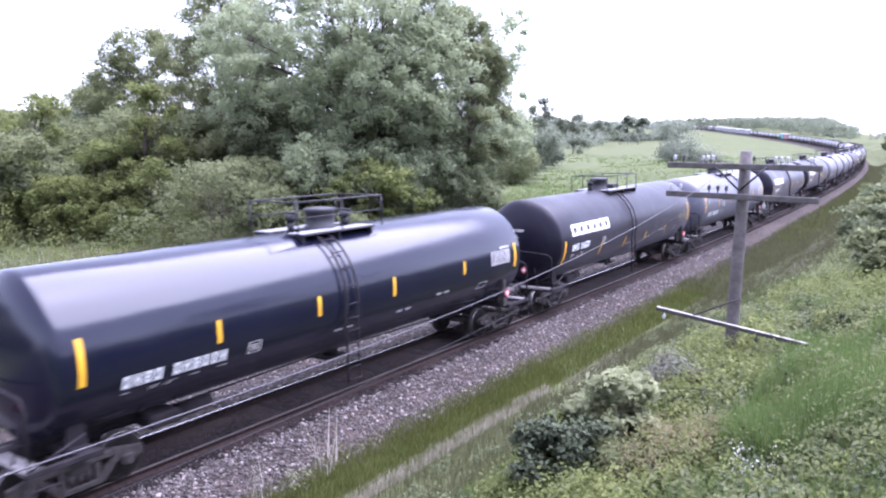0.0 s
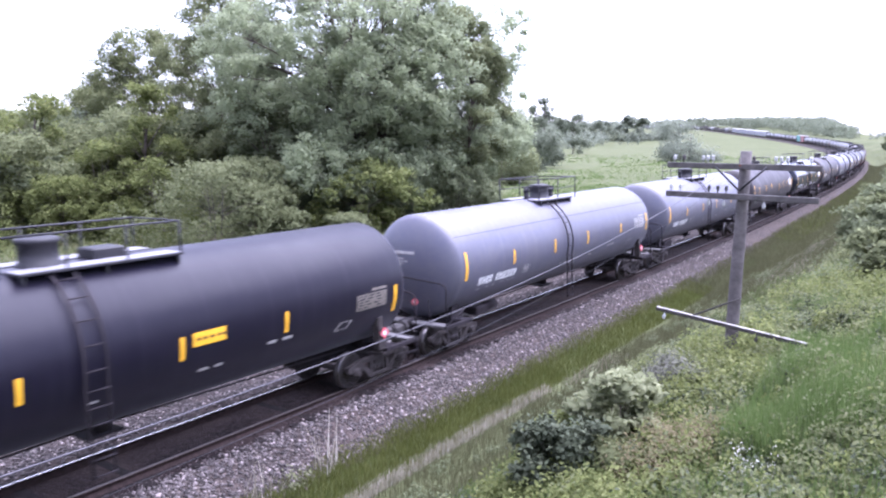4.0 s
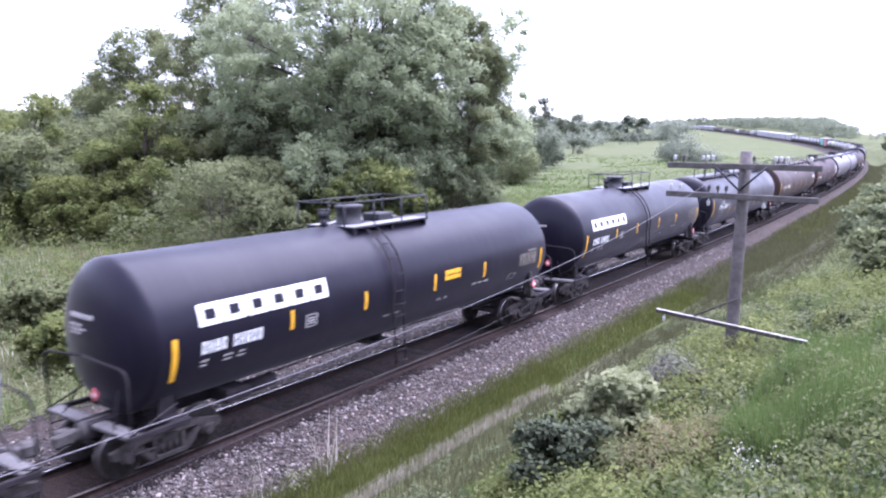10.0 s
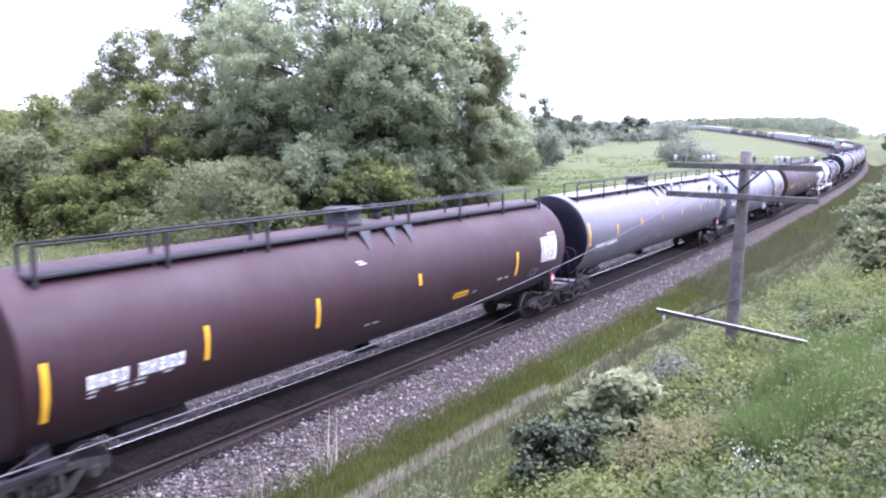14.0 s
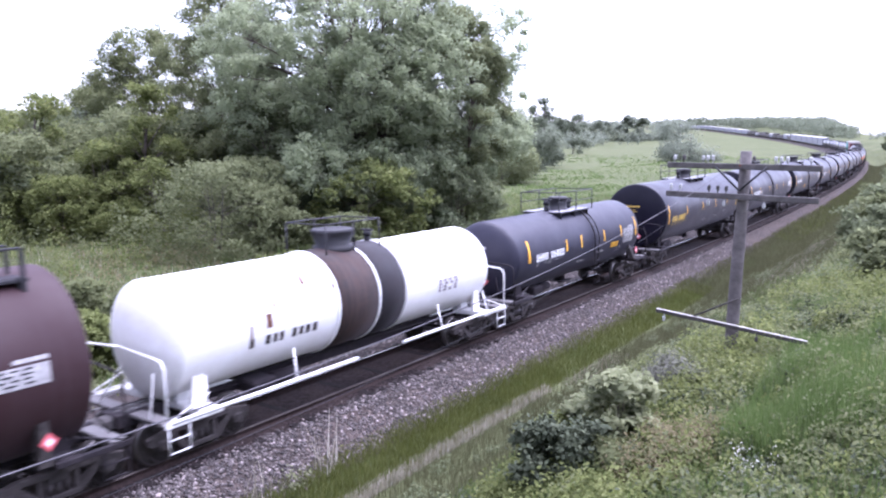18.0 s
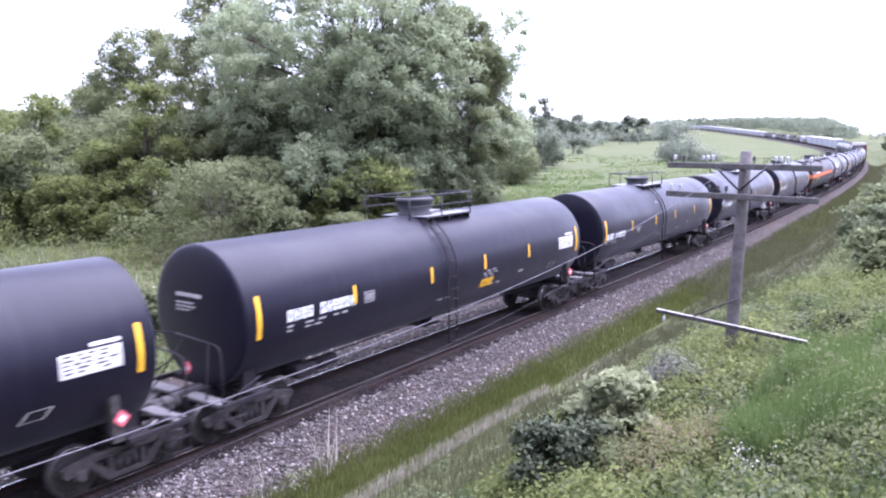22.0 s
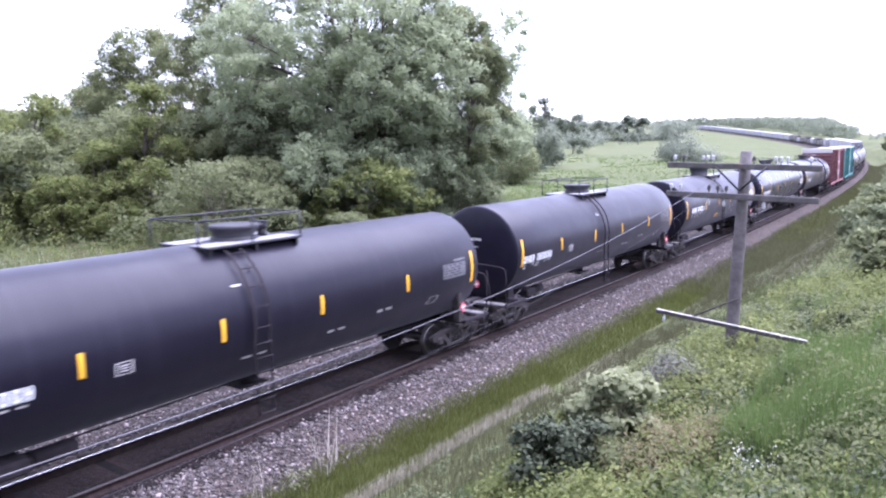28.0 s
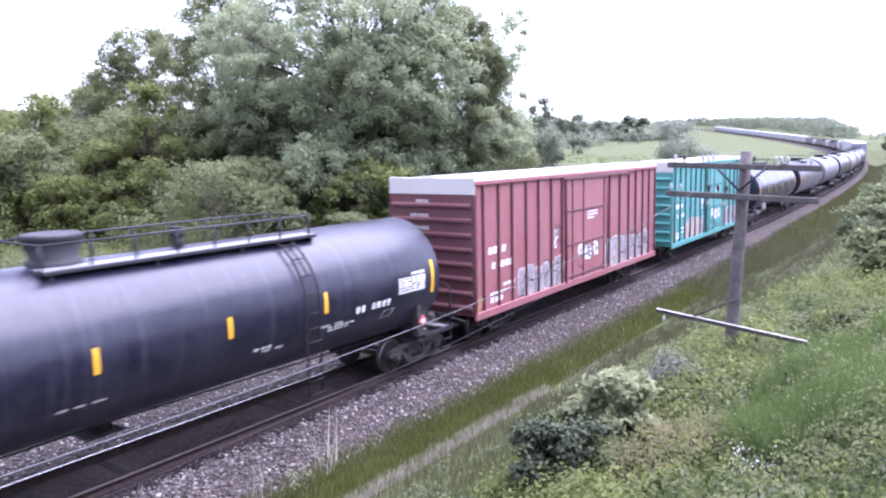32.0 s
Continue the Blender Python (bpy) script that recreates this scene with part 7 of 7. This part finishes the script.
def far_woods():
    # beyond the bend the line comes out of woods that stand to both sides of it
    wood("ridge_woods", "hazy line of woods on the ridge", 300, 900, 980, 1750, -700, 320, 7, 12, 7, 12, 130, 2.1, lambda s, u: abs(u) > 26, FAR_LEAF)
    wood("hill_woods", "haze-paled bushy woods on the hill side", 301, 1100, 430, 1000, -520, -60, 4, 8, 5, 10, 120, 1.3, lambda s, u: u < -120 - 0.12 * (s - 430) or (s > 560 and u < -75 and (s + u) % 90 < 26), FAR_LEAF)
    wood("hedgerow_woods", "bushy trees along the far side of the field", 302, 420, 150, 470, -420, -120, 4, 7, 5, 9, 120, 1.0, lambda s, u: u < -150 - 0.1 * s, LEAF_FAR_WOOD)
    wood("outer_woods", "low scrub on the outside of the railway's bend", 303, 200, 180, 700, 22, 160, 3, 5, 1.5, 3.2, 70, 1.0, lambda s, u: u > 22 + (s - 170) ** 2 / (2 * RADIUS) - 8, LEAF_MID)
    wood("hillside_woods", "dense green woods on the hill behind the far track", 306, 900, 620, 1250, 18, 240, 6, 10, 8, 13, 130, 1.5, lambda s, u: u < (s - 170) ** 2 / (2 * RADIUS) - 22, LEAF_FAR_WOOD)
    # out of view: added to block low sky light from the tank ends
    wood("unseen_bank_woods", "unseen trees behind the camera, added to darken the tanks' reflections", 304, 330, -170, 46, -70, 120, 4, 7, 8, 13, 110, 1.4, lambda s, u: (s < -22 and not -14 < u < 9) or (s > -60 and 26 < u < 60), LEAF_MID)

    # kept off to the left, out of sight, for tank heads to mirror
    wood("unseen_thicket_woods", "unseen thicket left of view, added to darken the tank ends", 305, 170, -70, 14, -62, -14, 4, 6, 7, 11, 120, 1.2, lambda s, u: s < 0.42 * (13.4 - u) - 10, LEAF_MID)


far_woods()


# ---- loose stones on the near shoulder ----
def ballast_stones():
    rng = np.random.default_rng(400)
    n = 24000
    s, u = 4 + 46 * rng.uniform(0, 1, n) ** 1.4, np.where(np.arange(n) < 16000, rng.uniform(0.95, 2.75, n), rng.uniform(-4.6, -0.95, n))
    w = np.interp(u, [-6.2, -2.9, -1.7, 1.7, 2.35, 3.0], [-0.72, -0.5, -0.20, -0.20, -0.52, -0.86])
    th, r = s / RADIUS, RADIUS + u
    c = np.stack([-ABEAM - RADIUS + r * np.cos(th), r * np.sin(th), w + math.sin(radians(LEAN)) * u + 0.012], -1)
    size = rng.uniform(0.022, 0.064, n)[:, None, None]
    octa = np.array([(1, 0, 0), (-1, 0, 0), (0, 1, 0), (0, -1, 0), (0, 0, 0.7), (0, 0, -0.7)], float)
    v = octa[None] * size * rng.uniform(0.6, 1.3, (n, 6, 1))
    a = rng.uniform(0, 6.28, n)
    ca, sa = np.cos(a)[:, None], np.sin(a)[:, None]
    x, y = v[..., 0] * ca - v[..., 1] * sa, v[..., 0] * sa + v[..., 1] * ca
    v = np.stack([x, y, v[..., 2]], -1) + c[:, None]
    tri = np.array([(0, 2, 4), (2, 1, 4), (1, 3, 4), (3, 0, 4), (2, 0, 5), (1, 2, 5), (3, 1, 5), (0, 3, 5)])
    f = (tri[None] + 6 * np.arange(n)[:, None, None]).reshape(-1)
    me = bpy.data.meshes.new("ballast_stones")
    me.vertices.add(6 * n)
    me.vertices.foreach_set("co", v.reshape(-1))
    me.loops.add(len(f))
    me.loops.foreach_set("vertex_index", f)
    me.polygons.add(len(f) // 3)
    me.polygons.foreach_set("loop_start", np.arange(0, len(f), 3))
    me.materials.append(STONE)
    me.update(calc_edges=True)
    thing("ballast_stones", "loose gray crushed stones on the ballast shoulder", "stones", kind="stuff", data=me)


ballast_stones()


def motions():
    # the loose arm settles lower at one end; the bushes stir in the draught of the train
    rest = ARM.matrix_basis.copy()
    swings = ((0.0, 1.1), (6.4, 1.1), (7.2, 0.3), (8.0, -0.5), (12.0, -0.7), (17.0, -0.4), (20.0, -0.8), (25.0, -0.6), (30.5, -1.1), (CLIP, -0.6))
    walk(ARM, [(t, rest @ pose(0, 0, 0, 0, a, 0)) for t, a in swings])
    for bush, turn, lean in ((PALE_BUSH, 0.0, 2.6), (DARK_BUSH, 1.7, 1.6)):
        rest = bush.matrix_basis.copy()
        rows = []
        for k in range(65):
            t = k * 0.5
            gust = 0.6 * math.sin(1.9 * t + turn) + 0.4 * math.sin(3.7 * t + 2 * turn)
            rows.append((t, Matrix.Translation(rest.translation) @ pose(0, 0, 0, -lean * 0.4 * gust, lean * gust, 0) @ rest.to_3x3().to_4x4()))
        walk(bush, rows)
    for car, mid in CARS:
        walk(car, [(float(t), on_line(mid - SPEED * t)) for t in range(33)])
    # every wheel turns alike: one turning for the leading axles and one for the trailing
    spin = math.degrees(SPEED / WHEEL_R)
    first = {}
    for w, d in WHEELSETS:
        if d not in first:
            rows = [(k / FPS, pose(0, d * AXLE, WHEEL_R, spin * k / FPS)) for k in range(int(CLIP * FPS) + 1)]
            walk(w, rows)
            first[d] = w.animation_data
        else:
            keys = w.animation_data_create()
            w.rotation_mode = "QUATERNION"
            keys.action = first[d].action
            keys.action_slot = first[d].action_slot


motions()
